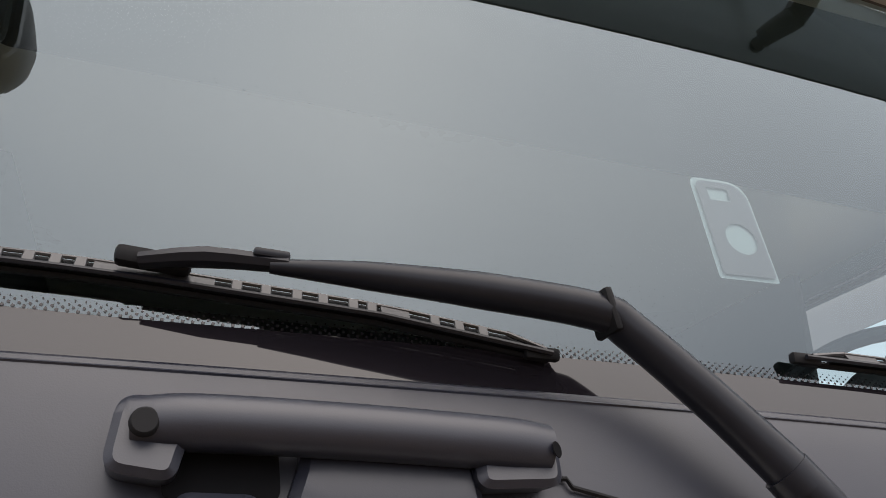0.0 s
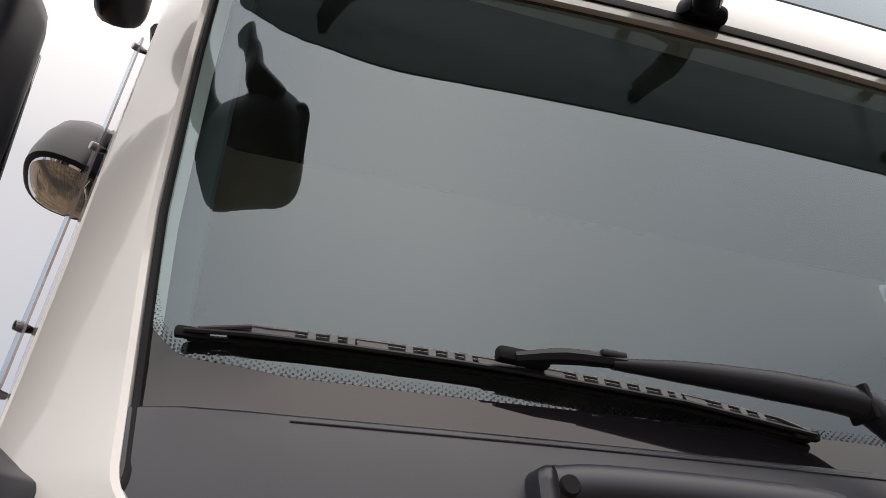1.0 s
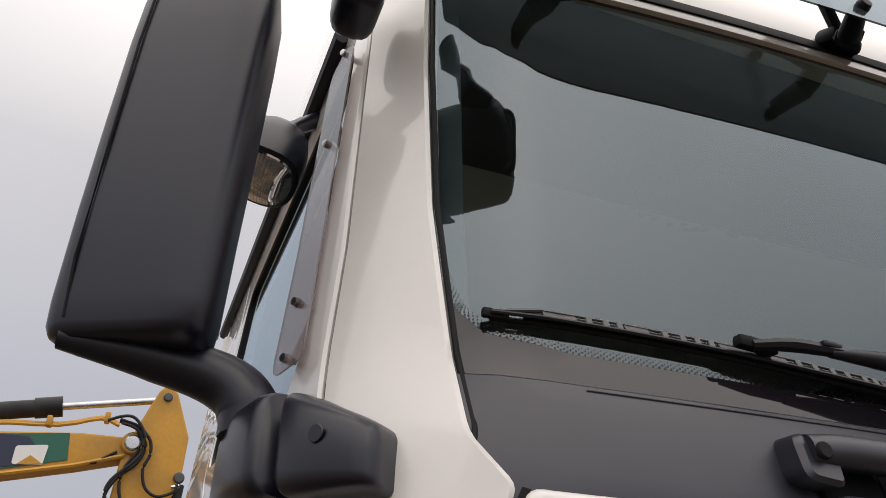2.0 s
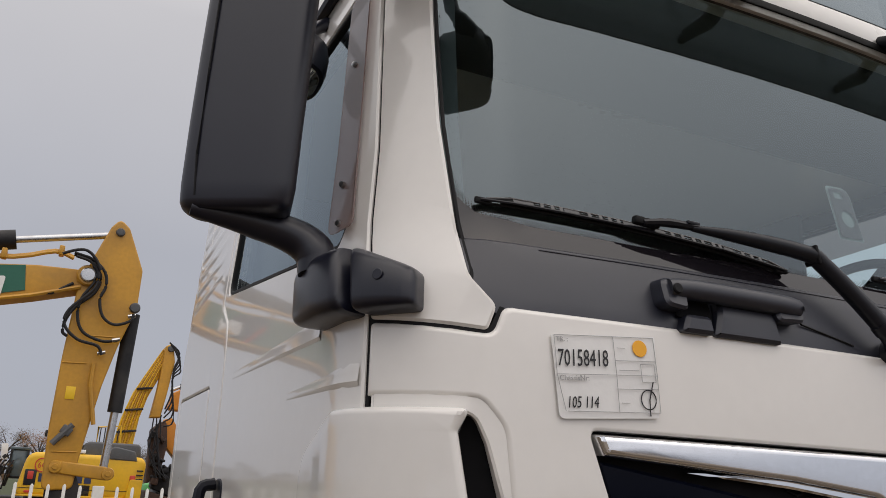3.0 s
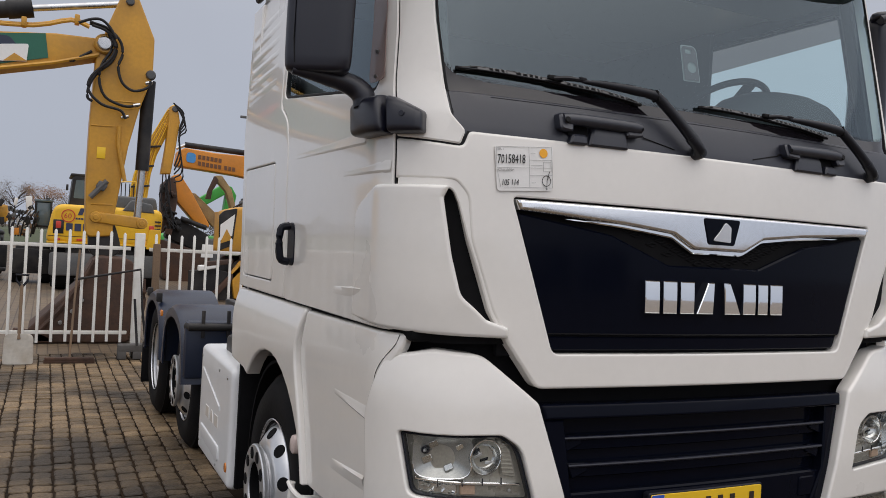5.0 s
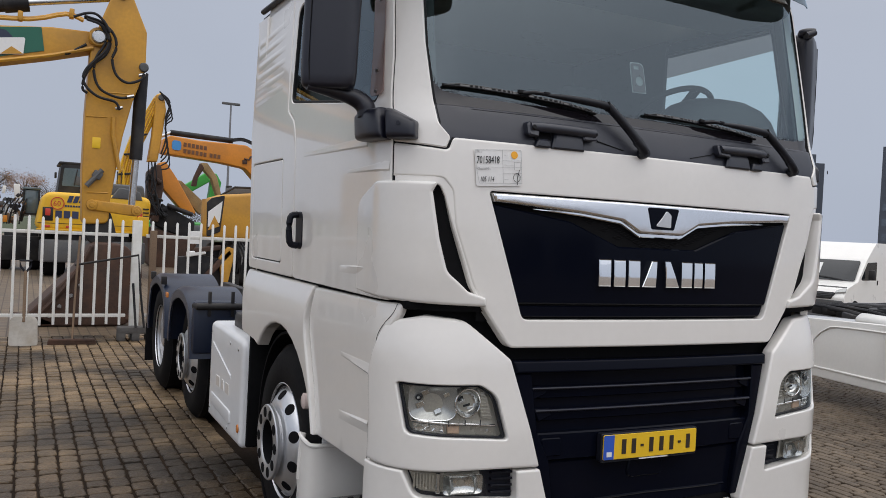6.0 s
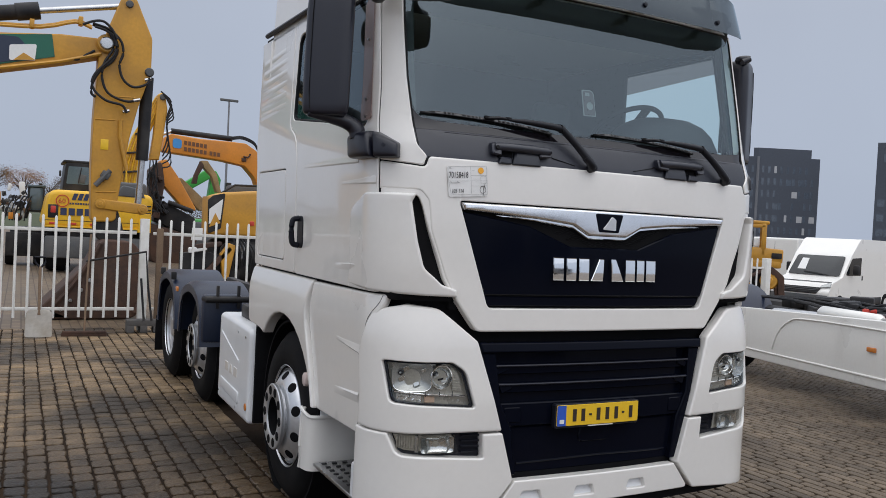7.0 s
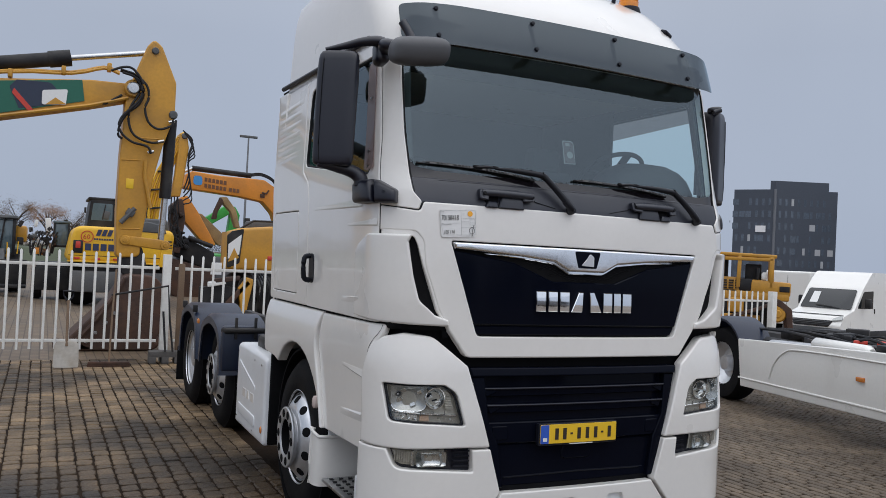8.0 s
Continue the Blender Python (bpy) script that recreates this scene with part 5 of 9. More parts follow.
for sg in (-1, 1):
    part("arch_lining", lathe([(0.575, -0.42), (0.575, 0.0), (0.56, 0.0), (0.56, -0.42)], Matrix.Translation((sg * 1.17, 1.525, 0.525)) @ pose(0, 0, 0, 0, 90 * sg, 0), 40), DARK, truck)
    part("arch_back", rbox((0.36, 0.03, 0.72), Matrix.Translation((sg * 1.03, 2.215, 0.66)), 0.01), DARK, truck)
    part("marker_lamp", loft([oval(skin(sg * 2.085, 0.83, o), (0, 1, 0), (0, 0, 1), a, b, 2.5, 20) for o, a, b in ((0.02, 0.028, 0.040), (0.038, 0.026, 0.038), (0.046, 0.014, 0.024))]), material("pale_pink_lens", (0.55, 0.45, 0.42), 0.2, vary=0.1, scale=30), truck, "clear side marker lamp")
    line = curve_through([(sg * 1.238, 1.060, 0), (sg * 1.235, 1.015, 0), (sg * 1.216, 0.962, 0), (sg * 1.165, 0.940, 0), (sg * 1.05, 0.934, 0), (sg * 0.90, 0.930, 0), (sg * 0.76, 0.926, 0)], 5)
    tops = [0.668 - 0.036 * min(k / 10, 1.0) for k in range(len(line))]
    step = part("entry_step", loft([[(q.x, q.y, z) for z in (0.33, 0.37, 0.48, 0.58, tp)] for q, tp in zip(line, tops)], False, False), WHITE, truck, "white recessed entry step")
    part("step_rim", tube([(q.x, q.y, tp) for q, tp in zip(line, tops)], 0.011, 8), WHITE, step)
    part("step_cheek", tube([(sg * 1.236, 1.055, 0.33), (sg * 1.236, 1.055, 0.45), (sg * 1.234, 1.05, 0.60), (sg * 1.226, 1.045, 0.672)], 0.013, 10), WHITE, step)
    part("step_back", rbox((0.40, 0.012, 0.30), Matrix.Translation((sg * 0.965, 0.946, 0.72)), 0.004), WHITE_SKIRT, step)
    part("step_lip", sheet([[(sg * 1.33, 0.33, 0.02), (sg * 1.40, 0.33, 0.02), (sg * 1.395, 0.56, 0.02), (sg * 1.345, 0.56, 0.02)]], skin, 0.008, 0.14, 0.010), WHITE_SKIRT, step)
    tread = part("step_tread", rbox((0.40, 0.60, 0.02), Matrix.Translation((sg * 1.01, 0.60, 0.385)), 0.006), STEEL, step, "perforated silver step tread")
    for i in range(9):
        for j in range(6):
            part("tread_stud", rbox((0.026, 0.018, 0.006), Matrix.Translation((sg * (0.86 + j * 0.06), 0.345 + i * 0.064, 0.397)), 0.002, 1), MACHINE_BLACK, tread)


# ---- wheels, chassis, rear ----
def wheel(x, y, z, sg, front_hub, radius=0.512, width=0.315):
    """One wheel; its outer side looks along sg * x."""
    m = Matrix.Translation((x, y, z)) @ pose(0, 0, 0, 0, 90 * sg, 0)
    r, h = radius, width / 2
    tyre = part("wheel", lathe([(0.29, -h + 0.02), (0.33, -h), (r - 0.07, -h - 0.004), (r - 0.02, -h + 0.03), (r, -h + 0.055), (r, h - 0.055), (r - 0.02, h - 0.03), (r - 0.07, h + 0.004), (0.33, h), (0.29, h - 0.02)], m, 56), RUBBER, truck,
                "black tyre on a silver steel rim")
    for off in (-0.085, -0.03, 0.03, 0.085):
        part("tread_rib", lathe([(r - 0.005, off - 0.022), (r + 0.006, off - 0.020), (r + 0.006, off + 0.020), (r - 0.005, off + 0.022)], m, 56), RUBBER, tyre)
    if front_hub:
        part("rim", lathe([(0.312, h - 0.004), (0.308, h - 0.002), (0.300, h - 0.02), (0.293, h - 0.048), (0.284, h - 0.040), (0.272, h - 0.012), (0.250, h + 0.010), (0.222, h + 0.030), (0.198, h + 0.040), (0.16, h + 0.044), (0.145, h + 0.03), (0.14, h - 0.1)], m, 48), SILVER, tyre, "silver rim")
        for k in range(10):
            w = 2 * math.pi * k / 10
            # a dark disc on the rim stands for the shaded opening
            part("rim_hole_shade", lathe([(0, 0.003), (0.030, 0.003), (0.034, -0.008)], m @ Matrix.Translation((0.248 * math.cos(w), 0.248 * math.sin(w), h + 0.010)) @ pose(0, 0, 0, 0, 0, math.degrees(w)) @ pose(0, 0, 0, 0, 40, 0), 18), DARK, tyre)
        ring = part("hub_ring", lathe([(0.170, h + 0.03), (0.170, h + 0.056), (0.196, h + 0.060), (0.199, h + 0.065), (0.199, h + 0.080), (0.194, h + 0.085), (0.124, h + 0.085), (0.118, h + 0.081), (0.117, h + 0.074)], m, 48), SILVER, tyre, "silver wheel nut ring")
        for k in range(10):
            w = 2 * math.pi * (k + 0.5) / 10
            # likewise on the ring: the hole's shade is a dark disc
            part("nut_hole_shade", lathe([(0, 0.0015), (0.027, 0.0015), (0.029, -0.002)], m @ Matrix.Translation((0.158 * math.cos(w), 0.158 * math.sin(w), h + 0.086)), 16), DARK, ring)
        part("hub_bore", lathe([(0.1168, h + 0.075), (0.113, h + 0.04), (0.112, h - 0.06)], m, 40), DARK, tyre)
        part("hub_cap", lathe([(0, h - 0.02), (0.045, h - 0.022), (0.068, h - 0.034), (0.078, h - 0.05), (0.113, h - 0.06)], m, 32), DARK, tyre)
        for k in range(10):
            w = 2 * math.pi * k / 10
            part("wheel_nut", lathe([(0, 0.016), (0.010, 0.015), (0.014, 0.008), (0.014, 0.0)], m @ Matrix.Translation((0.095 * math.cos(w), 0.095 * math.sin(w), h - 0.046)), 6), STEEL, tyre)
    else:
        part("rim", lathe([(0.305, h - 0.005), (0.298, h - 0.03), (0.285, h - 0.045), (0.270, h - 0.05), (0.262, h - 0.13), (0.20, h - 0.16), (0.12, h - 0.15), (0.115, h - 0.05), (0.09, h - 0.03), (0, h - 0.03)], m, 48), SILVER, tyre, "silver dished rim")


for sg in (-1, 1):
    wheel(sg * 1.03, 1.525, 0.512, sg, True)
    wheel(sg * 1.00, 4.42, 0.512, sg, True)
    wheel(sg * 1.07, 5.74, 0.512, sg, False)

for sg in (-1, 1):
    part("chassis_rail", rbox((0.08, 6.2, 0.27), Matrix.Translation((sg * 0.38, 3.6, 0.85)), 0.01), MACHINE_BLACK, truck)
part("engine_underside", rbox((1.5, 1.6, 0.5), Matrix.Translation((0, 1.5, 0.75)), 0.05), DARK, truck)
for y in (1.525, 4.42, 5.74):
    part("axle", tube([(-0.9, y, 0.51), (0.9, y, 0.51)], 0.07, 12), MACHINE_BLACK, truck)
part("fifth_wheel", sheet([[(-0.45, -0.45, 0.2), (0.45, -0.45, 0.2), (0.45, 0.1, 0.1), (0.35, 0.5, 0.05), (0.1, 0.15, 0.05), (-0.1, 0.15, 0.05), (-0.35, 0.5, 0.05), (-0.45, 0.1, 0.1)]], flat((0, 5.2, 1.16), (1, 0, 0), (0, 1, 0)), 0, 0.06, 0.01, 0.1, 0), MACHINE_BLACK, truck,
     "black fifth wheel coupling")
for sg in (-1, 1):
    skirt_map = flat((sg * 1.245, 2.225 if sg < 0 else 3.25, 0), (0, 1 if sg > 0 else -1, 0), (0, 0, 1))
    o = (0.0, -0.97) if sg < 0 else (-0.97, 0.0)
    lo, hi = o[1] if sg < 0 else o[0], o[0] if sg < 0 else o[1]
    skirt = part("side_skirt", sheet([[(lo, 0.29, 0.03), (hi, 0.285, 0.04), (hi, 0.95, 0.06), (lo, 0.97, 0.06)]], skirt_map, 0.0, 0.30, 0.035), WHITE_SKIRT, truck, "white side skirt")
    part("skirt_swage", sheet([[(lo + 0.1, 0.40, 0.03), (hi - 0.28, 0.37, 0.03), (hi - 0.28, 0.46, 0.03), (lo + 0.1, 0.48, 0.03)]], skirt_map, 0.008, 0.01, 0.008, 0.1, 0), WHITE_SKIRT, skirt)
    part("skirt_swage", sheet([[(lo + 0.1, 0.81), (hi - 0.30, 0.66), (hi - 0.30, 0.69), (lo + 0.1, 0.835)]], skirt_map, 0.006, 0.01, 0.006, 0.1, 0), WHITE_SKIRT, skirt)
    for k in range(3):
        c = lo + 0.30 + k * 0.14
        part("skirt_emblem", sheet([[(c - 0.05, 0.55), (c + 0.05, 0.55), (c + 0.05 - 0.03 * (k == 1), 0.62), (c - 0.05 + 0.03 * (k == 1), 0.62)]], skirt_map, 0.003, 0.004, 0.002, 0.1, 0), WHITE, skirt)
    for a, b in ((lo + 0.06, 0.90), (lo + 0.06, 0.36), (hi - 0.35, 0.89), (hi - 0.35, 0.34), (hi - 0.12, 0.88)):
        part("skirt_bolt", lathe([(0, 0.004), (0.009, 0.003), (0.011, 0.0)], Matrix.Translation(skirt_map(a, b, 0.001)) @ pose(0, 0, 0, 0, 90 * sg, 0), 12), STEEL, skirt)
    part("skirt_reflector", lathe([(0, 0.006), (0.024, 0.005), (0.028, 0.0)], Matrix.Translation(skirt_map(hi - 0.06, 0.40, 0.001)) @ pose(0, 0, 0, 0, 90 * sg, 0), 16), AMBER, skirt, "round amber reflector")
    part("tank_strap_box", rbox((0.6, 0.8, 0.55), Matrix.Translation((sg * 0.85, 2.85, 0.62)), 0.04), MACHINE_BLACK, truck)
    part("battery_step", rbox((0.5, 0.35, 0.12), Matrix.Translation((sg * 0.9, 2.75, 1.0)), 0.03), MACHINE_BLACK, truck)
    # rear mudguards: one over each axle
    for y, r0, a0, a1, w in ((4.42, 0.60, 0.12, 3.02, 0.46), (5.74, 0.62, 0.02, 3.05, 0.52)):
        xo, xi = sg * 1.27, sg * (1.27 - w)
        secs = []
        for ang in np.linspace(a0, a1, 16):
            cy, cz = math.cos(ang), math.sin(ang)
            f = 1.0 / max(abs(cy), abs(cz)) ** 0.35
            ro = r0 * f
            pts = [(xi, ro), (xo - sg * 0.04, ro), (xo, ro - 0.03), (xo, ro - 0.10), (xo - sg * 0.012, ro - 0.10), (xo - sg * 0.03, ro - 0.02), (xi, ro - 0.015)]
            secs.append([(px, y + cy * pr, 0.51 + cz * pr) for px, pr in pts])
        part("mudguard", loft(secs), FENDER, truck, "blue-grey plastic mudguard")
    bar = part("mudguard_bar", tube([(sg * 1.24, 3.86, 1.00), (sg * 1.24, 3.80, 1.00), (sg * 0.75, 3.80, 1.00)], 0.028, 10), MACHINE_BLACK, truck, "black bar across the mudguard")
    for x in (1.14, 0.96):
        part("bar_strap", joined(rbox((0.025, 0.03, 0.20), Matrix.Translation((sg * x, 3.805, 1.02)), 0.006), rbox((0.05, 0.04, 0.05), Matrix.Translation((sg * x, 3.80, 1.00)), 0.01)), MACHINE_BLACK, bar)
    for y in (5.35, 6.05):
        part("guard_clip", rbox((0.05, 0.06, 0.08), Matrix.Translation((sg * 1.262, y, 1.09)), 0.01), MACHINE_BLACK, bar)
    part("mudguard_panel", rbox((0.34, 0.10, 0.42), Matrix.Translation((sg * 1.09, 3.86, 0.83)), 0.03), FENDER, truck, "blue-grey mudguard flap")
    part("mudflap", rbox((0.5, 0.02, 0.40), Matrix.Translation((sg * 1.02, 6.40, 0.36)), 0.005), RUBBER, truck, "black rubber mudflap")
    part("side_marker", rbox((0.02, 0.09, 0.05), Matrix.Translation((sg * 1.275, 5.05, 0.98)), 0.008), AMBER, truck, "orange side marker")
part("cab_rear_wall", rbox((2.36, 0.05, 2.0), Matrix.Translation((0, 2.27, 1.95)), 0.02), WHITE, truck)
part("cab_floor", rbox((2.3, 2.2, 0.06), Matrix.Translation((0, 1.2, 1.40)), 0.02), DARK, truck)


# ---- mirrors ----
def mirrors(sg):
    fold = 0.0 if sg > 0 else 0.14
    X = lambda p: ((p[0] + (fold if p[0] < -1.28 else 0.0)) * sg, p[1], p[2])
    reach = 1.0 if sg > 0 else 0.25
    for s0, s1, top0, top1, deep, trim in ((-1.212, -1.118, 2.154, 2.100, 0.062, 0.55), (-1.226, -1.415, 2.156, 2.146, 0.076, 0.72)):
        rings = []
        for u, k in ((0.0, 0.90), (0.02, 0.97), (0.08, 1.0), (0.3, 1.0), (0.6, 1.0), (0.82, 0.98), (0.93, 0.93), (0.98, 0.84), (1.0, trim)):
            s, top = s0 + (s1 - s0) * u, top0 + (top1 - top0) * u
            zc, hz, ho = (top + 2.027) / 2, (top - 2.027) / 2 * (0.5 + 0.5 * k), deep * reach * k
            ring = []
            for q in range(32):
                w = 2 * math.pi * q / 32
                cw, sw = math.cos(w), math.sin(w)
                ring.append(skin(sg * s, zc + hz * math.copysign(abs(cw) ** 0.36, cw), ho * math.copysign(abs(sw) ** 0.36, sw) - 0.004))
            rings.append(ring)
        base = part("mirror_base", loft(rings), MIRROR_PLASTIC, truck, "black mirror base")
        base.data.set_sharp_from_angle(angle=radians(60))
    part("base_cap", lathe([(0, 0.0008), (0.009, 0.0008), (0.010, 0.0)], Matrix.Translation(skin(-sg * 1.165, 2.085, 0.0602)) @ (skin(-sg * 1.165, 2.085, 1) - skin(-sg * 1.165, 2.085, 0)).to_track_quat("Z", "Y").to_matrix().to_4x4(), 16), MIRROR_PLASTIC, base)
    part("mirror_arm", tube([X(p) for p in ((-1.255, 0.34, 2.125), (-1.262, 0.345, 2.165), (-1.30, 0.355, 2.195), (-1.38, 0.36, 2.212), (-1.50, 0.365, 2.222))], [0.038, 0.040, 0.036, 0.031, 0.016], 14, 5, 1.0), MIRROR_PLASTIC, truck, "black mirror arm")
    outline = ((-1.334, 0.236, 0.045), (-1.300, 0.405, 0.05), (-1.490, 0.452, 0.05), (-1.536, 0.366, 0.05))
    secs = []
    for z, k, dx in ((2.218, 0.80, -0.004), (2.223, 0.90, -0.003), (2.235, 0.96, -0.002), (2.27, 0.99, -0.001), (2.40, 1.0, 0.0), (2.55, 1.01, 0.003), (2.70, 1.01, 0.006), (2.78, 0.99, 0.008), (2.810, 0.94, 0.009), (2.824, 0.86, 0.010), (2.830, 0.74, 0.010)):
        secs.append([X((-1.416 + dx + (a + 1.416) * k, 0.366 + (b - 0.366) * k, z)) for a, b in rounded(outline, 0.02)])
    head = part("side_mirror", loft(secs), MIRROR_PLASTIC, truck, "large black side mirror housing")
    head.data.set_sharp_from_angle(angle=radians(70))
    part("mirror_seam", tube([X((-1.505 + dx, 0.3445, z)) for z, dx in ((2.24, 0.006), (2.32, 0.0), (2.5, 0.001), (2.68, 0.003), (2.78, 0.008))], 0.0022, 6), SEAL, head)
    part("mirror_glass", rbox((0.19, 0.006, 0.50), Matrix.Translation(X((-1.400, 0.440, 2.52))) @ pose(0, 0, 0, 0, 0, -14 * sg), 0.002), CHROME, head, "mirror glass")
    low, thin = (0.0, 0.78) if sg > 0 else (0.06, 0.5)
    part("mirror_arm", tube([X((p[0], p[1], p[2] - low)) for p in ((-1.17, 0.27, 2.87), (-1.22, 0.26, 2.895), (-1.30, 0.29, 2.888), (-1.38, 0.34, 2.865), (-1.48, 0.38, 2.838))], [r * thin for r in (0.042, 0.040, 0.032, 0.026, 0.014)], 12, 5, 1.1), MIRROR_PLASTIC, truck, "black upper mirror arm")
    if sg < 0:
        return
    part("mirror_bracket", rbox((0.075, 0.11, 0.13), Matrix.Translation(X((-1.20, 0.285, 2.84))) @ pose(0, 0, 0, -8, 0, 0), 0.03, 3), MIRROR_PLASTIC, truck, "black mirror bracket")
    # kerb mirror over the door window
    tip = Matrix.Translation(X((-1.268, 0.655, 2.705))) @ pose(0, 0, 0, -13, 12 * sg, 0) @ Matrix.Scale(0.86, 4)
    shell = part("kerb_mirror", loft([[tip @ Vector(p) for p in oval((0, 0, z), (1, 0, 0), (0, 1, 0), a, b, 2.6, 32)] for z, a, b in ((-0.030, 0.074, 0.082), (-0.026, 0.080, 0.088), (0.0, 0.083, 0.090), (0.05, 0.080, 0.086), (0.09, 0.070, 0.074), (0.12, 0.050, 0.052), (0.134, 0.020, 0.022))]), MIRROR_PLASTIC, truck, "black kerb mirror")
    part("kerb_mirror_glass", loft([[tip @ Vector(p) for p in oval((0, 0, z), (1, 0, 0), (0, 1, 0), a, b, 2.6, 32)] for z, a, b in ((-0.028, 0.070, 0.078), (-0.034, 0.066, 0.074), (-0.041, 0.045, 0.050), (-0.045, 0.018, 0.020))]), CHROME, shell, "domed kerb mirror glass")
    part("kerb_mirror_arm", tube([X((-1.25, 0.72, 2.82)), X((-1.21, 0.78, 2.90)), X((-1.16, 0.80, 2.95))], 0.018, 10, 4), MIRROR_PLASTIC, truck)


mirrors(1)
mirrors(-1)
front_mirror = part("front_mirror", loft([oval((-1.100 + t * 0.142, -0.035 * t, 2.808 + 0.010 * t), (0, 1, 0.25), (0, -0.25, 1), 0.098 * (1.002 - abs(t) ** 4) ** 0.3, 0.076 * (1.002 - abs(t) ** 4) ** 0.3, 2.8, 32) for t in np.sin(np.linspace(-math.pi / 2, math.pi / 2, 15))]),
                    material("grey_mirror_plastic", (0.075, 0.076, 0.082), 0.5, vary=0.08), truck, "grey front mirror housing")
part("front_mirror_arm", joined(tube([(-1.16, 0.26, 2.85), (-1.215, 0.20, 2.86), (-1.225, 0.12, 2.85), (-1.17, 0.04, 2.82)], [0.034, 0.034, 0.030, 0.030], 12, 5), tube([(-1.14, 0.15, 2.99), (-1.105, 0.12, 2.92), (-1.085, 0.10, 2.86), (-1.03, 0.06, 2.825)], [0.022, 0.024, 0.030, 0.032], 12, 5)), MIRROR_PLASTIC, truck)
part("front_mirror_rim", sheet([[(0.0, 0.0, 0.03), (0.150, 0.0, 0.03), (0.150, 0.118, 0.03), (-0.012, 0.118, 0.03)]], flat((-0.957, -0.030, 2.752), (-1, 0, -0.06), (0, 0.66, 0.75)), 0.012, 0.02, 0.006, 0.02, 0), MIRROR_PLASTIC, front_mirror)
part("front_mirror_glass", sheet([[(0.010, 0.009, 0.025), (0.140, 0.009, 0.025), (0.140, 0.108, 0.025), (0.0, 0.108, 0.025)]], flat((-0.957, -0.030, 2.752), (-1, 0, -0.06), (0, 0.66, 0.75)), 0.015, 0.002, 0.0, 0.02, 0), CHROME, front_mirror, "front mirror glass")


# ---- cab interior ----
both("pillar_lining", [[(-1.035, 2.16), (-1.055, 2.45), (-1.075, 2.95), (-1.27, 2.95), (-1.255, 2.3), (-1.20, 2.16)]], CAB_CLOTH, -0.055, 0.01, 0.0)
part("instrument_hood", loft([oval((0.74, 0.45, z), (1, 0, 0), (0, 1, 0), a, b, 2.4, 32) for z, a, b in ((2.12, 0.42, 0.22), (2.26, 0.38, 0.21), (2.34, 0.33, 0.19), (2.39, 0.27, 0.16), (2.425, 0.18, 0.11), (2.437, 0.07, 0.04))]), DASH, truck, "dark instrument hood")
part("dashboard", joined(rbox((2.1, 0.45, 0.20), Matrix.Translation((0, 0.42, 2.03)), 0.05, 3), rbox((0.75, 0.30, 0.16), Matrix.Translation((0.55, 0.50, 2.17)), 0.07, 3)), DASH, truck, "dark dashboard")
sw = Matrix.Translation((0.74, 0.78, 2.40)) @ pose(0, 0, 0, -32, 0, 0)
part("steering_wheel", joined(lathe([(0.225 + 0.016 * math.cos(w), 0.016 * math.sin(w)) for w in np.linspace(0, 2 * math.pi, 9)[:-1]], sw, 40, True),
                              tube([sw @ Vector((-0.22, 0, 0)), sw @ Vector((0, 0, -0.03)), sw @ Vector((0.22, 0, 0))], 0.02, 8), tube([sw @ Vector((0, -0.22, 0)), sw @ Vector((0, 0, -0.03))], 0.025, 8),
                              tube([sw @ Vector((0, 0, -0.02)), sw @ Vector((0, 0.1, -0.4))], 0.04, 8)), DASH, truck, "dark steering wheel")
for x in (-0.62, 0.62):
    part("cab_seat", joined(rbox((0.52, 0.5, 0.18), Matrix.Translation((x, 1.15, 1.85)), 0.06, 3), rbox((0.5, 0.16, 0.62), Matrix.Translation((x, 1.42, 2.15)) @ pose(0, 0, 0, -8), 0.06, 3), rbox((0.28, 0.10, 0.18), Matrix.Translation((x, 1.47, 2.54)), 0.04, 3)), CAB_CLOTH, truck,
         "dark cloth driver seat")
part("cab_back_lining", rbox((2.2, 0.04, 1.6), Matrix.Translation((0, 2.20, 2.2)), 0.01), CAB_CLOTH, truck)
part("cab_headliner", rbox((2.15, 1.95, 0.04), Matrix.Translation((0, 1.25, 3.02)), 0.01), HEADLINER, truck)
part("upper_locker", rbox((2.1, 0.5, 0.22), Matrix.Translation((0, 0.50, 2.98)), 0.05, 3), HEADLINER, truck)
for sg in (-1, 1):
    part("cab_lining", rbox((0.03, 1.05, 1.5), Matrix.Translation((sg * 1.08, 1.75, 2.2)), 0.01), CAB_CLOTH, truck)
    part("door_lining", rbox((0.04, 1.3, 0.75), Matrix.Translation((sg * 1.12, 0.95, 1.80)), 0.02), DASH, truck)


# ---- paper note on the bonnet ----
note = part("paper_note", sheet([[(-0.918, 2.004, 0.004), (-0.905, 1.862, 0.012), (-0.712, 1.876, 0.004), (-0.712, 2.020, 0.004)]], skin, 0.006, 0.0015, 0.0), PAPER, None)
tagged(note, "white paper form with handwriting taped to a truck bonnet", "paper note")


def on_note(a, b, off=0.0085):
    """A point of the note's form: a from 0 to 1 across, b from 0 to 1 up."""
    s = -0.914 + 0.200 * a + 0.008 * (1 - b)
    return skin(s, 1.866 + 0.014 * a + 0.140 * b, off)


def ruled(a0, b0, a1, b1, wide=0.0006):
    part("ruled_line", tube([on_note(a0, b0), on_note((a0 + a1) / 2, (b0 + b1) / 2), on_note(a1, b1)], wide, 5), PRINT, note)


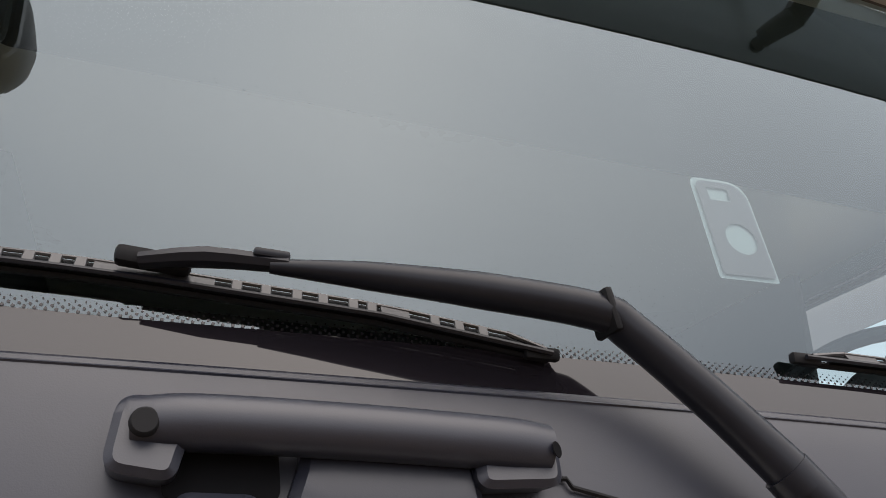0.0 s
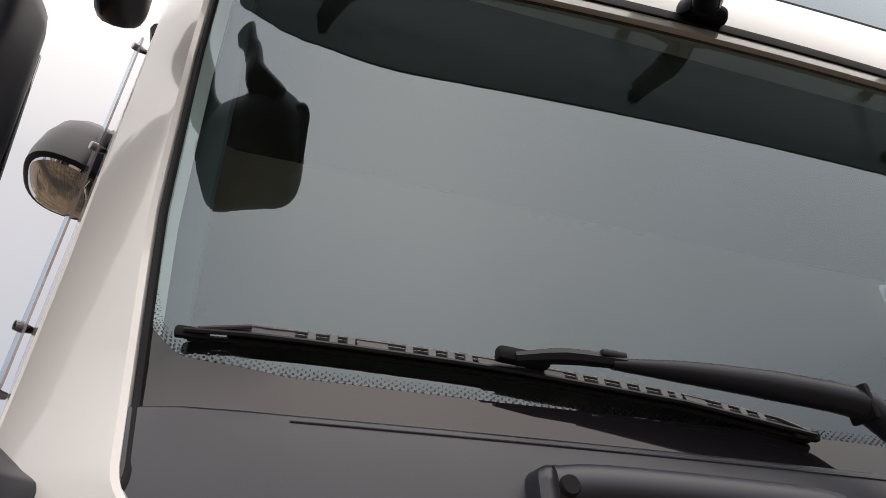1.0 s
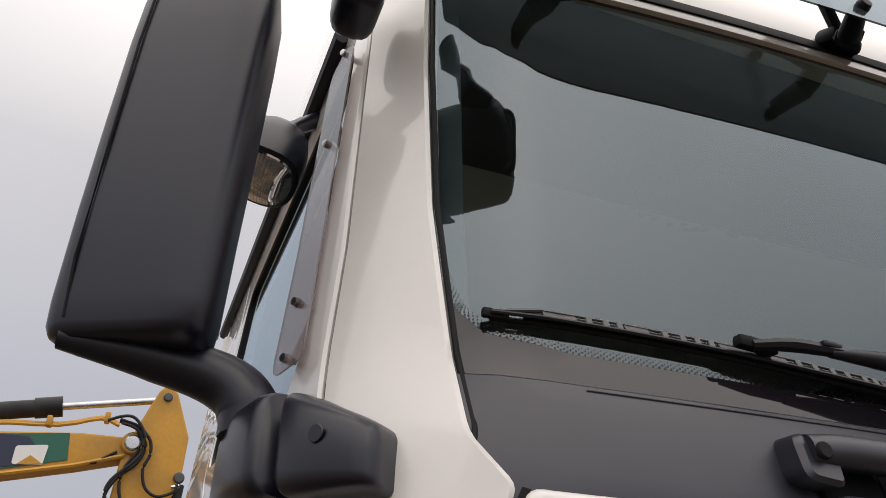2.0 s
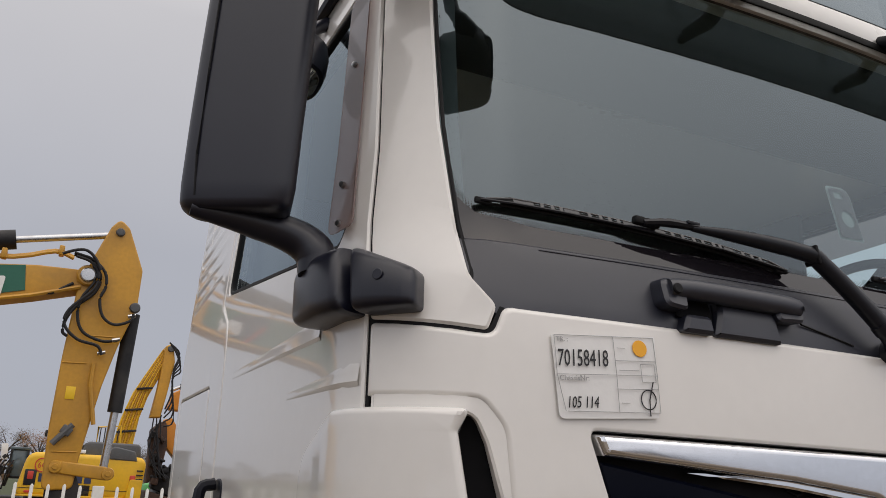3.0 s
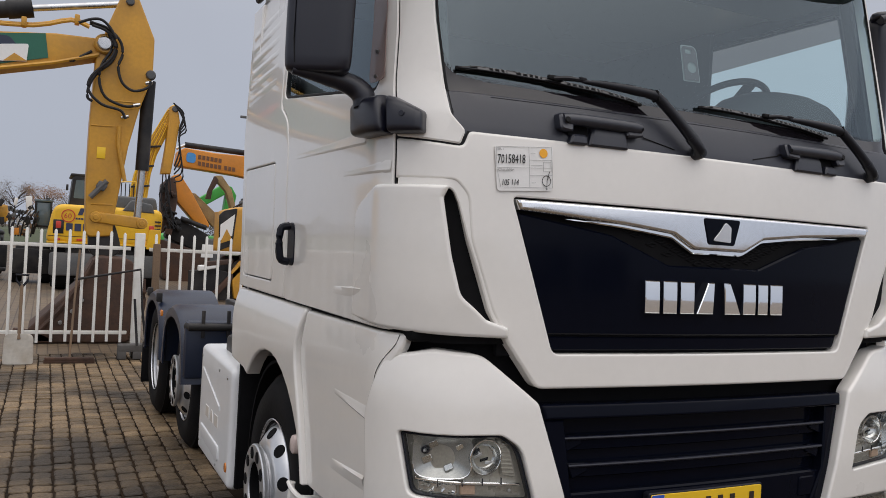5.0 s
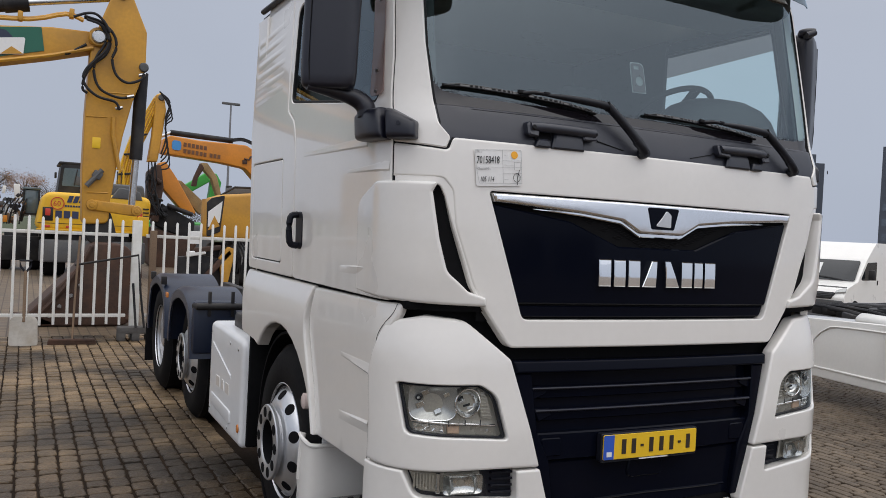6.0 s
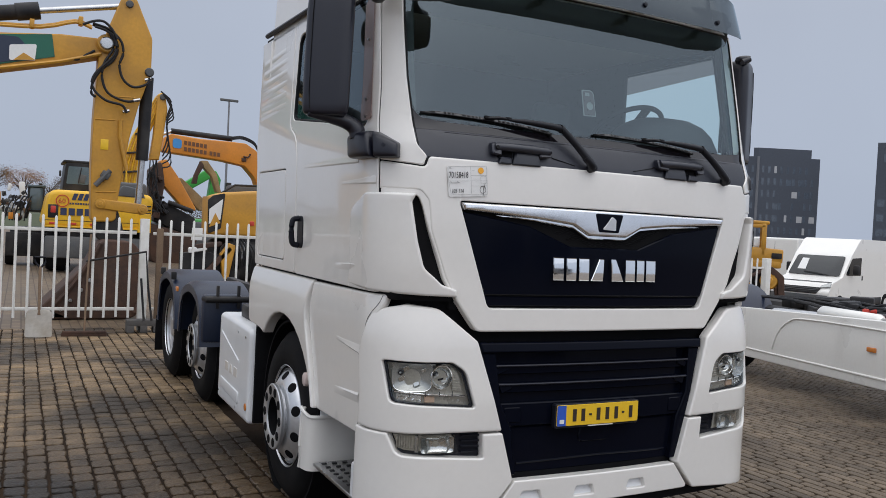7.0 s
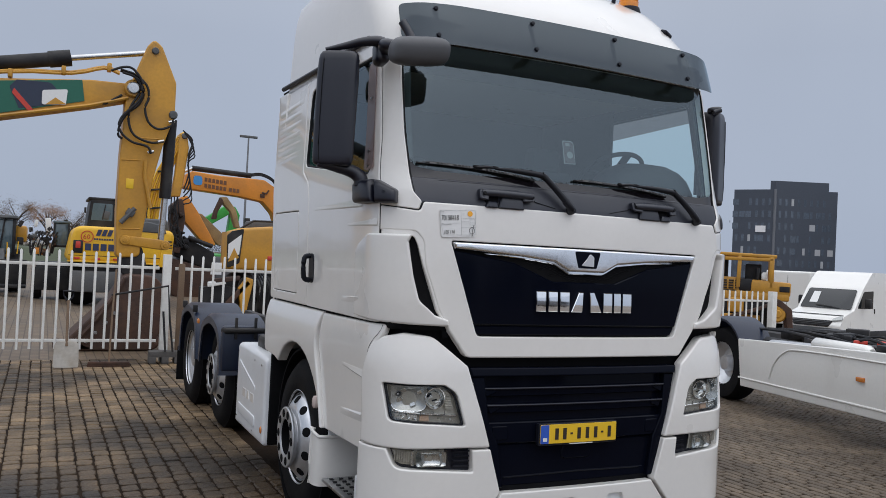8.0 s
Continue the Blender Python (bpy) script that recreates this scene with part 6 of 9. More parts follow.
for seg in ((0.0, 0.98, 0.98, 0.98), (0.0, 0.50, 0.98, 0.50), (0.08, 0.06, 0.98, 0.04), (0.0, 0.98, 0.0, 0.50), (0.0, 0.50, 0.06, 0.06), (0.57, 0.98, 0.57, 0.05), (0.98, 0.98, 0.98, 0.04), (0.57, 0.68, 0.98, 0.68), (0.57, 0.33, 0.98, 0.33),
            (0.82, 0.64, 0.96, 0.64), (0.82, 0.42, 0.96, 0.42), (0.82, 0.64, 0.82, 0.42), (0.96, 0.64, 0.96, 0.42), (0.60, 0.84, 0.68, 0.84), (0.60, 0.56, 0.80, 0.56), (0.60, 0.16, 0.68, 0.16)):
    ruled(*seg)


def note_frame(a, b):
    p, q, r = on_note(a, b, 0.0085), on_note(a + 0.3, b, 0.0085), on_note(a, b + 0.3, 0.0085)
    u = (q - p).normalized()
    n = u.cross(r - p).normalized()
    v = n.cross(u)
    return Matrix(((u.x, v.x, n.x, p.x), (u.y, v.y, n.y, p.y), (u.z, v.z, n.z, p.z), (0, 0, 0, 1)))


lettering("TR. :", 0.012, note_frame(0.015, 0.90), PRINT, note)
lettering("ChassisNr:", 0.013, note_frame(0.02, 0.425), PRINT, note)
lettering("70158418", 0.031, note_frame(0.01, 0.60) @ Matrix.Diagonal((0.80, 1.35, 1, 1)), INK, note, slant=0.12)
lettering("105 114", 0.022, note_frame(0.07, 0.10) @ Matrix.Diagonal((0.85, 1.25, 1, 1)), INK, note, slant=0.2)
part("orange_dot", lathe([(0, 0.0006), (0.0145, 0.0005), (0.015, 0.0)], note_frame(0.83, 0.84), 24), ORANGE_DOT, note, "orange round sticker")
part("ink_sign", joined(tube([on_note(0.87 + 0.075 * math.cos(w), 0.20 + 0.12 * math.sin(w)) for w in np.linspace(0, 6.9, 24)], 0.0011, 5), tube([on_note(0.93, 0.42), on_note(0.88, 0.2), on_note(0.875, 0.0)], 0.0011, 5)), INK, note)


# ---- ground ----
def fall(x):
    """The yard falls gently away on the far side of the trucks."""
    return -0.012 - 0.034 * min(max(x - 7.0, 0.0), 17.0)


def ground_sheet():
    bm = bmesh.new()
    xs, ys = (-900, -40, 0, 7, 12, 18, 24, 40, 120, 900), (-900, -40, 0, 40, 120, 900)
    grid_v = [[bm.verts.new((x, y, fall(x))) for y in ys] for x in xs]
    for a, b in zip(grid_v, grid_v[1:]):
        for k in range(len(ys) - 1):
            bm.faces.new((a[k], b[k], b[k + 1], a[k + 1]))
    return bm


def yard_material():
    """Pavers further off: rows of bricks with joints."""
    m = material("yard_pavers", (0.165, 0.118, 0.074), 0.6, vary=0.25, scale=3, dirt=(0.10, 0.085, 0.07), dirt_amount=0.6, dirt_scale=0.35)
    n, l = m.node_tree.nodes, m.node_tree.links
    b = n["Principled BSDF"]
    old = b.inputs["Base Color"].links[0].from_socket
    co, mp, br, mx = n.new("ShaderNodeTexCoord"), n.new("ShaderNodeMapping"), n.new("ShaderNodeTexBrick"), n.new("ShaderNodeMix")
    mp.inputs["Rotation"].default_value[2] = radians(90)
    br.inputs["Scale"].default_value, br.inputs["Brick Width"].default_value, br.inputs["Row Height"].default_value, br.inputs["Mortar Size"].default_value = 1.0, 0.175, 0.131, 0.009
    br.inputs["Color1"].default_value, br.inputs["Color2"].default_value, br.inputs["Mortar"].default_value = (1.1, 1.1, 1.1, 1), (0.8, 0.8, 0.8, 1), (0.35, 0.32, 0.3, 1)
    mx.data_type, mx.blend_type = "RGBA", "MULTIPLY"
    mx.inputs[0].default_value = 1.0
    l.new(co.outputs["Object"], mp.inputs["Vector"])
    l.new(mp.outputs["Vector"], br.inputs["Vector"])
    l.new(old, mx.inputs[6])
    l.new(br.outputs["Color"], mx.inputs[7])
    l.new(mx.outputs[2], b.inputs["Base Color"])
    return m


tagged(part("ground", ground_sheet(), yard_material(), smooth=False), "wide brown paved yard ground", "ground", kind="structure")


# ---- fence along the yard ----
def fence(x0, x1, y, top, group):
    f = thing("fence", ((x0 + x1) / 2, y, 0), "white painted steel bar fence along the paved yard", "fence", group)
    rail = part("rail", rbox((x1 - x0, 0.035, 0.045), Matrix.Translation(((x0 + x1) / 2, y, top - 0.21)), 0.005), FENCE_WHITE, f)
    again(rail, Matrix.Translation((0, 0, -1.10)), f)
    first = part("bar", tube([(x0 + 0.08, y - 0.022, top - 1.43), (x0 + 0.08, y - 0.022, top - 0.02), (x0 + 0.08, y - 0.022, top)], [0.018, 0.018, 0.006], 8), FENCE_WHITE, f)
    k = 1
    while x0 + 0.08 + k * 0.163 < x1 - 0.05:
        again(first, Matrix.Translation((k * 0.163, 0, random.uniform(-0.008, 0.008))), f)
        k += 1
    return f


fence(-9.0, -1.18, 9.2, 1.63, "yard fence")
fence(-0.95, 9.55, 9.2, 1.63, "yard fence")
fence(9.0, 11.4, 9.0, 1.42, "yard fence")
post = thing("fence_post", (-1.07, 9.2, 0), "white square steel fence post in a concrete block", "fence post")
part("upright", rbox((0.12, 0.12, 1.62), Matrix.Translation((-1.07, 9.2, 0.82)), 0.01), FENCE_WHITE, post)
part("foot", joined(rbox((0.46, 0.20, 0.09), Matrix.Translation((-1.06, 9.05, 0.14)), 0.012), *[rbox((0.10, 0.20, 0.11), Matrix.Translation((-1.06 + dx, 9.05, 0.055)), 0.01) for dx in (-0.18, 0.0, 0.18)]), CONCRETE, post, "grey concrete block foot")
wood = thing("timber_post", (-0.86, 9.15, 0), "weathered timber post by the white fence", "post")
part("timber", rbox((0.09, 0.07, 1.5), Matrix.Translation((-0.86, 9.15, 0.75)), 0.012), WOOD_OLD, wood)

# tools leaning at the fence
shovel = thing("shovel", (-2.42, 8.62, 0), "worn aluminium shovel with a D-handle leaning at a fence", "shovel")
part("blade", sheet([[(-0.165, 0.0, 0.03), (0.165, 0.0, 0.03), (0.155, 0.36, 0.08), (-0.155, 0.36, 0.08)]], lambda a, b, off: Vector((-2.42 + a, 8.62 + 0.12 * b + 1.2 * a * a - off, 0.005 + b)), 0, 0.006, 0.002, 0.05, 0.08), SHOVEL_METAL, shovel, "scuffed aluminium blade")
part("shaft", tube([(-2.42, 8.655, 0.30), (-2.42, 8.78, 0.62), (-2.42, 8.90, 0.92)], 0.019, 8), WOOD_OLD, shovel)
part("grip", tube([(-2.42, 8.90, 0.90), (-2.48, 8.92, 0.98), (-2.49, 8.93, 1.05), (-2.35, 8.93, 1.05), (-2.36, 8.92, 0.98), (-2.42, 8.90, 0.90)], 0.014, 8), BLACK_PLASTIC, shovel)
squeegee = thing("floor_squeegee", (-1.86, 8.7, 0), "wide floor squeegee with a long wooden handle", "squeegee")
part("head", joined(rbox((0.55, 0.05, 0.04), Matrix.Translation((-1.86, 8.70, 0.055)), 0.008), rbox((0.57, 0.02, 0.05), Matrix.Translation((-1.86, 8.69, 0.026)), 0.004)), RUST, squeegee)
part("shaft", tube([(-1.86, 8.70, 0.07), (-1.83, 8.93, 0.75), (-1.79, 9.14, 1.38)], 0.014, 8), WOOD_OLD, squeegee)
rake = thing("steel_bar", (-1.4, 9.1, 0), "dark steel bar lying across a fence", "steel bar")
part("rod", tube([(-1.84, 9.12, 1.00), (-1.06, 9.02, 1.16), (-1.02, 8.98, 0.65), (-0.96, 8.95, 0.18)], 0.016, 8), MACHINE_BLACK, rake)
part("rod", tube([(-1.12, 8.98, 0.78), (-1.07, 8.92, 0.18)], 0.016, 8), MACHINE_BLACK, rake)


# ---- machines behind the fence ----
def plate_part(name, pts, y, thick, mat, parent, label="", bevel=0.02):
    """A thick upright plate in the plane y, outline in (x, z), standing back by thick."""
    return part(name, slab([pts], (0, y, 0), (1, 0, 0), (0, 0, 1), thick, bevel), mat, parent, label)


exc = thing("excavator_arm_machine", (-4.0, 11.4, 0), "yellow crawler excavator boom with green side panel, behind a fence", "excavator")
Y = 11.15
stick = plate_part("stick", [(-1.33, 5.20, 0.1), (-1.22, 5.34, 0.08), (-1.08, 5.22, 0.1), (-0.82, 4.62, 0.15), (-0.82, 4.05, 0.1), (-1.00, 3.47), (-1.12, 2.93), (-1.26, 1.92), (-1.28, 1.55, 0.1), (-1.66, 1.52, 0.1), (-1.69, 2.36), (-1.68, 3.28), (-1.64, 4.24), (-1.50, 4.72)], Y, 0.42, YELLOW, exc, "yellow excavator stick", 0.03)
boom = plate_part("boom", [(-1.40, 4.52, 0.1), (-1.42, 4.28, 0.1), (-2.19, 4.05, 0.2), (-3.6, 3.68), (-6.6, 2.75), (-6.6, 3.7), (-3.6, 4.33), (-2.19, 4.50, 0.2)], Y + 0.02, 0.44, YELLOW, exc, "yellow excavator boom", 0.03)
plate_part("boom_panel", [(-6.0, 3.62), (-6.0, 3.05), (-3.55, 3.76), (-2.28, 4.12), (-2.33, 4.47), (-3.55, 4.29)], Y + 0.004, 0.02, GREEN_PANEL, boom, "green side panel", 0.002)
plate_part("boom_patch", [(-3.40, 4.22, 0.05), (-3.25, 3.88), (-2.75, 4.0), (-2.60, 4.15, 0.1), (-2.80, 4.36, 0.1), (-3.30, 4.34)], Y - 0.004, 0.01, NAVY_PANEL, boom, "", 0.001)
plate_part("red_stripe", [(-3.36, 4.12), (-3.10, 3.84), (-3.02, 3.86), (-3.33, 4.20)], Y - 0.012, 0.01, RED_PAINT, boom, "", 0.001)
plate_part("brand_mark", [(-2.92, 4.22, 0.04), (-2.92, 3.98, 0.04), (-2.56, 4.02), (-2.54, 4.28, 0.03)], Y - 0.014, 0.01, WHITE_MARK, boom, "plain white marking", 0.001)
plate_part("brand_triangle", [(-2.86, 3.99), (-2.56, 4.03), (-2.72, 4.12)], Y - 0.022, 0.008, YELLOW, boom, "", 0.0)
part("boom_flange", tube([(-6.5, Y - 0.01, 2.80), (-3.6, Y - 0.01, 3.70), (-2.19, Y - 0.01, 4.06), (-1.60, Y - 0.01, 4.26)], 0.03, 6), YELLOW, boom)
part("boom_lug", lathe([(0, 0.06), (0.13, 0.055), (0.15, 0.03), (0.15, -0.1)], Matrix.Translation((-1.53, Y - 0.02, 4.43)) @ pose(0, 0, 0, 90), 24), YELLOW, boom)
for x, z in ((-2.62, 4.60), (-1.92, 4.75), (-3.4, 4.44)):
    part("pipe_clamp", rbox((0.07, 0.16, 0.14), Matrix.Translation((x, Y + 0.08, z)), 0.015), YELLOW, boom)
part("lug_weld", tube([(-1.70, Y - 0.012, 4.30), (-1.95, Y - 0.012, 4.12), (-2.10, Y - 0.012, 4.10)], 0.022, 6), MACHINE_BLACK, boom)
for x, z in ((-1.60, 2.02), (-1.66, 3.2), (-1.36, 3.6)):
    part("stick_weld", tube([(x, Y - 0.004, z), (x + 0.30, Y - 0.004, z + 0.012)], 0.010, 5), YELLOW, stick)
for dz, dy in ((0.06, 0.05), (0.10, 0.12)):
    part("boom_pipe", tube([(-5.5, Y + dy, 3.86 + dz), (-3.5, Y + dy, 4.38 + dz), (-2.5, Y + dy, 4.50 + dz), (-2.0, Y + dy, 4.66 + dz), (-1.75, Y + dy, 4.60 + dz)], 0.025, 8, 3), YELLOW, boom)
cyl = part("boom_cylinder", tube([(-6.2, Y + 0.2, 4.0), (-2.56, Y + 0.2, 4.84)], 0.12, 16), MACHINE_BLACK, exc, "black hydraulic cylinder")
part("cylinder_rod", tube([(-2.56, Y + 0.2, 4.84), (-1.22, Y + 0.2, 5.14)], 0.05, 12), STEEL, cyl, "bright steel rod")
part("cylinder_head", tube([(-2.85, Y + 0.2, 4.775), (-2.52, Y + 0.2, 4.85)], 0.14, 16), MACHINE_BLACK, cyl)
cyl2 = part("bucket_cylinder", tube([(-0.85, Y + 0.2, 4.0), (-0.89, Y + 0.2, 2.60)], 0.10, 16), MACHINE_BLACK, exc, "black bucket cylinder")
part("cylinder_rod", tube([(-0.89, Y + 0.2, 2.60), (-0.93, Y + 0.2, 1.70)], 0.055, 12), STEEL, cyl2, "bright steel rod")
for x, z, r in ((-1.20, 5.13, 0.05), (-1.53, 4.43, 0.085), (-0.85, 4.06, 0.06)):
    part("pin", lathe([(0, 0.04), (r, 0.035), (r * 1.2, 0.02), (r * 1.3, -0.03)], Matrix.Translation((x, Y - 0.01 - 0.07 * (r > 0.08), z)) @ pose(0, 0, 0, 90), 18), STEEL if r > 0.08 else MACHINE_GREY, stick)
for k, pts in enumerate((((-1.75, 4.70), (-1.53, 4.64), (-1.44, 4.57), (-1.36, 4.40), (-1.42, 4.18), (-1.61, 3.98), (-1.71, 3.79), (-1.73, 3.61), (-1.66, 3.55)),
                         ((-1.75, 4.72), (-1.57, 4.67), (-1.47, 4.56), (-1.43, 4.36), (-1.56, 4.10), (-1.58, 3.86), (-1.48, 3.63), (-1.22, 3.53), (-1.02, 3.56)),
                         ((-1.70, 4.70), (-1.50, 4.65), (-1.32, 4.49), (-1.28, 4.29), (-1.33, 4.10), (-1.26, 3.87), (-1.09, 3.77), (-0.89, 3.85), (-0.86, 3.95)),
                         ((-1.72, 4.66), (-1.53, 4.61), (-1.41, 4.48), (-1.42, 4.24), (-1.69, 3.91), (-1.72, 3.69), (-1.53, 3.51), (-1.27, 3.45), (-1.19, 3.33)),
                         ((-1.90, 4.66), (-1.73, 4.74), (-1.59, 4.75), (-1.47, 4.65), (-1.38, 4.50)))):
    part("hose", tube([(x, Y - 0.05 - 0.03 * k, z) for x, z in pts], 0.021, 8, 5), HOSE, exc, "black hydraulic hose")
for x, z in ((-1.04, 3.56), (-1.20, 3.36), (-0.88, 3.92)):
    part("hose_fitting", tube([(x - 0.05, Y - 0.09, z - 0.01), (x + 0.05, Y - 0.09, z + 0.02)], 0.028, 8), STEEL, exc)
part("stick_pipe", tube([(-1.27, Y - 0.04, 3.22), (-1.27, Y - 0.04, 2.95), (-1.15, Y - 0.04, 2.4)], 0.03, 8), YELLOW, stick)
part("stick_valve", joined(rbox((0.14, 0.08, 0.12), Matrix.Translation((-1.47, Y - 0.05, 2.30)) @ pose(0, 0, 0, 0, 30, 0), 0.02), tube([(-1.62, Y - 0.06, 2.12), (-1.40, Y - 0.06, 2.38)], 0.04, 8)), MACHINE_GREY, stick)
part("warning_mark", rbox((0.12, 0.01, 0.17), Matrix.Translation((-1.50, Y - 0.005, 2.80)), 0.002), PLATE_YELLOW, stick)
link = plate_part("bucket_link", [(-1.61, 1.83, 0.07), (-1.53, 1.91, 0.07), (-0.90, 1.86, 0.05), (-0.79, 1.78, 0.08), (-0.87, 1.68, 0.06), (-1.53, 1.75, 0.07)], Y - 0.03, 0.08, YELLOW, exc, "yellow bucket link")
for x, z in ((-1.53, 1.83), (-0.87, 1.77)):
    part("link_boss", lathe([(0, 0.035), (0.035, 0.033), (0.040, 0.020), (0.075, 0.016), (0.085, -0.01)], Matrix.Translation((x, Y - 0.035, z)) @ pose(0, 0, 0, 90), 18), YELLOW, link)
plate_part("bucket_linkage", [(-1.62, 1.75, 0.1), (-1.25, 1.75, 0.1), (-1.10, 1.25, 0.2), (-1.60, 1.2, 0.2)], Y + 0.05, 0.30, MACHINE_BLACK, exc)
bucket = part("bucket", slab([[(-2.30, 0.0, 0.02), (-0.95, 0.0, 0.25), (-0.80, 0.55, 0.3), (-0.86, 0.98, 0.2), (-1.05, 1.24, 0.2), (-1.52, 1.26, 0.15), (-1.74, 0.85, 0.25), (-2.36, 0.20, 0.03)]], (0, 10.6, 0), (1, 0, 0), (0, 0, 1), 1.0, 0.03), RUST, exc, "rusty digging bucket")
for pts in (((-2.28, 0.10), (-1.95, 0.50), (-1.68, 0.92), (-1.54, 1.20)), ((-0.86, 0.95), (-0.85, 0.55), (-1.00, 0.10))):
    part("bucket_edge", tube([(x, 10.585, z) for x, z in pts], 0.035, 6, 4), RUST, bucket)
for x, z in ((-2.18, 0.16), (-2.05, 0.30), (-1.90, 0.46), (-1.78, 0.62)):
    part("edge_bolt", lathe([(0, 0.03), (0.03, 0.028), (0.035, 0.0)], Matrix.Translation((x + 0.10, 10.58, z)) @ pose(0, 0, 0, 90), 8), STEEL, bucket)
for k in range(4):
    part("bucket_tooth", rbox((0.30, 0.10, 0.07), Matrix.Translation((-2.42, 10.68 + k * 0.28, 0.06)) @ pose(0, 0, 0, 0, 8, 0), 0.02), RUST, bucket)
part("crawler_body", rbox((3.4, 2.6, 1.6), Matrix.Translation((-7.4, 11.9, 1.9)), 0.15), YELLOW, exc, "yellow upper body")
for dy in (-0.9, 1.2):
    part("crawler_track", rbox((4.0, 0.6, 0.9), Matrix.Translation((-7.4, 11.9 + dy, 0.45)), 0.3, 4), MACHINE_BLACK, exc, "black crawler track")


def tyre_at(name, parent, x, y, z, r, w, rim_mat):
    m = Matrix.Translation((x, y, z)) @ pose(0, 0, 0, 90)
    t = part(name, lathe([(r * 0.55, -w / 2), (r * 0.9, -w / 2), (r, -w * 0.3), (r, w * 0.3), (r * 0.9, w / 2), (r * 0.55, w / 2)], m, 32), RUBBER, parent)
    part("rim", lathe([(r * 0.56, w * 0.42), (r * 0.5, w * 0.3), (r * 0.2, w * 0.25), (0, w * 0.3)], m, 24), rim_mat, t)
    return t


# wheeled excavator, seen from behind
kom = thing("wheeled_excavator", (-0.9, 18.5, 0), "bright yellow wheeled excavator with dark cab, behind a fence", "excavator")
K = 17.0
plate_part("counterweight", [(-2.30, 1.30, 0.15), (0.05, 1.30, 0.15), (0.10, 2.15, 0.2), (-2.15, 2.15, 0.25)], K, 2.6, KOM_YELLOW, kom, "yellow counterweight with dark markings", 0.10)
plate_part("engine_hood", [(-1.20, 2.12), (0.0, 2.12), (-0.05, 2.42, 0.1), (-1.10, 2.42, 0.1)], K + 0.3, 1.8, MACHINE_GREY, kom, "", 0.05)
cab1 = plate_part("machine_cab", [(-1.85, 2.1), (-1.20, 2.1), (-1.22, 2.84, 0.08), (-1.78, 2.84, 0.08)], K + 1.0, 1.5, MACHINE_BLACK, kom, "dark operator cab", 0.03)
plate_part("cab_window", [(-1.76, 2.32, 0.03), (-1.27, 2.32, 0.03), (-1.28, 2.74, 0.03), (-1.72, 2.74, 0.03)], K + 0.99, 0.02, CAB_GLASS, cab1, "", 0.002)
part("cab_roof", rbox((0.66, 1.5, 0.07), Matrix.Translation((-1.51, K + 1.74, 2.85)), 0.03), MACHINE_BLACK, cab1)
part("window_bar", tube([(-1.50, K + 0.975, 2.34), (-1.44, K + 0.975, 2.72)], 0.014, 6), MACHINE_BLACK, cab1)
part("cab_seat", rbox((0.16, 0.02, 0.20), Matrix.Translation((-1.42, K + 0.978, 2.46)) @ pose(0, 0, 0, 0, 12, 0), 0.03), MACHINE_GREY, cab1)
part("cab_mirror", rbox((0.05, 0.04, 0.14), Matrix.Translation((-1.90, K + 0.9, 2.55)), 0.015), MACHINE_BLACK, cab1)
for k in range(6):
    plate_part("brand_bar", [(-1.90 + k * 0.168, 1.58), (-1.77 + k * 0.168, 1.58), (-1.77 + k * 0.168, 1.74), (-1.90 + k * 0.168, 1.74)], K - 0.012, 0.01, NAVY_MARK, kom, "", 0.0)
for k in range(3):
    plate_part("brand_bar", [(-1.68 + k * 0.12, 1.93), (-1.59 + k * 0.12, 1.93), (-1.54 + k * 0.12, 2.08), (-1.63 + k * 0.12, 2.08)], K - 0.012, 0.01, NAVY_MARK, kom, "", 0.0)
lettering("60", 0.16, pose(-1.955, K - 0.012, 1.845, 90), RED_PAINT, kom, "speed_figure")
part("speed_disc", lathe([(0.12, 0.0), (0.14, 0.004), (0.14, 0.012), (0.12, 0.012)], Matrix.Translation((-1.865, K - 0.01, 1.90)) @ pose(0, 0, 0, 90), 24, True), RED_PAINT, kom)
for k in range(9):
    part("hood_louvre", rbox((0.22, 0.02, 0.018), Matrix.Translation((-1.05, K - 0.008, 1.36 + 0.022 * k)), 0.004), MACHINE_BLACK, kom)
part("lamp_recess", rbox((0.21, 0.03, 0.30), Matrix.Translation((-2.05, K - 0.004, 1.66)), 0.02), MACHINE_BLACK, kom)
plate_part("tail_lip", [(-2.27, 1.30, 0.03), (-0.10, 1.30, 0.03), (-0.10, 1.34), (-2.27, 1.34)], K - 0.03, 0.05, KOM_YELLOW, kom, "", 0.01)
# black strip on the face, for the shade in a groove
plate_part("groove_shade", [(-2.25, 1.452), (-0.20, 1.452), (-0.20, 1.464), (-2.25, 1.464)], K - 0.004, 0.01, MACHINE_BLACK, kom, "", 0.0)
for x in (-2.06, -1.62, -1.22):
    part("rear_reflector", rbox((0.12, 0.02, 0.045), Matrix.Translation((x, K - 0.008, 1.39)), 0.006), RED_PAINT, kom)
part("work_lamp", rbox((0.10, 0.08, 0.07), Matrix.Translation((-1.16, K + 0.1, 2.20)), 0.015), WHITE_MARK, kom)
for k in range(9):
    plate_part("fine_print", [(-1.72 + k * 0.055, 1.83), (-1.68 + k * 0.055, 1.83), (-1.68 + k * 0.055, 1.87), (-1.72 + k * 0.055, 1.87)], K - 0.010, 0.008, NAVY_MARK, kom, "", 0.0)
for x in (-2.05, -0.15):
    part("tail_lamp", rbox((0.11, 0.04, 0.16), Matrix.Translation((x, K - 0.01, 1.70)), 0.02), RED_PAINT, kom, "red tail lamp")
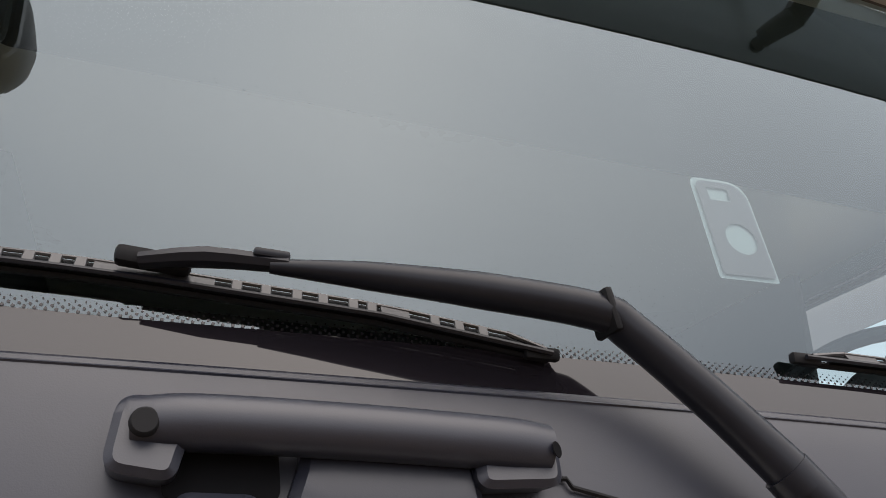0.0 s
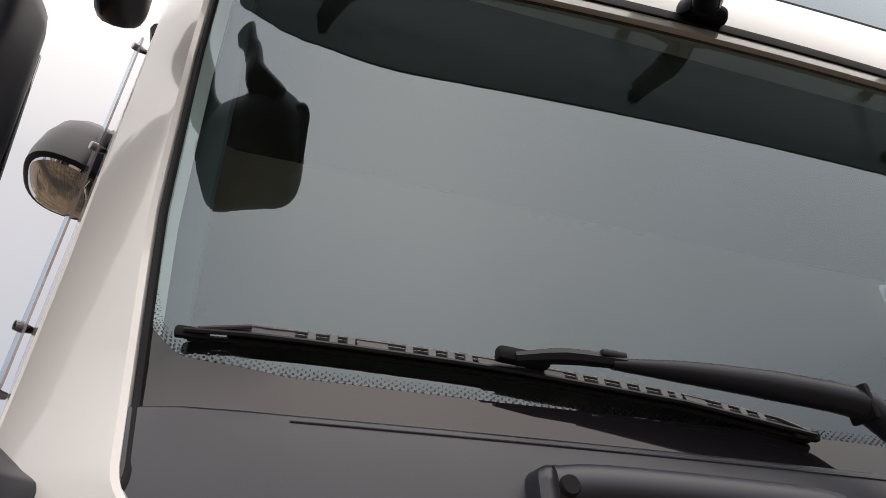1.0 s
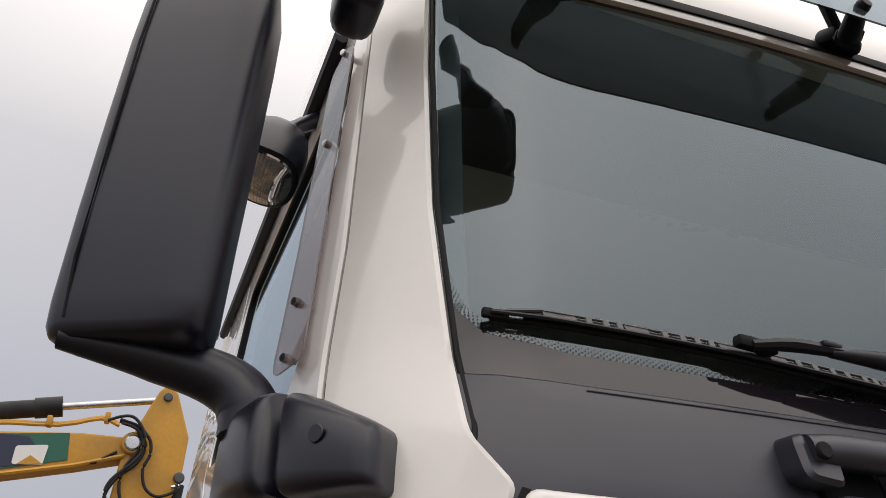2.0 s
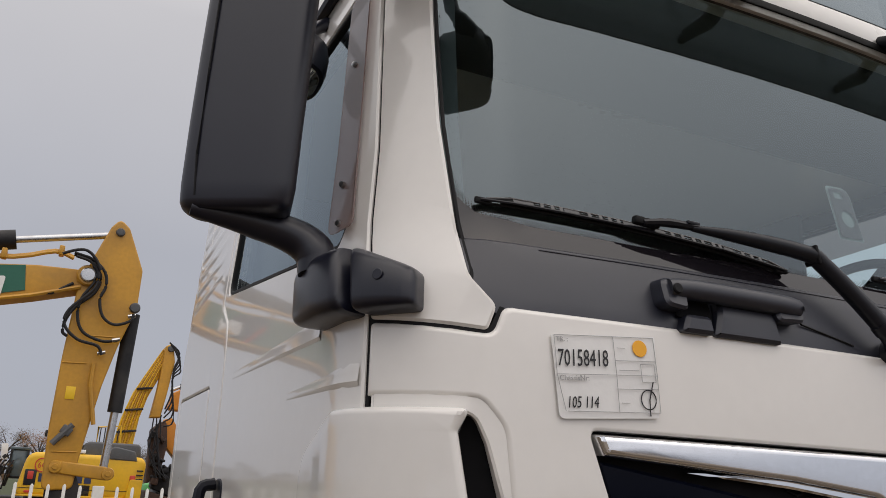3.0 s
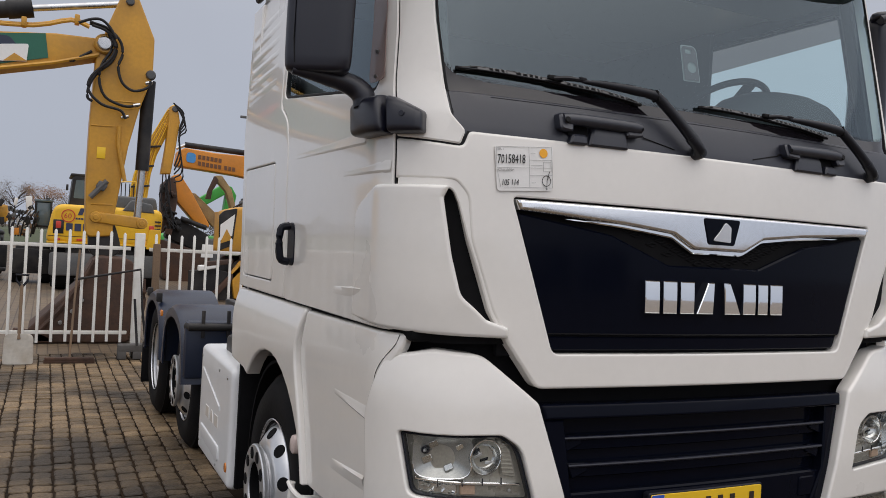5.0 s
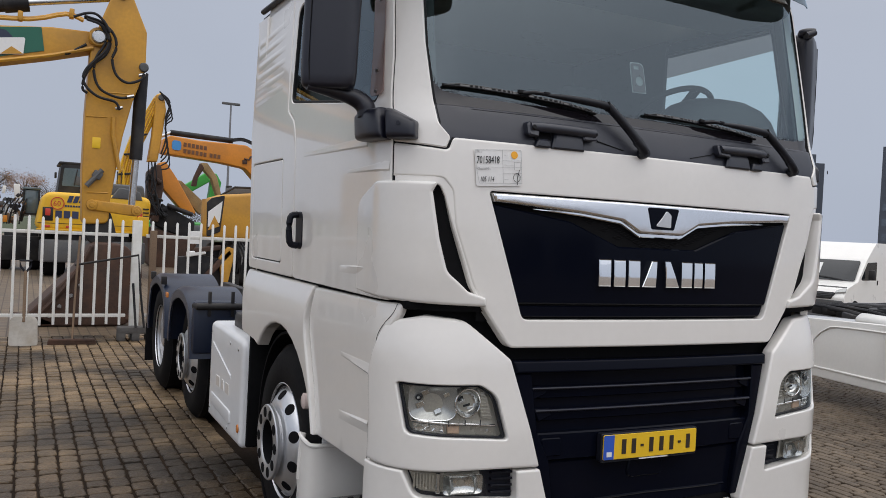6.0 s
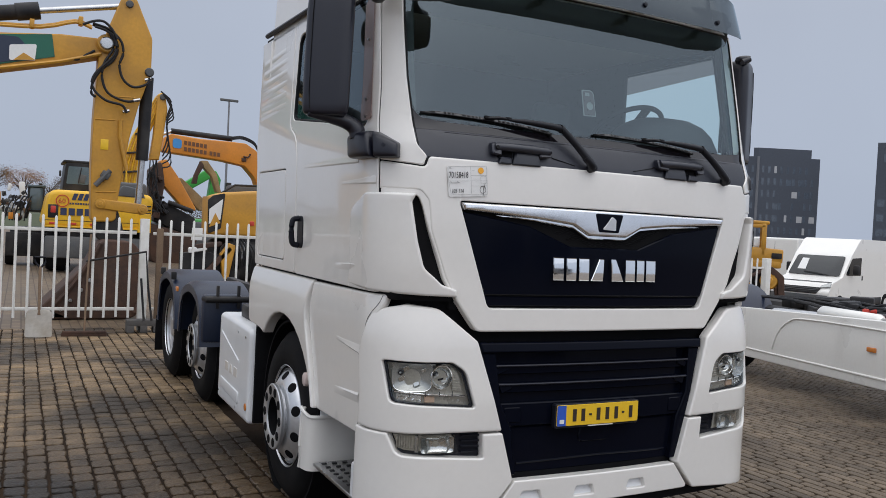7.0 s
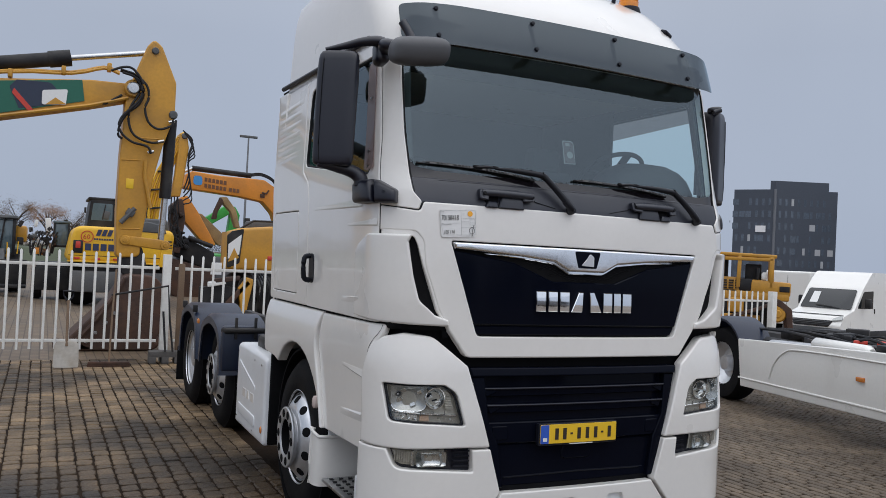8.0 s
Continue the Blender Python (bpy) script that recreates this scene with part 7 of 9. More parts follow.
for x in (-1.9, -0.3):
    for y in (K + 0.6, K + 3.2):
        t = tyre_at("wheel", kom, 0, 0, 0, 0.5, 0.5, MACHINE_GREY)
        t.matrix_basis = pose(x, y, 0.777, 0, 0, 90)
part("undercarriage", rbox((1.6, 3.4, 0.5), Matrix.Translation((-1.1, K + 1.9, 1.0)), 0.08), MACHINE_BLACK, kom)
part("dozer_blade", rbox((2.2, 0.2, 0.5), Matrix.Translation((-1.1, K + 0.05, 0.85)), 0.05), MACHINE_GREY, kom)
plate_part("tail_plate", [(-0.25, 1.25), (0.05, 1.25), (0.05, 1.70, 0.05), (-0.2, 1.70, 0.05)], K - 0.05, 0.06, KOM_YELLOW, kom, "", 0.01)
kb = plate_part("machine_boom", [(-0.52, 2.2), (-0.09, 2.2), (-0.01, 3.08, 0.2), (0.11, 3.57), (0.39, 4.24), (0.58, 4.64, 0.08), (0.49, 4.88, 0.08), (0.36, 4.81, 0.1), (0.08, 4.21), (-0.20, 3.70), (-0.39, 3.05, 0.3)], K + 2.0, 0.4, KOM_YELLOW, kom, "yellow boom with pipes", 0.03)
ks = plate_part("machine_stick", [(0.33, 4.78, 0.06), (0.51, 4.84, 0.06), (0.59, 4.41, 0.1), (0.50, 3.60), (0.43, 3.11), (0.20, 3.09), (0.28, 3.74), (0.31, 4.22)], K + 1.8, 0.3, YELLOW, kom, "yellow stick", 0.03)
for k in range(7):
    part("boom_pipe", tube([(-0.50 + k * 0.055, K + 1.93 - 0.02 * (k % 2), 2.35), (-0.40 + k * 0.055, K + 1.93 - 0.02 * (k % 2), 3.0), (-0.22 + k * 0.045, K + 1.93, 3.62), (0.06 + k * 0.035, K + 1.93, 4.22), (0.30 + k * 0.02, K + 1.93, 4.70)], 0.017, 6, 3), (KOM_YELLOW, YELLOW)[k % 2], kb)
for z, a, b in ((2.75, -0.47, -0.04), (3.25, -0.36, 0.04), (3.75, -0.17, 0.18)):
    part("pipe_clamp", rbox((b - a, 0.05, 0.05), Matrix.Translation(((a + b) / 2, K + 1.89, z)) @ pose(0, 0, 0, 0, -8, 0), 0.01), MACHINE_BLACK, kb)
for k in range(5):
    part("machine_hose", tube([(0.40 + 0.04 * k, K + 1.75, 4.86 - 0.04 * k), (0.66 + 0.02 * k, K + 1.75, 4.62 - 0.1 * k), (0.57, K + 1.75, 4.2 - 0.06 * k), (0.60 + 0.03 * k, K + 1.75, 3.7 - 0.16 * k), (0.50, K + 1.75, 3.3 - 0.1 * k)], 0.020, 6, 4), HOSE, ks)
part("stick_pin", lathe([(0, 0.04), (0.06, 0.035), (0.08, 0.0)], Matrix.Translation((0.46, K + 1.79, 4.72)) @ pose(0, 0, 0, 90), 16), MACHINE_GREY, ks)
plate_part("engine_cover", [(-0.78, 2.08), (-0.10, 2.06), (-0.16, 2.26, 0.08), (-0.59, 2.34, 0.08)], K - 0.02, 0.5, MACHINE_GREY, kom, "dark grey engine cover", 0.03)
for k in range(6):
    part("side_louvre", rbox((0.13, 0.02, 0.03), Matrix.Translation((-0.02, K - 0.012, 1.45 + 0.085 * k)), 0.004), MACHINE_BLACK, kom)
part("guard_rail", tube([(-0.9, K + 0.9, 2.15), (-0.9, K + 0.9, 2.75), (-0.45, K + 0.9, 2.80), (-0.42, K + 0.9, 2.2)], 0.025, 6), KOM_YELLOW, kom)
for k in range(5):
    part("guard_mesh", tube([(-0.85 + 0.09 * k, K + 0.9, 2.2), (-0.85 + 0.09 * k, K + 0.9, 2.74)], 0.012, 5), MACHINE_BLACK, kom)

# orange excavator with its boom across
org = thing("orange_excavator", (2.0, 19.0, 0), "orange excavator boom with plain lettering bars, behind a fence", "excavator")
O = 18.0
ob = plate_part("boom", [(0.37, 3.28, 0.08), (0.42, 3.64, 0.08), (0.58, 3.74, 0.05), (1.31, 3.68), (2.09, 3.68), (2.46, 3.67, 0.2), (2.76, 3.49, 0.2), (3.35, 2.4), (3.0, 2.0), (2.73, 2.78, 0.3), (2.45, 3.08, 0.2), (1.84, 3.17), (1.06, 3.23)], O, 0.4, ORANGE, org, "orange boom", 0.03)
part("boom_cylinder", tube([(0.60, O + 0.2, 3.83), (2.14, O + 0.2, 3.77)], 0.07, 12), MACHINE_BLACK, org)
part("cylinder_rod", tube([(0.40, O + 0.2, 3.72), (0.62, O + 0.2, 3.83)], 0.04, 10), STEEL, org)
for k in range(3):
    part("boom_hose", tube([(2.08, O + 0.05, 3.74 + 0.03 * k), (2.37, O + 0.05, 3.78 + 0.03 * k), (2.66, O + 0.02, 3.67 + 0.03 * k), (2.78, O, 3.50 + 0.03 * k)], 0.018, 6, 4), HOSE, org)
part("boom_bracket", joined(tube([(2.40, O - 0.04, 3.32), (2.52, O - 0.04, 3.30), (2.58, O - 0.04, 3.40)], 0.025, 6), rbox((0.12, 0.04, 0.10), Matrix.Translation((2.42, O - 0.02, 3.24)), 0.01)), RUST, ob)
for k, words in enumerate(((6,), (6, 3))):
    a, z = 0.90, 3.50 - 0.16 * k
    for word in words:
        for _ in range(word):
            plate_part("lettering_bar", [(a, z), (a + 0.07, z - 0.006), (a + 0.07, z + 0.094), (a, z + 0.10)], O - 0.012, 0.01, BROWN_MARK, ob, "", 0.0)
            a, z = a + 0.098, z - 0.009
        a += 0.05
plate_part("round_mark", [(0.62, 3.40, 0.08), (0.84, 3.38, 0.08), (0.84, 3.62, 0.08), (0.62, 3.64, 0.08)], O - 0.012, 0.01, BLUE_MARK, ob, "plain blue marking", 0.0)
plate_part("stick", [(0.34, 3.05, 0.05), (0.50, 3.10, 0.05), (0.78, 2.71), (1.29, 1.86, 0.05), (1.04, 1.80, 0.05), (0.34, 2.55)], O + 0.05, 0.35, ORANGE, org, "orange stick", 0.03)
plate_part("stick_joint", [(0.07, 2.81, 0.1), (0.37, 3.07, 0.1), (0.46, 2.46, 0.1), (0.38, 1.83, 0.05), (0.10, 1.60, 0.05)], O - 0.1, 0.4, RUST, org, "", 0.03)
for k in range(14):
    r = random.Random(70 + k)
    z = 1.6 + 1.2 * r.random()
    part("linkage_piece", rbox((r.uniform(0.06, 0.22), 0.2, r.uniform(0.05, 0.16)), Matrix.Translation((0.32 - 0.10 * (z - 1.6) + r.uniform(-0.16, 0.20), O - 0.15, z)) @ pose(0, 0, 0, 0, r.uniform(-60, 60), 0), 0.02), r.choice((MACHINE_BLACK, RUST, MACHINE_BLACK)), org)
for k in range(7):
    r = random.Random(170 + k)
    part("hose", tube([(0.16 + r.uniform(-0.1, 0.1), O - 0.28, 2.95 + r.uniform(-0.1, 0.2)), (0.14 + r.uniform(-0.14, 0.12), O - 0.3, 2.55), (0.22 + r.uniform(-0.14, 0.14), O - 0.3, 2.15), (0.35 + r.uniform(-0.12, 0.16), O - 0.3, 1.75)], 0.016, 6, 4), HOSE, org)
part("stick_cylinder", tube([(0.55, O - 0.12, 2.02), (1.16, O - 0.12, 1.82)], 0.06, 10), MACHINE_BLACK, org)
plate_part("grab_link", [(0.45, 2.05, 0.1), (1.25, 1.65, 0.1), (1.2, 1.15, 0.1), (0.2, 1.55, 0.1)], O - 0.05, 0.5, MACHINE_BLACK, org, "", 0.03)
plate_part("grab_bucket", [(0.1, 1.5, 0.05), (1.35, 1.15, 0.1), (1.2, 0.9, 0.2), (0.9, 0.4, 0.2), (0.2, 0.5, 0.2)], O - 0.1, 1.0, RUST, org, "rusty grab bucket", 0.03)
part("undercarriage", rbox((3.6, 2.6, 1.0), Matrix.Translation((5.2, O + 1.0, 1.005)), 0.2), MACHINE_BLACK, org)
part("upper_body", rbox((3.0, 2.4, 1.2), Matrix.Translation((5.4, O + 1.0, 2.0)), 0.15), ORANGE, org)

# yellow excavator body with a black side panel
cat = thing("crawler_excavator", (2.1, 15.5, 0), "yellow crawler excavator rear with black side panel", "excavator")
C = 15.0
plate_part("body_shell", [(0.98, 1.30, 0.1), (3.2, 1.28), (3.2, 2.36), (1.96, 2.34, 0.3), (1.33, 2.27, 0.2), (1.06, 2.18, 0.1)], C, 0.7, YELLOW, cat, "yellow rear body", 0.08)
plate_part("body_core", [(1.3, 1.28), (3.2, 1.28), (3.2, 2.30), (1.3, 2.20)], C + 0.72, 1.7, YELLOW, cat, "", 0.05)
plate_part("black_panel", [(0.98, 1.33, 0.05), (0.96, 2.08, 0.05), (1.06, 2.18, 0.05), (1.33, 2.25, 0.03), (1.26, 1.46, 0.05)], C - 0.02, 0.05, MACHINE_BLACK, cat, "", 0.01)
plate_part("brand_mark", [(0.99, 1.55), (1.24, 1.66), (1.28, 2.12), (0.99, 1.88)], C - 0.032, 0.01, WHITE_MARK, cat, "plain white marking", 0.0)
plate_part("brand_triangle", [(0.99, 1.48), (1.24, 1.58), (1.12, 1.80)], C - 0.042, 0.008, YELLOW, cat, "", 0.0)
part("roof_rail", tube([(1.3, C + 0.3, 2.25), (1.6, C + 0.3, 2.45), (2.6, C + 0.3, 2.48)], 0.025, 8), MACHINE_BLACK, cat)
part("hood_vents", rbox((1.1, 1.0, 0.25), Matrix.Translation((2.2, C + 1.0, 2.35)), 0.05), MACHINE_GREY, cat)
part("tail_lamp", rbox((0.10, 0.03, 0.10), Matrix.Translation((1.95, C - 0.01, 1.60)), 0.02), RED_PAINT, cat)
for pts, mm in (([(0.85, 0.45), (0.97, 0.42), (1.50, 1.00), (1.42, 1.10)], RUST), ([(1.30, 0.35), (1.42, 0.35), (1.56, 1.1), (1.40, 1.15), (1.22, 0.9)], YELLOW), ([(0.70, 0.98), (1.25, 1.08), (1.25, 1.18), (0.70, 1.10)], RUST), ([(0.55, 0.90), (0.95, 0.98), (0.92, 1.05), (0.55, 1.02)], WHITE_MARK)):
    plate_part("linkage_arm", [(a, b, 0.03) for a, b in pts], C - 0.25, 0.12, mm, cat, "", 0.02)
for k in range(6):
    part("gear_hose", tube([(1.5 + 0.06 * k, C - 0.2, 1.25), (1.58 + 0.08 * k, C - 0.25, 0.95), (1.5 + 0.1 * k, C - 0.2, 0.6)], 0.022, 6, 3), HOSE, cat)
part("swing_ring", tube([(2.0, C + 0.6, 1.0), (2.0, C + 0.6, 1.3)], 0.45, 24), MACHINE_BLACK, cat)
part("side_cylinder", tube([(1.75, C - 0.05, 1.18), (1.75, C - 0.05, 0.75)], 0.06, 10), STEEL, cat)
plate_part("blade_back", [(0.4, 0.30), (1.7, 0.30), (1.7, 0.8), (0.9, 0.95), (0.4, 0.9)], C - 0.1, 0.15, MACHINE_BLACK, cat, "", 0.02)
plate_part("plain_notice", [(0.62, 1.18), (0.86, 1.18), (0.86, 1.45), (0.64, 1.45)], C - 0.06, 0.03, WHITE_MARK, cat, "white notice board", 0.004)
for dy in (0.2, 2.0):
    part("crawler_track", rbox((3.4, 0.6, 0.9), Matrix.Translation((3.0, C + dy, 0.74)), 0.3, 4), MACHINE_BLACK, cat)

green = thing("green_crane_arm", (2.4, 30.0, 0), "green machine arm far behind the yard", "crane")
G = 30.0
plate_part("arm", [(2.80, 2.86, 0.05), (3.84, 3.57, 0.08), (4.00, 3.22, 0.05), (3.20, 2.70, 0.08)], G, 0.4, GREEN_MACHINE, green, "green folding arm", 0.04)
plate_part("forearm", [(3.80, 3.57, 0.08), (4.22, 3.54, 0.1), (4.42, 3.2), (4.30, 2.3), (3.92, 2.3), (4.02, 3.2)], G + 0.05, 0.4, GREEN_MACHINE, green, "", 0.04)
part("mast", rbox((0.2, 0.3, 3.0), Matrix.Translation((4.7, G, 1.6)), 0.03), MACHINE_BLACK, green)
part("body", rbox((2.6, 2.0, 1.6), Matrix.Translation((3.0, G + 1.5, 0.78)), 0.2), GREEN_MACHINE, green)
tan = thing("tan_excavator_arm", (2.8, 27.0, 0), "tan excavator arm far behind the yard", "excavator")
TAN = material("tan_machine_paint", (0.36, 0.24, 0.10), 0.5, vary=0.25, dirt=(0.08, 0.045, 0.025), dirt_amount=0.4, dirt_scale=3)
plate_part("boom", [(3.02, 3.70, 0.06), (3.26, 3.72, 0.08), (3.62, 3.25, 0.05), (3.80, 2.6), (3.62, 2.6), (3.42, 3.18), (3.13, 3.46, 0.05), (3.04, 3.50)], 27.0, 0.35, TAN, tan, "tan folded boom", 0.03)
plate_part("stick", [(3.02, 3.70, 0.05), (3.14, 3.52, 0.04), (2.94, 3.15), (2.90, 2.86), (2.74, 2.86), (2.80, 3.15)], 26.9, 0.25, RUST, tan, "rusty stick", 0.02)
plate_part("lower_arm", [(2.20, 3.06, 0.05), (2.44, 3.04, 0.05), (2.87, 2.66), (3.30, 2.28), (3.30, 1.9), (3.10, 1.9), (2.50, 2.50)], 27.3, 0.3, TAN, tan, "tan lower arm", 0.03)
part("body", rbox((2.0, 1.8, 1.5), Matrix.Translation((2.6, 28.0, 0.73)), 0.2), MACHINE_GREY, tan)

loader = thing("wheel_loader", (-4.6, 27.0, 0), "dark wheel loader with glazed cab parked in the yard", "loader")
part("body", rbox((1.7, 2.6, 0.9), Matrix.Translation((-4.3, 27.6, 1.0)), 0.1), MACHINE_BLACK, loader)
part("cab_glass", rbox((1.2, 1.1, 1.1), Matrix.Translation((-4.22, 26.8, 1.85)), 0.06), CAB_GLASS, loader)
for x in (-4.82, -3.64):
    part("cab_post", rbox((0.09, 0.12, 1.25), Matrix.Translation((x, 26.25, 1.85)), 0.02), MACHINE_BLACK, loader)
part("cab_roof", rbox((1.35, 1.3, 0.10), Matrix.Translation((-4.22, 26.8, 2.48)), 0.03), MACHINE_GREY, loader)
part("hood", rbox((0.35, 1.2, 0.55), Matrix.Translation((-3.45, 27.2, 1.95)), 0.08), YELLOW, loader)
part("mirror", rbox((0.12, 0.05, 0.22), Matrix.Translation((-3.46, 26.2, 2.28)) @ pose(0, 0, 0, 0, 25, 0), 0.03), MACHINE_BLACK, loader)
part("shovel", joined(rbox((2.0, 0.12, 0.85), Matrix.Translation((-4.2, 25.3, 0.70)), 0.04), rbox((2.0, 0.7, 0.10), Matrix.Translation((-4.2, 25.0, 0.30)), 0.03)), MACHINE_BLACK, loader, "dark loading shovel")
for x in (-4.9, -3.6):
    t = tyre_at("wheel", loader, 0, 0, 0, 0.62, 0.4, MACHINE_GREY)
    t.matrix_basis = pose(x, 27.2, 0.62, 0, 0, 90)
for x in (-4.45, -3.98):
    part("cab_post", rbox((0.05, 0.06, 1.15), Matrix.Translation((x, 26.24, 1.88)) @ pose(0, 0, 0, 0, 6, 0), 0.015), MACHINE_BLACK, loader)
part("roof_edge", rbox((1.40, 0.06, 0.05), Matrix.Translation((-4.22, 26.13, 2.46)), 0.015), MACHINE_GREY, loader)
part("mirror_arm", tube([(-3.66, 26.2, 2.42), (-3.52, 26.2, 2.40), (-3.46, 26.2, 2.30)], 0.014, 6), MACHINE_BLACK, loader)
part("fender", rbox((0.55, 0.5, 0.10), Matrix.Translation((-3.62, 26.6, 1.34)), 0.04), MACHINE_BLACK, loader)
part("grab_rail", tube([(-3.80, 26.1, 1.02), (-3.82, 26.1, 1.66)], 0.022, 6), KOM_YELLOW, loader)
part("grab_rail", tube([(-3.52, 26.1, 1.30), (-3.50, 26.1, 1.70)], 0.020, 6), KOM_YELLOW, loader)
part("front_band", rbox((0.9, 0.05, 0.10), Matrix.Translation((-4.3, 26.2, 1.22)), 0.02), YELLOW, loader)
part("wheel_guard", rbox((0.20, 0.06, 0.24), Matrix.Translation((-3.46, 26.4, 1.72)), 0.06), MACHINE_BLACK, loader)
for x in (-4.6, -3.95):
    part("lift_arm", tube([(x, 26.1, 1.4), (x, 25.7, 1.05), (x, 25.4, 0.75)], 0.09, 8), MACHINE_GREY, loader)
tractor = thing("compact_sweeper", (-2.6, 24.4, 0), "small white and dark sweeping machine parked in the yard", "machinery")
part("base", rbox((0.9, 1.2, 0.75), Matrix.Translation((-2.5, 24.6, 0.75)), 0.08), MACHINE_BLACK, tractor)
part("cab", joined(rbox((0.42, 0.5, 0.75), Matrix.Translation((-2.28, 24.4, 1.95)), 0.05), rbox((0.5, 0.6, 0.07), Matrix.Translation((-2.28, 24.4, 2.36)), 0.02)), CAB_GLASS, tractor, "dark glazed cab")
for x, z, w, h, mm in ((-3.00, 2.28, 0.09, 0.22, WHITE_MARK), (-2.66, 2.25, 0.16, 0.42, WHITE_MARK), (-2.85, 2.0, 0.32, 0.08, MACHINE_GREY), (-3.05, 1.72, 0.10, 0.42, WHITE_MARK), (-2.92, 1.70, 0.07, 0.35, WHITE_MARK), (-2.72, 1.75, 0.22, 0.25, MACHINE_BLACK),
                       (-2.62, 1.95, 0.20, 0.10, WHITE_MARK), (-2.95, 1.50, 0.34, 0.12, MACHINE_GREY), (-2.78, 1.42, 0.16, 0.2, ORANGE), (-2.60, 1.50, 0.12, 0.22, WHITE_MARK), (-3.14, 1.65, 0.05, 0.6, MACHINE_BLACK), (-2.48, 1.62, 0.07, 0.5, MACHINE_BLACK)):
    part("fitting", rbox((w, 0.2, h), Matrix.Translation((x, 24.15, z)) @ pose(0, 0, 0, 0, (x * 97) % 24 - 12, 0), 0.02), mm, tractor)
for k in range(5):
    part("hose", tube([(-3.1 + 0.13 * k, 24.0, 1.3), (-3.0 + 0.12 * k, 23.95, 1.75), (-2.8 + 0.1 * k, 24.0, 2.05)], 0.02, 6, 3), HOSE, tractor)
for x in (-2.49, -2.08):
    part("cab_post", rbox((0.05, 0.05, 0.76), Matrix.Translation((x, 24.13, 1.96)), 0.012), MACHINE_BLACK, tractor)
part("cab_beam", rbox((0.46, 0.05, 0.05), Matrix.Translation((-2.28, 24.13, 1.62)), 0.012), MACHINE_BLACK, tractor)
part("cab_mirror", rbox((0.10, 0.04, 0.05), Matrix.Translation((-2.18, 24.05, 2.42)), 0.012), MACHINE_BLACK, tractor)
r = random.Random(55)
for k in range(34):
    x, z = r.uniform(-3.20, -2.46), r.uniform(1.35, 2.15)
    part("rigging", rbox((r.uniform(0.03, 0.12), 0.08, r.uniform(0.03, 0.16)), Matrix.Translation((x, 24.05 + r.uniform(-0.06, 0.06), z)) @ pose(0, 0, 0, 0, r.uniform(-50, 50), 0), 0.012), r.choice((MACHINE_BLACK, MACHINE_BLACK, WHITE_MARK, RUST, MACHINE_GREY, WOOD_OLD)), tractor)
plate_part("warning_board", [(-3.00, 1.40), (-2.70, 1.40), (-2.78, 1.52), (-2.86, 1.62, 0.02), (-2.96, 1.55)], 23.98, 0.03, WOOD_OLD, tractor, "", 0.004)
part("orange_flap", rbox((0.12, 0.03, 0.20), Matrix.Translation((-2.94, 23.95, 1.44)), 0.01), ORANGE, tractor)
for x in (-2.9, -2.15):
    t = tyre_at("wheel", tractor, 0, 0, 0, 0.42, 0.3, MACHINE_GREY)
    t.matrix_basis = pose(x, 24.1, 0.41, 0, 0, 90)
part("scraper_blade", rbox((1.2, 0.08, 0.7), Matrix.Translation((-2.45, 23.7, 0.62)), 0.03), MACHINE_BLACK, tractor, "dark blade")


def push_back(ob, k):
    """Sets a machine k times as far from the yard's entrance as first laid out, and as much larger."""
    eye = Vector((-2.786, -3.846, 1.738))
    ob.matrix_basis = Matrix.Translation(eye) @ Matrix.Scale(k, 4) @ Matrix.Translation(-eye) @ ob.matrix_basis


push_back(kom, 1.19)
push_back(org, 1.41)
push_back(cat, 1.2)


# ---- right side: second chassis, vans, dozer, building ----
nb = thing("white_chassis_truck", (5.6, 2.5, 0), "white low chassis of a second truck with side skirt, parked alongside", "truck", turn=0)
A, B = Vector((5.68, 4.32, 0)), Vector((4.95, 1.63, 0))
along = (B - A).normalized()
out = along.cross(Vector((0, 0, 1)))
side = flat(A, along, (0, 0, 1))
sk = part("side_skirt", sheet([[(0.10, 0.27, 0.02), (3.0, 0.33), (6.0, 0.36), (6.0, 1.04), (3.0, 1.03), (0.0, 0.89, 0.02)]], side, 0, 0.06, 0.012, 0.15, 0), VAN_WHITE, nb, "white plastic side skirt")
part("skirt_swage", sheet([[(0.05, 0.37), (3.0, 0.42), (6.0, 0.45), (6.0, 0.47), (3.0, 0.445), (0.05, 0.39)]], side, 0.012, 0.012, 0.006, 0.2, 0), VAN_WHITE, sk)
part("skirt_swage", tube([A + along * a + Vector((0, 0, b)) - out * 0.0 + side(0, 0, 0.004) - A for a, b in ((0.75, 0.45), (0.85, 0.66), (1.05, 0.82), (1.4, 0.885), (3.0, 0.92), (5.5, 0.94))], 0.010, 6, 4), VAN_WHITE, sk)
part("skirt_lamp", rbox((0.12, 0.03, 0.05), Matrix.Translation(side(2.42, 0.70, 0.01)) @ pose(0, 0, 0, 0, 0, math.degrees(math.atan2(along.y, along.x))), 0.01), AMBER, sk, "orange side lamp")
inward = -(side(0, 0, 1.0) - A)
for d, h, w in ((0.45, 0.80, 0.13), (1.35, 0.80, 0.13)):
    part("chassis_rail", tube([A + inward * d + along * -2.5 + Vector((0, 0, h)), A + inward * d + along * 6 + Vector((0, 0, h))], w, 8), MACHINE_BLACK, nb)
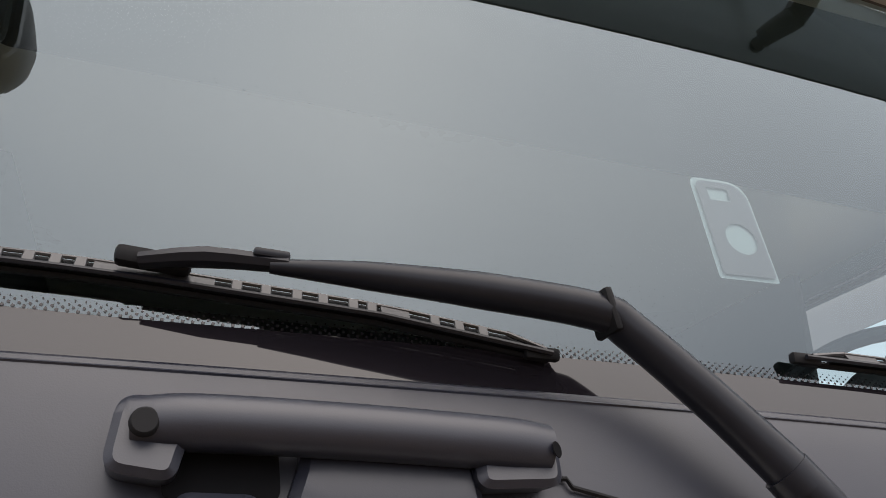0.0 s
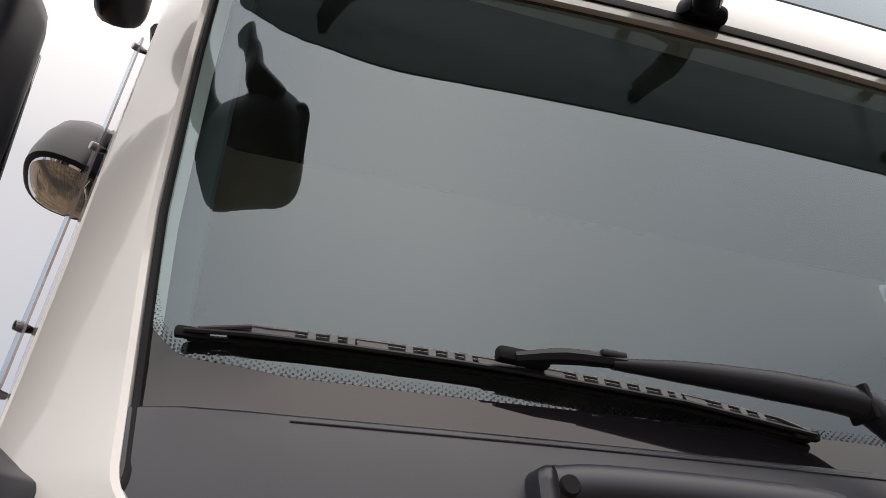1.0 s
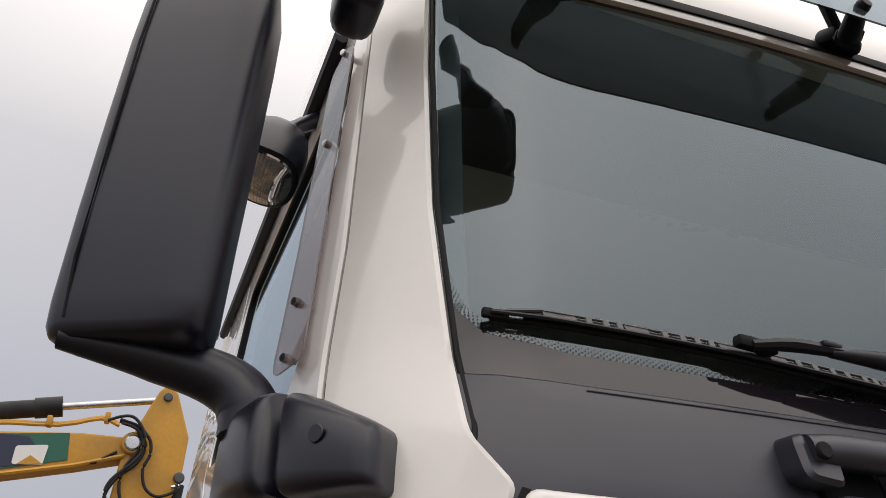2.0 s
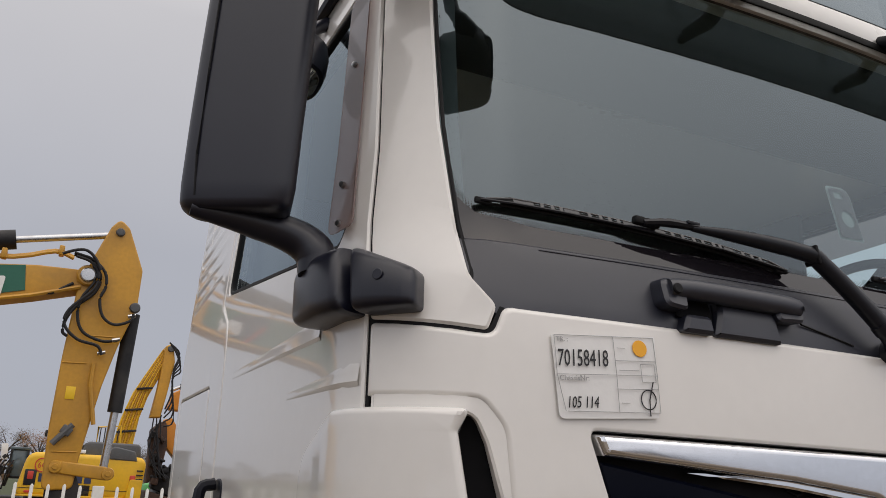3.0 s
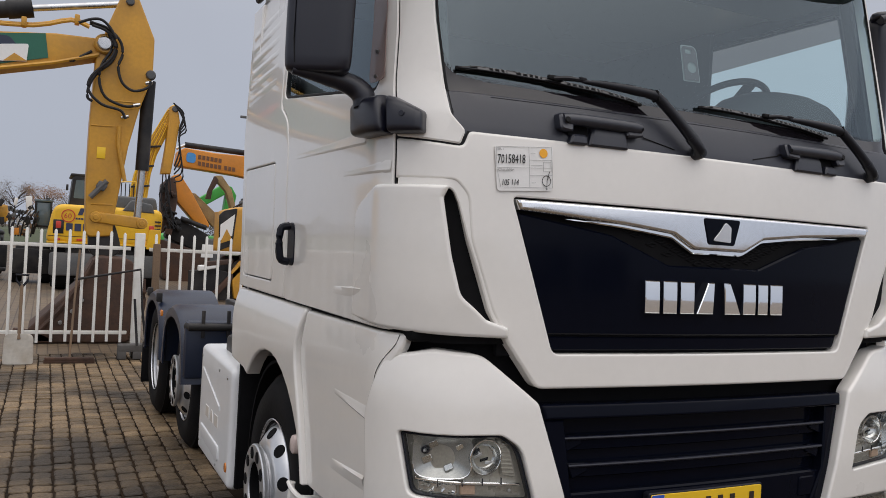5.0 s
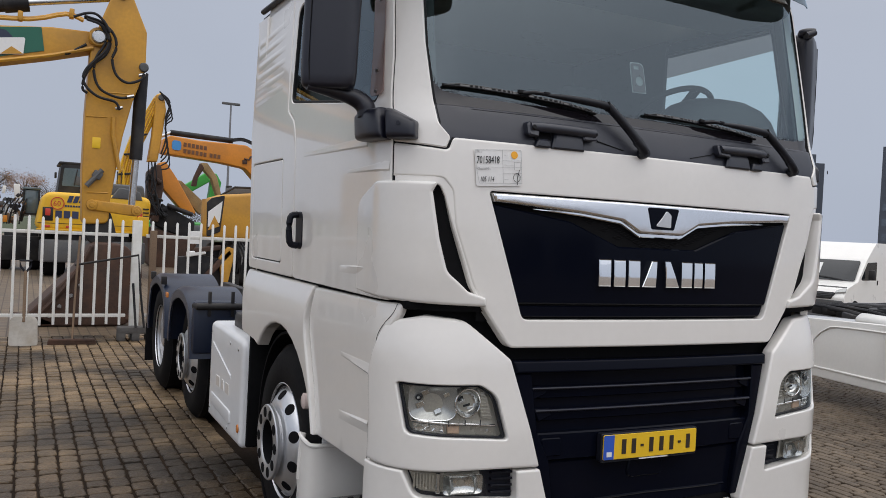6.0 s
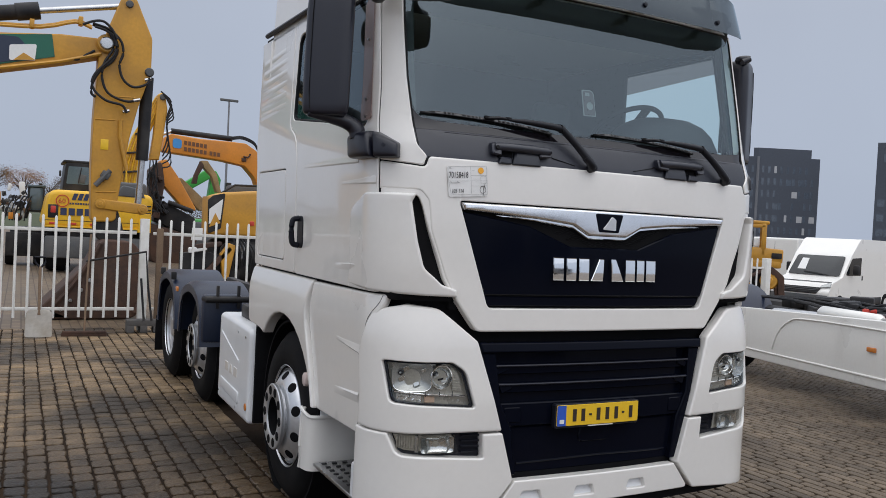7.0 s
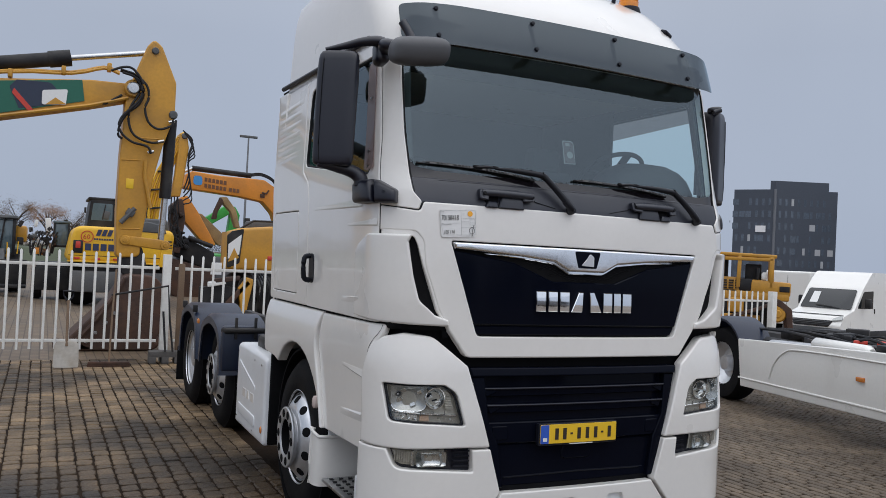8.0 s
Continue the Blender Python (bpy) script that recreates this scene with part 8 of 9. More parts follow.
for k in range(34):
    r = random.Random(40 + k)
    p = A + inward * r.uniform(0.3, 1.7) + along * r.uniform(-0.6, 4.5) + Vector((0, 0, r.uniform(0.88, 1.02)))
    part("chassis_fitting", rbox((r.uniform(0.1, 0.5), r.uniform(0.1, 0.5), r.uniform(0.05, 0.16)), Matrix.Translation(p) @ pose(0, 0, 0, 0, 0, r.uniform(0, 90)), 0.02), MACHINE_BLACK, nb)
for k in range(4):
    p = A + inward * (0.4 + 0.3 * k) + Vector((0, 0, 0.97))
    part("air_line", tube([p + along * -1, p + along * 0.5 + Vector((0, 0, 0.07)), p + along * 2.0 + Vector((0, 0, -0.02)), p + along * 4.0 + Vector((0, 0, 0.05))], 0.02, 6, 4), MACHINE_BLACK, nb)
part("air_tank", tube([A + inward * 0.30 + along * 0.35 + Vector((0, 0, 0.84)), A + inward * 0.30 + along * 1.7 + Vector((0, 0, 0.90))], 0.08, 14), SILVER, nb, "silver air tank")
for d, a0, a1, r in ((0.30, 1.2, 2.2, 0.085), (0.30, 2.5, 3.3, 0.085)):
    part("white_tank", tube([A + inward * d + along * a + Vector((0, 0, 0.93 + 0.02 * a0)) for a in (a0, a0 + 0.06, a1 - 0.06, a1)], [r * 0.6, r, r, r * 0.6], 14), VAN_WHITE, nb, "white rounded tank")
for k in range(3):
    part("red_coupling", rbox((0.16, 0.08, 0.06), Matrix.Translation(A + inward * (0.5 + 0.2 * k) + along * (1.75 + 0.1 * k) + Vector((0, 0, 1.03))) @ pose(0, 0, 0, 0, 0, 25 * k), 0.015), RED_PAINT, nb, "red air coupling")
for k in range(8):
    r = random.Random(300 + k)
    p = A + inward * r.uniform(0.3, 1.5) + along * r.uniform(-0.4, 4.2) + Vector((0, 0, 1.0))
    part("chassis_hose", tube([p, p + along * 0.4 + Vector((0, 0, r.uniform(0.02, 0.10))), p + along * 0.9 + inward * r.uniform(-0.3, 0.3)], 0.018, 6, 4), HOSE, nb)
hub = A - along * 0.50 + inward * 0.22 + Vector((0, 0, 0.5))
mw = Matrix.Translation(hub) @ (-inward).to_track_quat("Z", "Y").to_matrix().to_4x4()
wt = part("wheel", lathe([(0.29, -0.14), (0.33, -0.16), (0.47, -0.15), (0.5, -0.1), (0.5, 0.1), (0.47, 0.15), (0.33, 0.16), (0.29, 0.14)], mw, 40), RUBBER, nb, "black tyre with silver rim")
part("rim", lathe([(0.30, 0.15), (0.285, 0.10), (0.26, 0.08), (0.2, 0.02), (0.12, 0.03), (0.1, 0.12), (0, 0.13)], mw, 32), SILVER, wt)
secs = []
for ang in np.linspace(-0.1, 3.0, 14):
    ro = 0.66
    pts = [(0.0, ro), (0.40, ro), (0.46, ro - 0.03), (0.46, ro - 0.06), (0.40, ro - 0.02), (0.0, ro - 0.02)]
    secs.append([hub + (-inward) * (a - 0.26) + along * (math.cos(ang) * rr) + Vector((0, 0, math.sin(ang) * rr)) for a, rr in pts])
part("mudguard", loft(secs), FENDER, nb, "dark plastic mudguard")


def van(name, centre, turn, label):
    """A tall white panel van; local x runs to its front."""
    low = fall(centre[0])
    v = thing(name, (*centre, low), label, "van", "parked white vans", turn=turn)
    m = pose(*centre, low, 0, 0, turn)
    def side_plate(nm, pts, y, thick, mat, lab="", bevel=0.03):
        o = m @ Vector((0, y, 0))
        return part(nm, slab([pts], o, m.to_3x3() @ Vector((1, 0, 0)), (0, 0, 1), thick, bevel, 0.25), mat, v, lab, smooth=False)
    side_plate("body", [(-3.0, 0.35, 0.1), (2.75, 0.35, 0.1), (2.80, 0.80, 0.15), (2.55, 1.10, 0.2), (1.80, 1.30, 0.1), (1.15, 2.06, 0.25), (0.5, 2.62, 0.4), (-3.0, 2.62, 0.1)], -0.99, 1.98, VAN_WHITE, "white van body", 0.05)
    o = m @ Vector((0, 0, 0))
    place = lambda a, b, off: m @ Vector((1.82 - (b - 1.30) * 0.855 + off, a, b + 0.3 * off))
    glass = part("windscreen", sheet([[(-0.88, 1.33, 0.06), (0.88, 1.33, 0.06), (0.82, 2.00, 0.08), (-0.82, 2.00, 0.08)]], place, 0.02, 0.01, 0.004, 0.2, 0), VAN_GLASS, v, "dark windscreen")
    part("windscreen_paper", sheet([[(-0.62, 1.50), (-0.34, 1.50), (-0.36, 1.88), (-0.60, 1.88)]], place, 0.032, 0.004, 0.0, 0.2, 0), WHITE_MARK, glass)
    fp = lambda a, b, off: m @ Vector((2.80 - 0.66 * max(b - 0.80, 0.0) + off, a, b + 0.4 * off))
    part("grille", sheet([[(-0.58, 0.74, 0.05), (0.58, 0.74, 0.05), (0.70, 0.95, 0.05), (-0.70, 0.95, 0.05)]], fp, 0.035, 0.05, 0.01, 0.2, 0), MACHINE_BLACK, v, "black grille")
    for k in range(3):
        part("grille_bar", sheet([[(-0.62, 0.79 + 0.05 * k), (0.62, 0.79 + 0.05 * k), (0.62, 0.80 + 0.05 * k), (-0.62, 0.80 + 0.05 * k)]], fp, 0.048, 0.01, 0.0, 0.4, 0), MACHINE_GREY, v)
    # black strip over the body in place of the shaded bonnet gap
    part("bonnet_gap_shade", sheet([[(-0.93, 1.12), (0.93, 1.12), (0.93, 1.135), (-0.93, 1.135)]], lambda a, b, off: m @ Vector((2.50 - 3.3 * (b - 1.12) + off, a, b + off)), 0.012, 0.006, 0.0, 0.4, 0), MACHINE_BLACK, v)
    part("screen_wiper", tube([place(0.5, 1.34, 0.05), place(0.1, 1.39, 0.05), place(-0.35, 1.43, 0.05)], 0.015, 6), MACHINE_BLACK, glass)
    part("bumper", sheet([[(-0.98, 0.36, 0.08), (0.98, 0.36, 0.08), (0.98, 0.70, 0.08), (-0.98, 0.70, 0.08)]], fp, 0.03, 0.12, 0.02, 0.2, 0), MACHINE_GREY, v)
    part("rear_door_seam", rbox((0.01, 0.012, 1.9), m @ Matrix.Translation((-3.004, 0, 1.5)), 0.002), MACHINE_GREY, v)
    for sy in (-1, 1):
        part("tail_lamp", rbox((0.06, 0.12, 0.42), m @ Matrix.Translation((-2.99, sy * 0.92, 0.98)), 0.02), RED_PAINT, v, "red tail lamp")
    for sy in (-1, 1):
        part("headlight", sheet([[(sy * 0.66, 0.94), (sy * 0.985, 0.98), (sy * 0.97, 1.13, 0.03), (sy * 0.70, 1.02)]], fp, 0.035, 0.05, 0.004, 0.2, 0), LAMP_GREY, v, "headlight")
        part("door_window", slab([[(0.35, 1.36, 0.05), (1.60, 1.36, 0.08), (1.12, 1.95, 0.15), (0.35, 1.98, 0.05)]] if sy < 0 else [[(-0.35, 1.36, 0.05), (-1.60, 1.36, 0.08), (-1.12, 1.95, 0.15), (-0.35, 1.98, 0.05)]], m @ Vector((0, sy * 0.992, 0)), m.to_3x3() @ Vector((-sy, 0, 0)), (0, 0, 1), 0.02, 0.003), VAN_GLASS, v, "dark door window")
        part("door_mirror", rbox((0.16, 0.20, 0.34), m @ Matrix.Translation((1.15, sy * 1.16, 1.55)), 0.05, 2), MACHINE_BLACK, v, "black door mirror")
        part("sill", rbox((3.2, 0.03, 0.25), m @ Matrix.Translation((0.1, sy * 0.99, 0.47)), 0.01), MACHINE_BLACK, v)
        part("door_handle", rbox((0.05, 0.03, 0.16), m @ Matrix.Translation((0.25, sy * 1.0, 1.28)), 0.01), MACHINE_BLACK, v)
        for x in (1.95, -1.9):
            t = tyre_at("wheel", v, 0, 0, 0, 0.36, 0.24, SILVER)
            t.matrix_basis = m @ Matrix.Translation((x, sy * 0.90, 0.36)) @ (pose(0, 0, 0, 0, 0, 0) if sy < 0 else pose(0, 0, 0, 0, 0, 180))
    return v


van("panel_van", (23.3, 16.2), 194, "white panel van parked beyond the fence")
van("panel_van", (28.6, 21.6), 12, "white panel van parked behind another van")

dz = thing("bulldozer", (13.94, 11.93, fall(14.1)), "yellow bulldozer with a roll cage beyond the fence", "bulldozer")
dm = pose(13.94, 11.93, fall(14.1), 0, 0, -46)
def dozer_box(name, x0, x1, y0, y1, z0, z1, mat, label="", bevel=0.03, lean=0.0):
    return part(name, rbox((x1 - x0, y1 - y0, z1 - z0), dm @ Matrix.Translation(((x0 + x1) / 2, (y0 + y1) / 2, (z0 + z1) / 2)) @ pose(0, 0, 0, 0, lean, 0), bevel), mat, dz, label)


dozer_box("roof", -0.78, 0.60, -0.55, 0.75, 2.48, 2.57, YELLOW, "yellow cage roof", 0.03, 1.5)
for x, y, lean in ((-0.72, -0.5, 0), (0.48, -0.5, 0), (-0.72, 0.65, 0), (0.48, 0.65, 0), (-0.30, -0.5, 2)):
    part("cage_post", rbox((0.10, 0.10, 0.82), dm @ Matrix.Translation((x, y, 2.1)) @ pose(0, 0, 0, 0, lean, 0), 0.02), YELLOW, dz)
dozer_box("engine_cover", -0.95, -0.25, -0.5, 0.7, 1.45, 1.95, YELLOW, "yellow engine cover")
dozer_box("rear_tank", 0.0, 0.95, -0.55, 0.7, 1.52, 1.88, YELLOW, "yellow rear tank", 0.05, 3)
dozer_box("plain_mark", 0.68, 0.92, -0.57, -0.555, 1.62, 1.76, MACHINE_BLACK, "", 0.002)
dozer_box("frame", -0.9, 0.6, -0.45, 0.7, 0.5, 1.47, MACHINE_BLACK)
dozer_box("deck", -0.98, 0.92, -0.55, 0.75, 1.38, 1.60, YELLOW, "yellow deck", 0.04)
dozer_box("engine_block", -0.30, 0.10, -0.52, 0.5, 1.60, 1.92, MACHINE_BLACK, "", 0.05)
for k in range(4):
    dozer_box("grille_bar", -0.90 + 0.16 * k, -0.86 + 0.16 * k, -0.56, -0.50, 1.62, 1.93, YELLOW, "", 0.008)
dozer_box("air_cleaner", -1.16, -0.98, -0.35, 0.0, 1.75, 2.42, MACHINE_BLACK, "black air cleaner stack", 0.07)
dozer_box("lever", 0.12, 0.20, -0.45, -0.3, 1.9, 2.2, MACHINE_BLACK, "", 0.02)
dozer_box("white_can", 0.24, 0.40, -0.45, -0.2, 1.90, 2.10, WHITE_MARK, "", 0.05)
dozer_box("cage_beam", -0.75, 0.52, -0.56, -0.46, 2.38, 2.47, YELLOW, "", 0.02)
dozer_box("rear_frame", 0.42, 0.54, -0.56, -0.42, 1.85, 2.48, YELLOW, "", 0.02)
dozer_box("seat", -0.15, 0.25, -0.2, 0.4, 1.75, 2.3, MACHINE_BLACK)
dozer_box("front_guard", -1.12, -0.92, -0.45, 0.7, 1.7, 2.5, MACHINE_BLACK)
dozer_box("step_plate", -1.1, -0.85, -0.85, -0.45, 0.55, 1.55, YELLOW)
for k in range(6):
    dozer_box("cover_louvre", -0.85, -0.35, -0.53, -0.50, 1.52 + 0.065 * k, 1.55 + 0.065 * k, MACHINE_BLACK, "", 0.004)
dozer_box("side_plate", -0.80, 0.25, -0.62, -0.45, 0.80, 1.0, YELLOW)
dozer_box("side_plate", -0.55, -0.15, -0.58, -0.45, 1.05, 1.42, YELLOW)
track_line = [(-1.2, 0.15), (-1.35, 0.45), (-1.1, 0.75), (0.3, 1.25), (0.66, 1.46), (0.98, 1.2), (1.0, 0.85), (1.1, 0.25), (0.95, 0.05), (-1.05, 0.02)]
for y in (-0.95, 0.6):
    tr = part("track", slab([[(a, b, 0.12) for a, b in track_line], [(a * 0.86, 0.1 + b * 0.84, 0.1) for a, b in track_line]], dm @ Vector((0, y, 0)), dm.to_3x3() @ Vector((1, 0, 0)), (0, 0, 1), 0.42, 0.02), RUST, dz, "worn crawler track")
    part("sprocket", lathe([(0, 0.04), (0.08, 0.04), (0.10, 0.02), (0.18, 0.02), (0.22, -0.05)], dm @ Matrix.Translation((0.64, y + 0.02, 1.08)) @ pose(0, 0, 0, 90), 24), YELLOW, tr, "yellow sprocket")
    part("idler", lathe([(0, 0.03), (0.22, 0.02), (0.27, -0.05)], dm @ Matrix.Translation((-0.95, y + 0.02, 0.42)) @ pose(0, 0, 0, 90), 20), YELLOW, tr)
    part("track_frame", rbox((1.9, 0.2, 0.25), dm @ Matrix.Translation((-0.1, y + 0.1, 0.42)), 0.04), YELLOW, tr)
part("exhaust", tube([dm @ Vector((-0.62, 0.1, 1.9)), dm @ Vector((-0.62, 0.1, 2.5))], 0.05, 8), MACHINE_BLACK, dz)
gp = thing("gate_post", (11.50, 9.0, 0), "white square gate post at the end of a fence", "fence post")
part("upright", rbox((0.14, 0.14, 1.50), Matrix.Translation((11.50, 9.0, 0.67)), 0.01), FENCE_WHITE, gp)


def tower(name, corner, u, v, w1, w2, high, label):
    """A dark office block; corner is its near foot, u and v run along its two seen sides."""
    b = thing(name, (corner.x, corner.y, 0), label, "building", "office blocks")
    n = Vector((0, 0, 1))
    p = [corner, corner + u * w1, corner + u * w1 + v * w2, corner + v * w2]
    part("wall", loft([[q + n * -2 for q in p], [q + n * high for q in p]]), FACADE, b, "dark grey facade", smooth=False)
    part("corner_trim", tube([corner, corner + n * high], 0.25, 6), FACADE_LIGHT, b)
    c = corner + u * w1 * 0.03 + v * w2 * 0.05
    part("roof_plant", loft([[c + n * high, c + u * w1 * 0.86 + n * high, c + u * w1 * 0.86 + v * w2 * 0.12 + n * high, c + v * w2 * 0.12 + n * high], [c + n * (high + 1.6), c + u * w1 * 0.86 + n * (high + 1.6), c + u * w1 * 0.86 + v * w2 * 0.12 + n * (high + 1.6), c + v * w2 * 0.12 + n * (high + 1.6)]]), FACADE, b, smooth=False)
    r = random.Random(5)
    for d, w in ((u, w1), (v, w2)):
        o = -(u if d is v else v)
        for lv in range(7):
            for k in range(int(w / 1.15)):
                if r.random() < 0.22:
                    continue
                a, z = 0.7 + k * 1.15, 1.5 + lv * (high - 2.2) / 7
                ww = r.choice(((0.4, 1.25), (0.4, 1.25), (0.4, 1.25), (0.95, 1.15)))
                q = corner + d * a + o * 0.06 + n * z
                part("window", loft([[q, q + d * ww[0], q + d * ww[0] + n * ww[1], q + n * ww[1]], [q - o * 0.2, q + d * ww[0] - o * 0.2, q + d * ww[0] + n * ww[1] - o * 0.2, q + n * ww[1] - o * 0.2]]), WINDOW_LIT if r.random() < 0.09 else WINDOW_FAR, b, smooth=False)
    return b


tu, tv = Vector((0.90, -0.44, 0)).normalized(), Vector((-0.52, 0.855, 0)).normalized()
t1 = tower("office_tower", Vector((117.1, 104.3, 0)), tu, tv, 11.4, 7.3, 17.8, "dark grey seven-storey office tower in the distance")
q = Vector((117.1, 104.3, 0)) + tv * 1.3 + Vector((0, 0, 9.9)) - tu * 0.2
part("sign", loft([[q, q + tv * 1.7, q + tv * 1.7 + Vector((0, 0, 1.2)), q + Vector((0, 0, 1.2))], [q - tu * 0.1, q + tv * 1.7 - tu * 0.1, q + tv * 1.7 - tu * 0.1 + Vector((0, 0, 1.2)), q - tu * 0.1 + Vector((0, 0, 1.2))]]), SIGN_WHITE, t1, "white sign", smooth=False)
tower("office_tower", Vector((124.3, 74.9, 0)), tu, tv, 14.0, 9.0, 19.0, "dark grey office tower standing beside another tower")

lamp = thing("street_lamp", (15.5, 80.0, 0), "tall thin floodlight mast in the distance", "lamp post")
part("mast", tube([(15.5, 80, 0), (15.5, 80, 13.3)], [0.14, 0.08], 8), LAMP_POLE, lamp)
part("lamp_head", rbox((1.8, 0.2, 0.25), Matrix.Translation((15.5, 80, 13.4)), 0.05), MACHINE_GREY, lamp)


# ---- parked lorries on the other side of the yard, which the chrome and the paint mirror ----
def lorry(place, turn, colour, box_colour, label):
    t = thing("parked_lorry", (*place, 0), label, "truck", "parked lorries", turn=turn)
    m = pose(*place, 0, 0, 0, turn)
    part("cab", rbox((2.1, 2.4, 2.5), m @ Matrix.Translation((3.6, 0, 1.95)), 0.18, 3), colour, t)
    part("screen", rbox((0.06, 2.1, 0.85), m @ Matrix.Translation((4.64, 0, 2.45)), 0.02), VAN_GLASS, t)
    part("load_body", rbox((6.4, 2.45, 2.4), m @ Matrix.Translation((-0.9, 0, 2.25)), 0.05), box_colour, t)
    part("chassis", rbox((8.2, 1.0, 0.4), m @ Matrix.Translation((0.2, 0, 0.8)), 0.03), MACHINE_BLACK, t)
    for x in (3.4, -1.6, -2.9):
        for y in (-1.05, 1.05):
            w = tyre_at("wheel", t, 0, 0, 0, 0.5, 0.3, SILVER)
            w.matrix_basis = m @ Matrix.Translation((x, y, 0.5))


PALE = material("pale_lorry_body", (0.42, 0.42, 0.41), 0.5, vary=0.1)
DULL = material("dull_grey_lorry", (0.16, 0.16, 0.17), 0.5, vary=0.1)
for k in range(9):
    c, b, nm = ((NAVY_PANEL, DULL, "blue"), (GREEN_PANEL, DULL, "green"), (DULL, PALE, "grey"), (DULL, DULL, "dull grey"), (DULL, MACHINE_BLACK, "dark grey"))[k % 5]
    lorry((-30 + k * 7.5, -52.0), 90, c, b, nm + " lorry parked in a row across the yard")
for k in range(5):
    c, b, nm = ((DULL, MACHINE_BLACK, "dark grey"), (GREEN_PANEL, DULL, "green"), (DULL, PALE, "grey"))[k % 3]
    lorry((-48.0, -30 + k * 9.0), 0, c, b, nm + " lorry parked in a row beside the yard")


# ---- field and trees far off ----
tagged(part("field", loft([[(-140, 66, -0.1), (30, 66, -0.1), (30, 140, -0.1), (-140, 140, -0.1)], [(-140, 74, 1.15), (30, 74, 1.15), (30, 140, 1.15), (-140, 140, 1.15)]]), GRASS, smooth=False), "low green grass bank at the edge of the yard", "field", kind="structure")


def tree(place, high, seed, mat):
    r = random.Random(seed)
    t = thing("tree", place, "bare autumn tree in the distance", "tree", "far trees")
    base = Vector(place)
    limbs = [tube([base, base + Vector((0.1, 0, high * 0.35)), base + Vector((0.0, 0, high * 0.7))], [0.16, 0.12, 0.04], 6)]
    tips = []
    for k in range(16):
        a, z = r.uniform(0, 6.28), r.uniform(0.25, 0.6) * high
        tip = base + Vector((math.cos(a) * high * 0.3, math.sin(a) * high * 0.3, z + high * r.uniform(0.15, 0.4)))
        limbs.append(tube([base + Vector((0, 0, z)), (base + Vector((0, 0, z))).lerp(tip, 0.5) + Vector((0, 0, 0.1)), tip], [0.07, 0.05, 0.015], 5))
        tips.append(tip)
    part("trunk", joined(*limbs), BARK, t)
    bm = bmesh.new()
    for k in range(4200):
        c = r.choice(tips) + Vector((r.gauss(0, 0.085), r.gauss(0, 0.085), r.gauss(0, 0.07))) * high
        d, e = Vector((r.gauss(0, 1), r.gauss(0, 1), r.gauss(0, 1))).normalized() * 0.075, Vector((r.gauss(0, 1), r.gauss(0, 1), r.gauss(0, 1))).normalized() * 0.055
        bm.faces.new([bm.verts.new(c + d), bm.verts.new(c + e), bm.verts.new(c - d)])
    part("crown", bm, mat, t, smooth=False)


AUTUMN = material("orange_foliage", (0.28, 0.13, 0.04), 0.9, vary=0.4, scale=3)
for k, (x, y, h) in enumerate(((-14, 120, 5.5), (-9.5, 112, 5.0), (-6.0, 116, 5.6), (-2.4, 110, 5.4), (0.6, 118, 4.8), (3.5, 114, 4.6), (6.5, 112, 4.4), (9.5, 118, 5.0))):
    tree((x, y, 1.15), h, k, AUTUMN if k in (3,) else FOLIAGE)


def hedge_line():
    """A ragged row of leafless shrubs along the grass bank: twigs and small leaves."""
    r, bm = random.Random(9), bmesh.new()
    for k in range(15000):
        x = r.uniform(-46, 24)
        top = 1.5 + 0.6 * math.sin(0.53 * x) + 0.5 * math.sin(1.37 * x + 1.0) + 0.3 * math.sin(3.1 * x)
        c = Vector((x, 100 + r.uniform(-1.2, 1.2), 1.1 + max(top, 0.5) * r.random() ** 0.8))
        d, e = Vector((r.gauss(0, 1), r.gauss(0, 1), r.gauss(0, 1))).normalized() * 0.15, Vector((r.gauss(0, 1), r.gauss(0, 1), r.gauss(0, 1))).normalized() * 0.10
        bm.faces.new([bm.verts.new(c + d), bm.verts.new(c + e), bm.verts.new(c - d)])
    return bm


tagged(part("shrub_row", hedge_line(), material("leafless_shrubs", (0.085, 0.070, 0.050), 0.9, vary=0.4, scale=1.5), smooth=False), "row of grey-brown leafless shrubs on a grass bank", "shrubs", kind="stuff")


# ---- pavers, last ----
PX, PY = 0.131, 0.160
QX, QY = 0.088, 0.205


def paver_mesh(sx, sy, seed, worn):
    """One paver: broken, rounded corners and a slightly domed top."""
    r = random.Random(seed)
    bm = bmesh.new()
    c = 0.010 + 0.008 * worn
    ring = [(-sx + c, -sy), (sx - c, -sy), (sx, -sy + c), (sx, sy - c), (sx - c, sy), (-sx + c, sy), (-sx, sy - c), (-sx, -sy + c)]
    ring = [(x + r.uniform(-0.004, 0.004) * worn, y + r.uniform(-0.006, 0.006) * worn) for x, y in ring]
    low = [bm.verts.new((x, y, -0.028)) for x, y in ring]
    mid_v = [bm.verts.new((x, y, -0.006)) for x, y in ring]
    up = [bm.verts.new((x * 0.90, y * 0.93, r.uniform(-0.002, 0.001))) for x, y in ring]
    for a, b in ((low, mid_v), (mid_v, up)):
        for k in range(8):
            bm.faces.new((a[k], a[(k + 1) % 8], b[(k + 1) % 8], b[k]))
    crown = bm.verts.new((r.uniform(-0.01, 0.01), r.uniform(-0.01, 0.01), 0.003))
    for k in range(8):
        bm.faces.new((up[k], up[(k + 1) % 8], crown))
    return bm


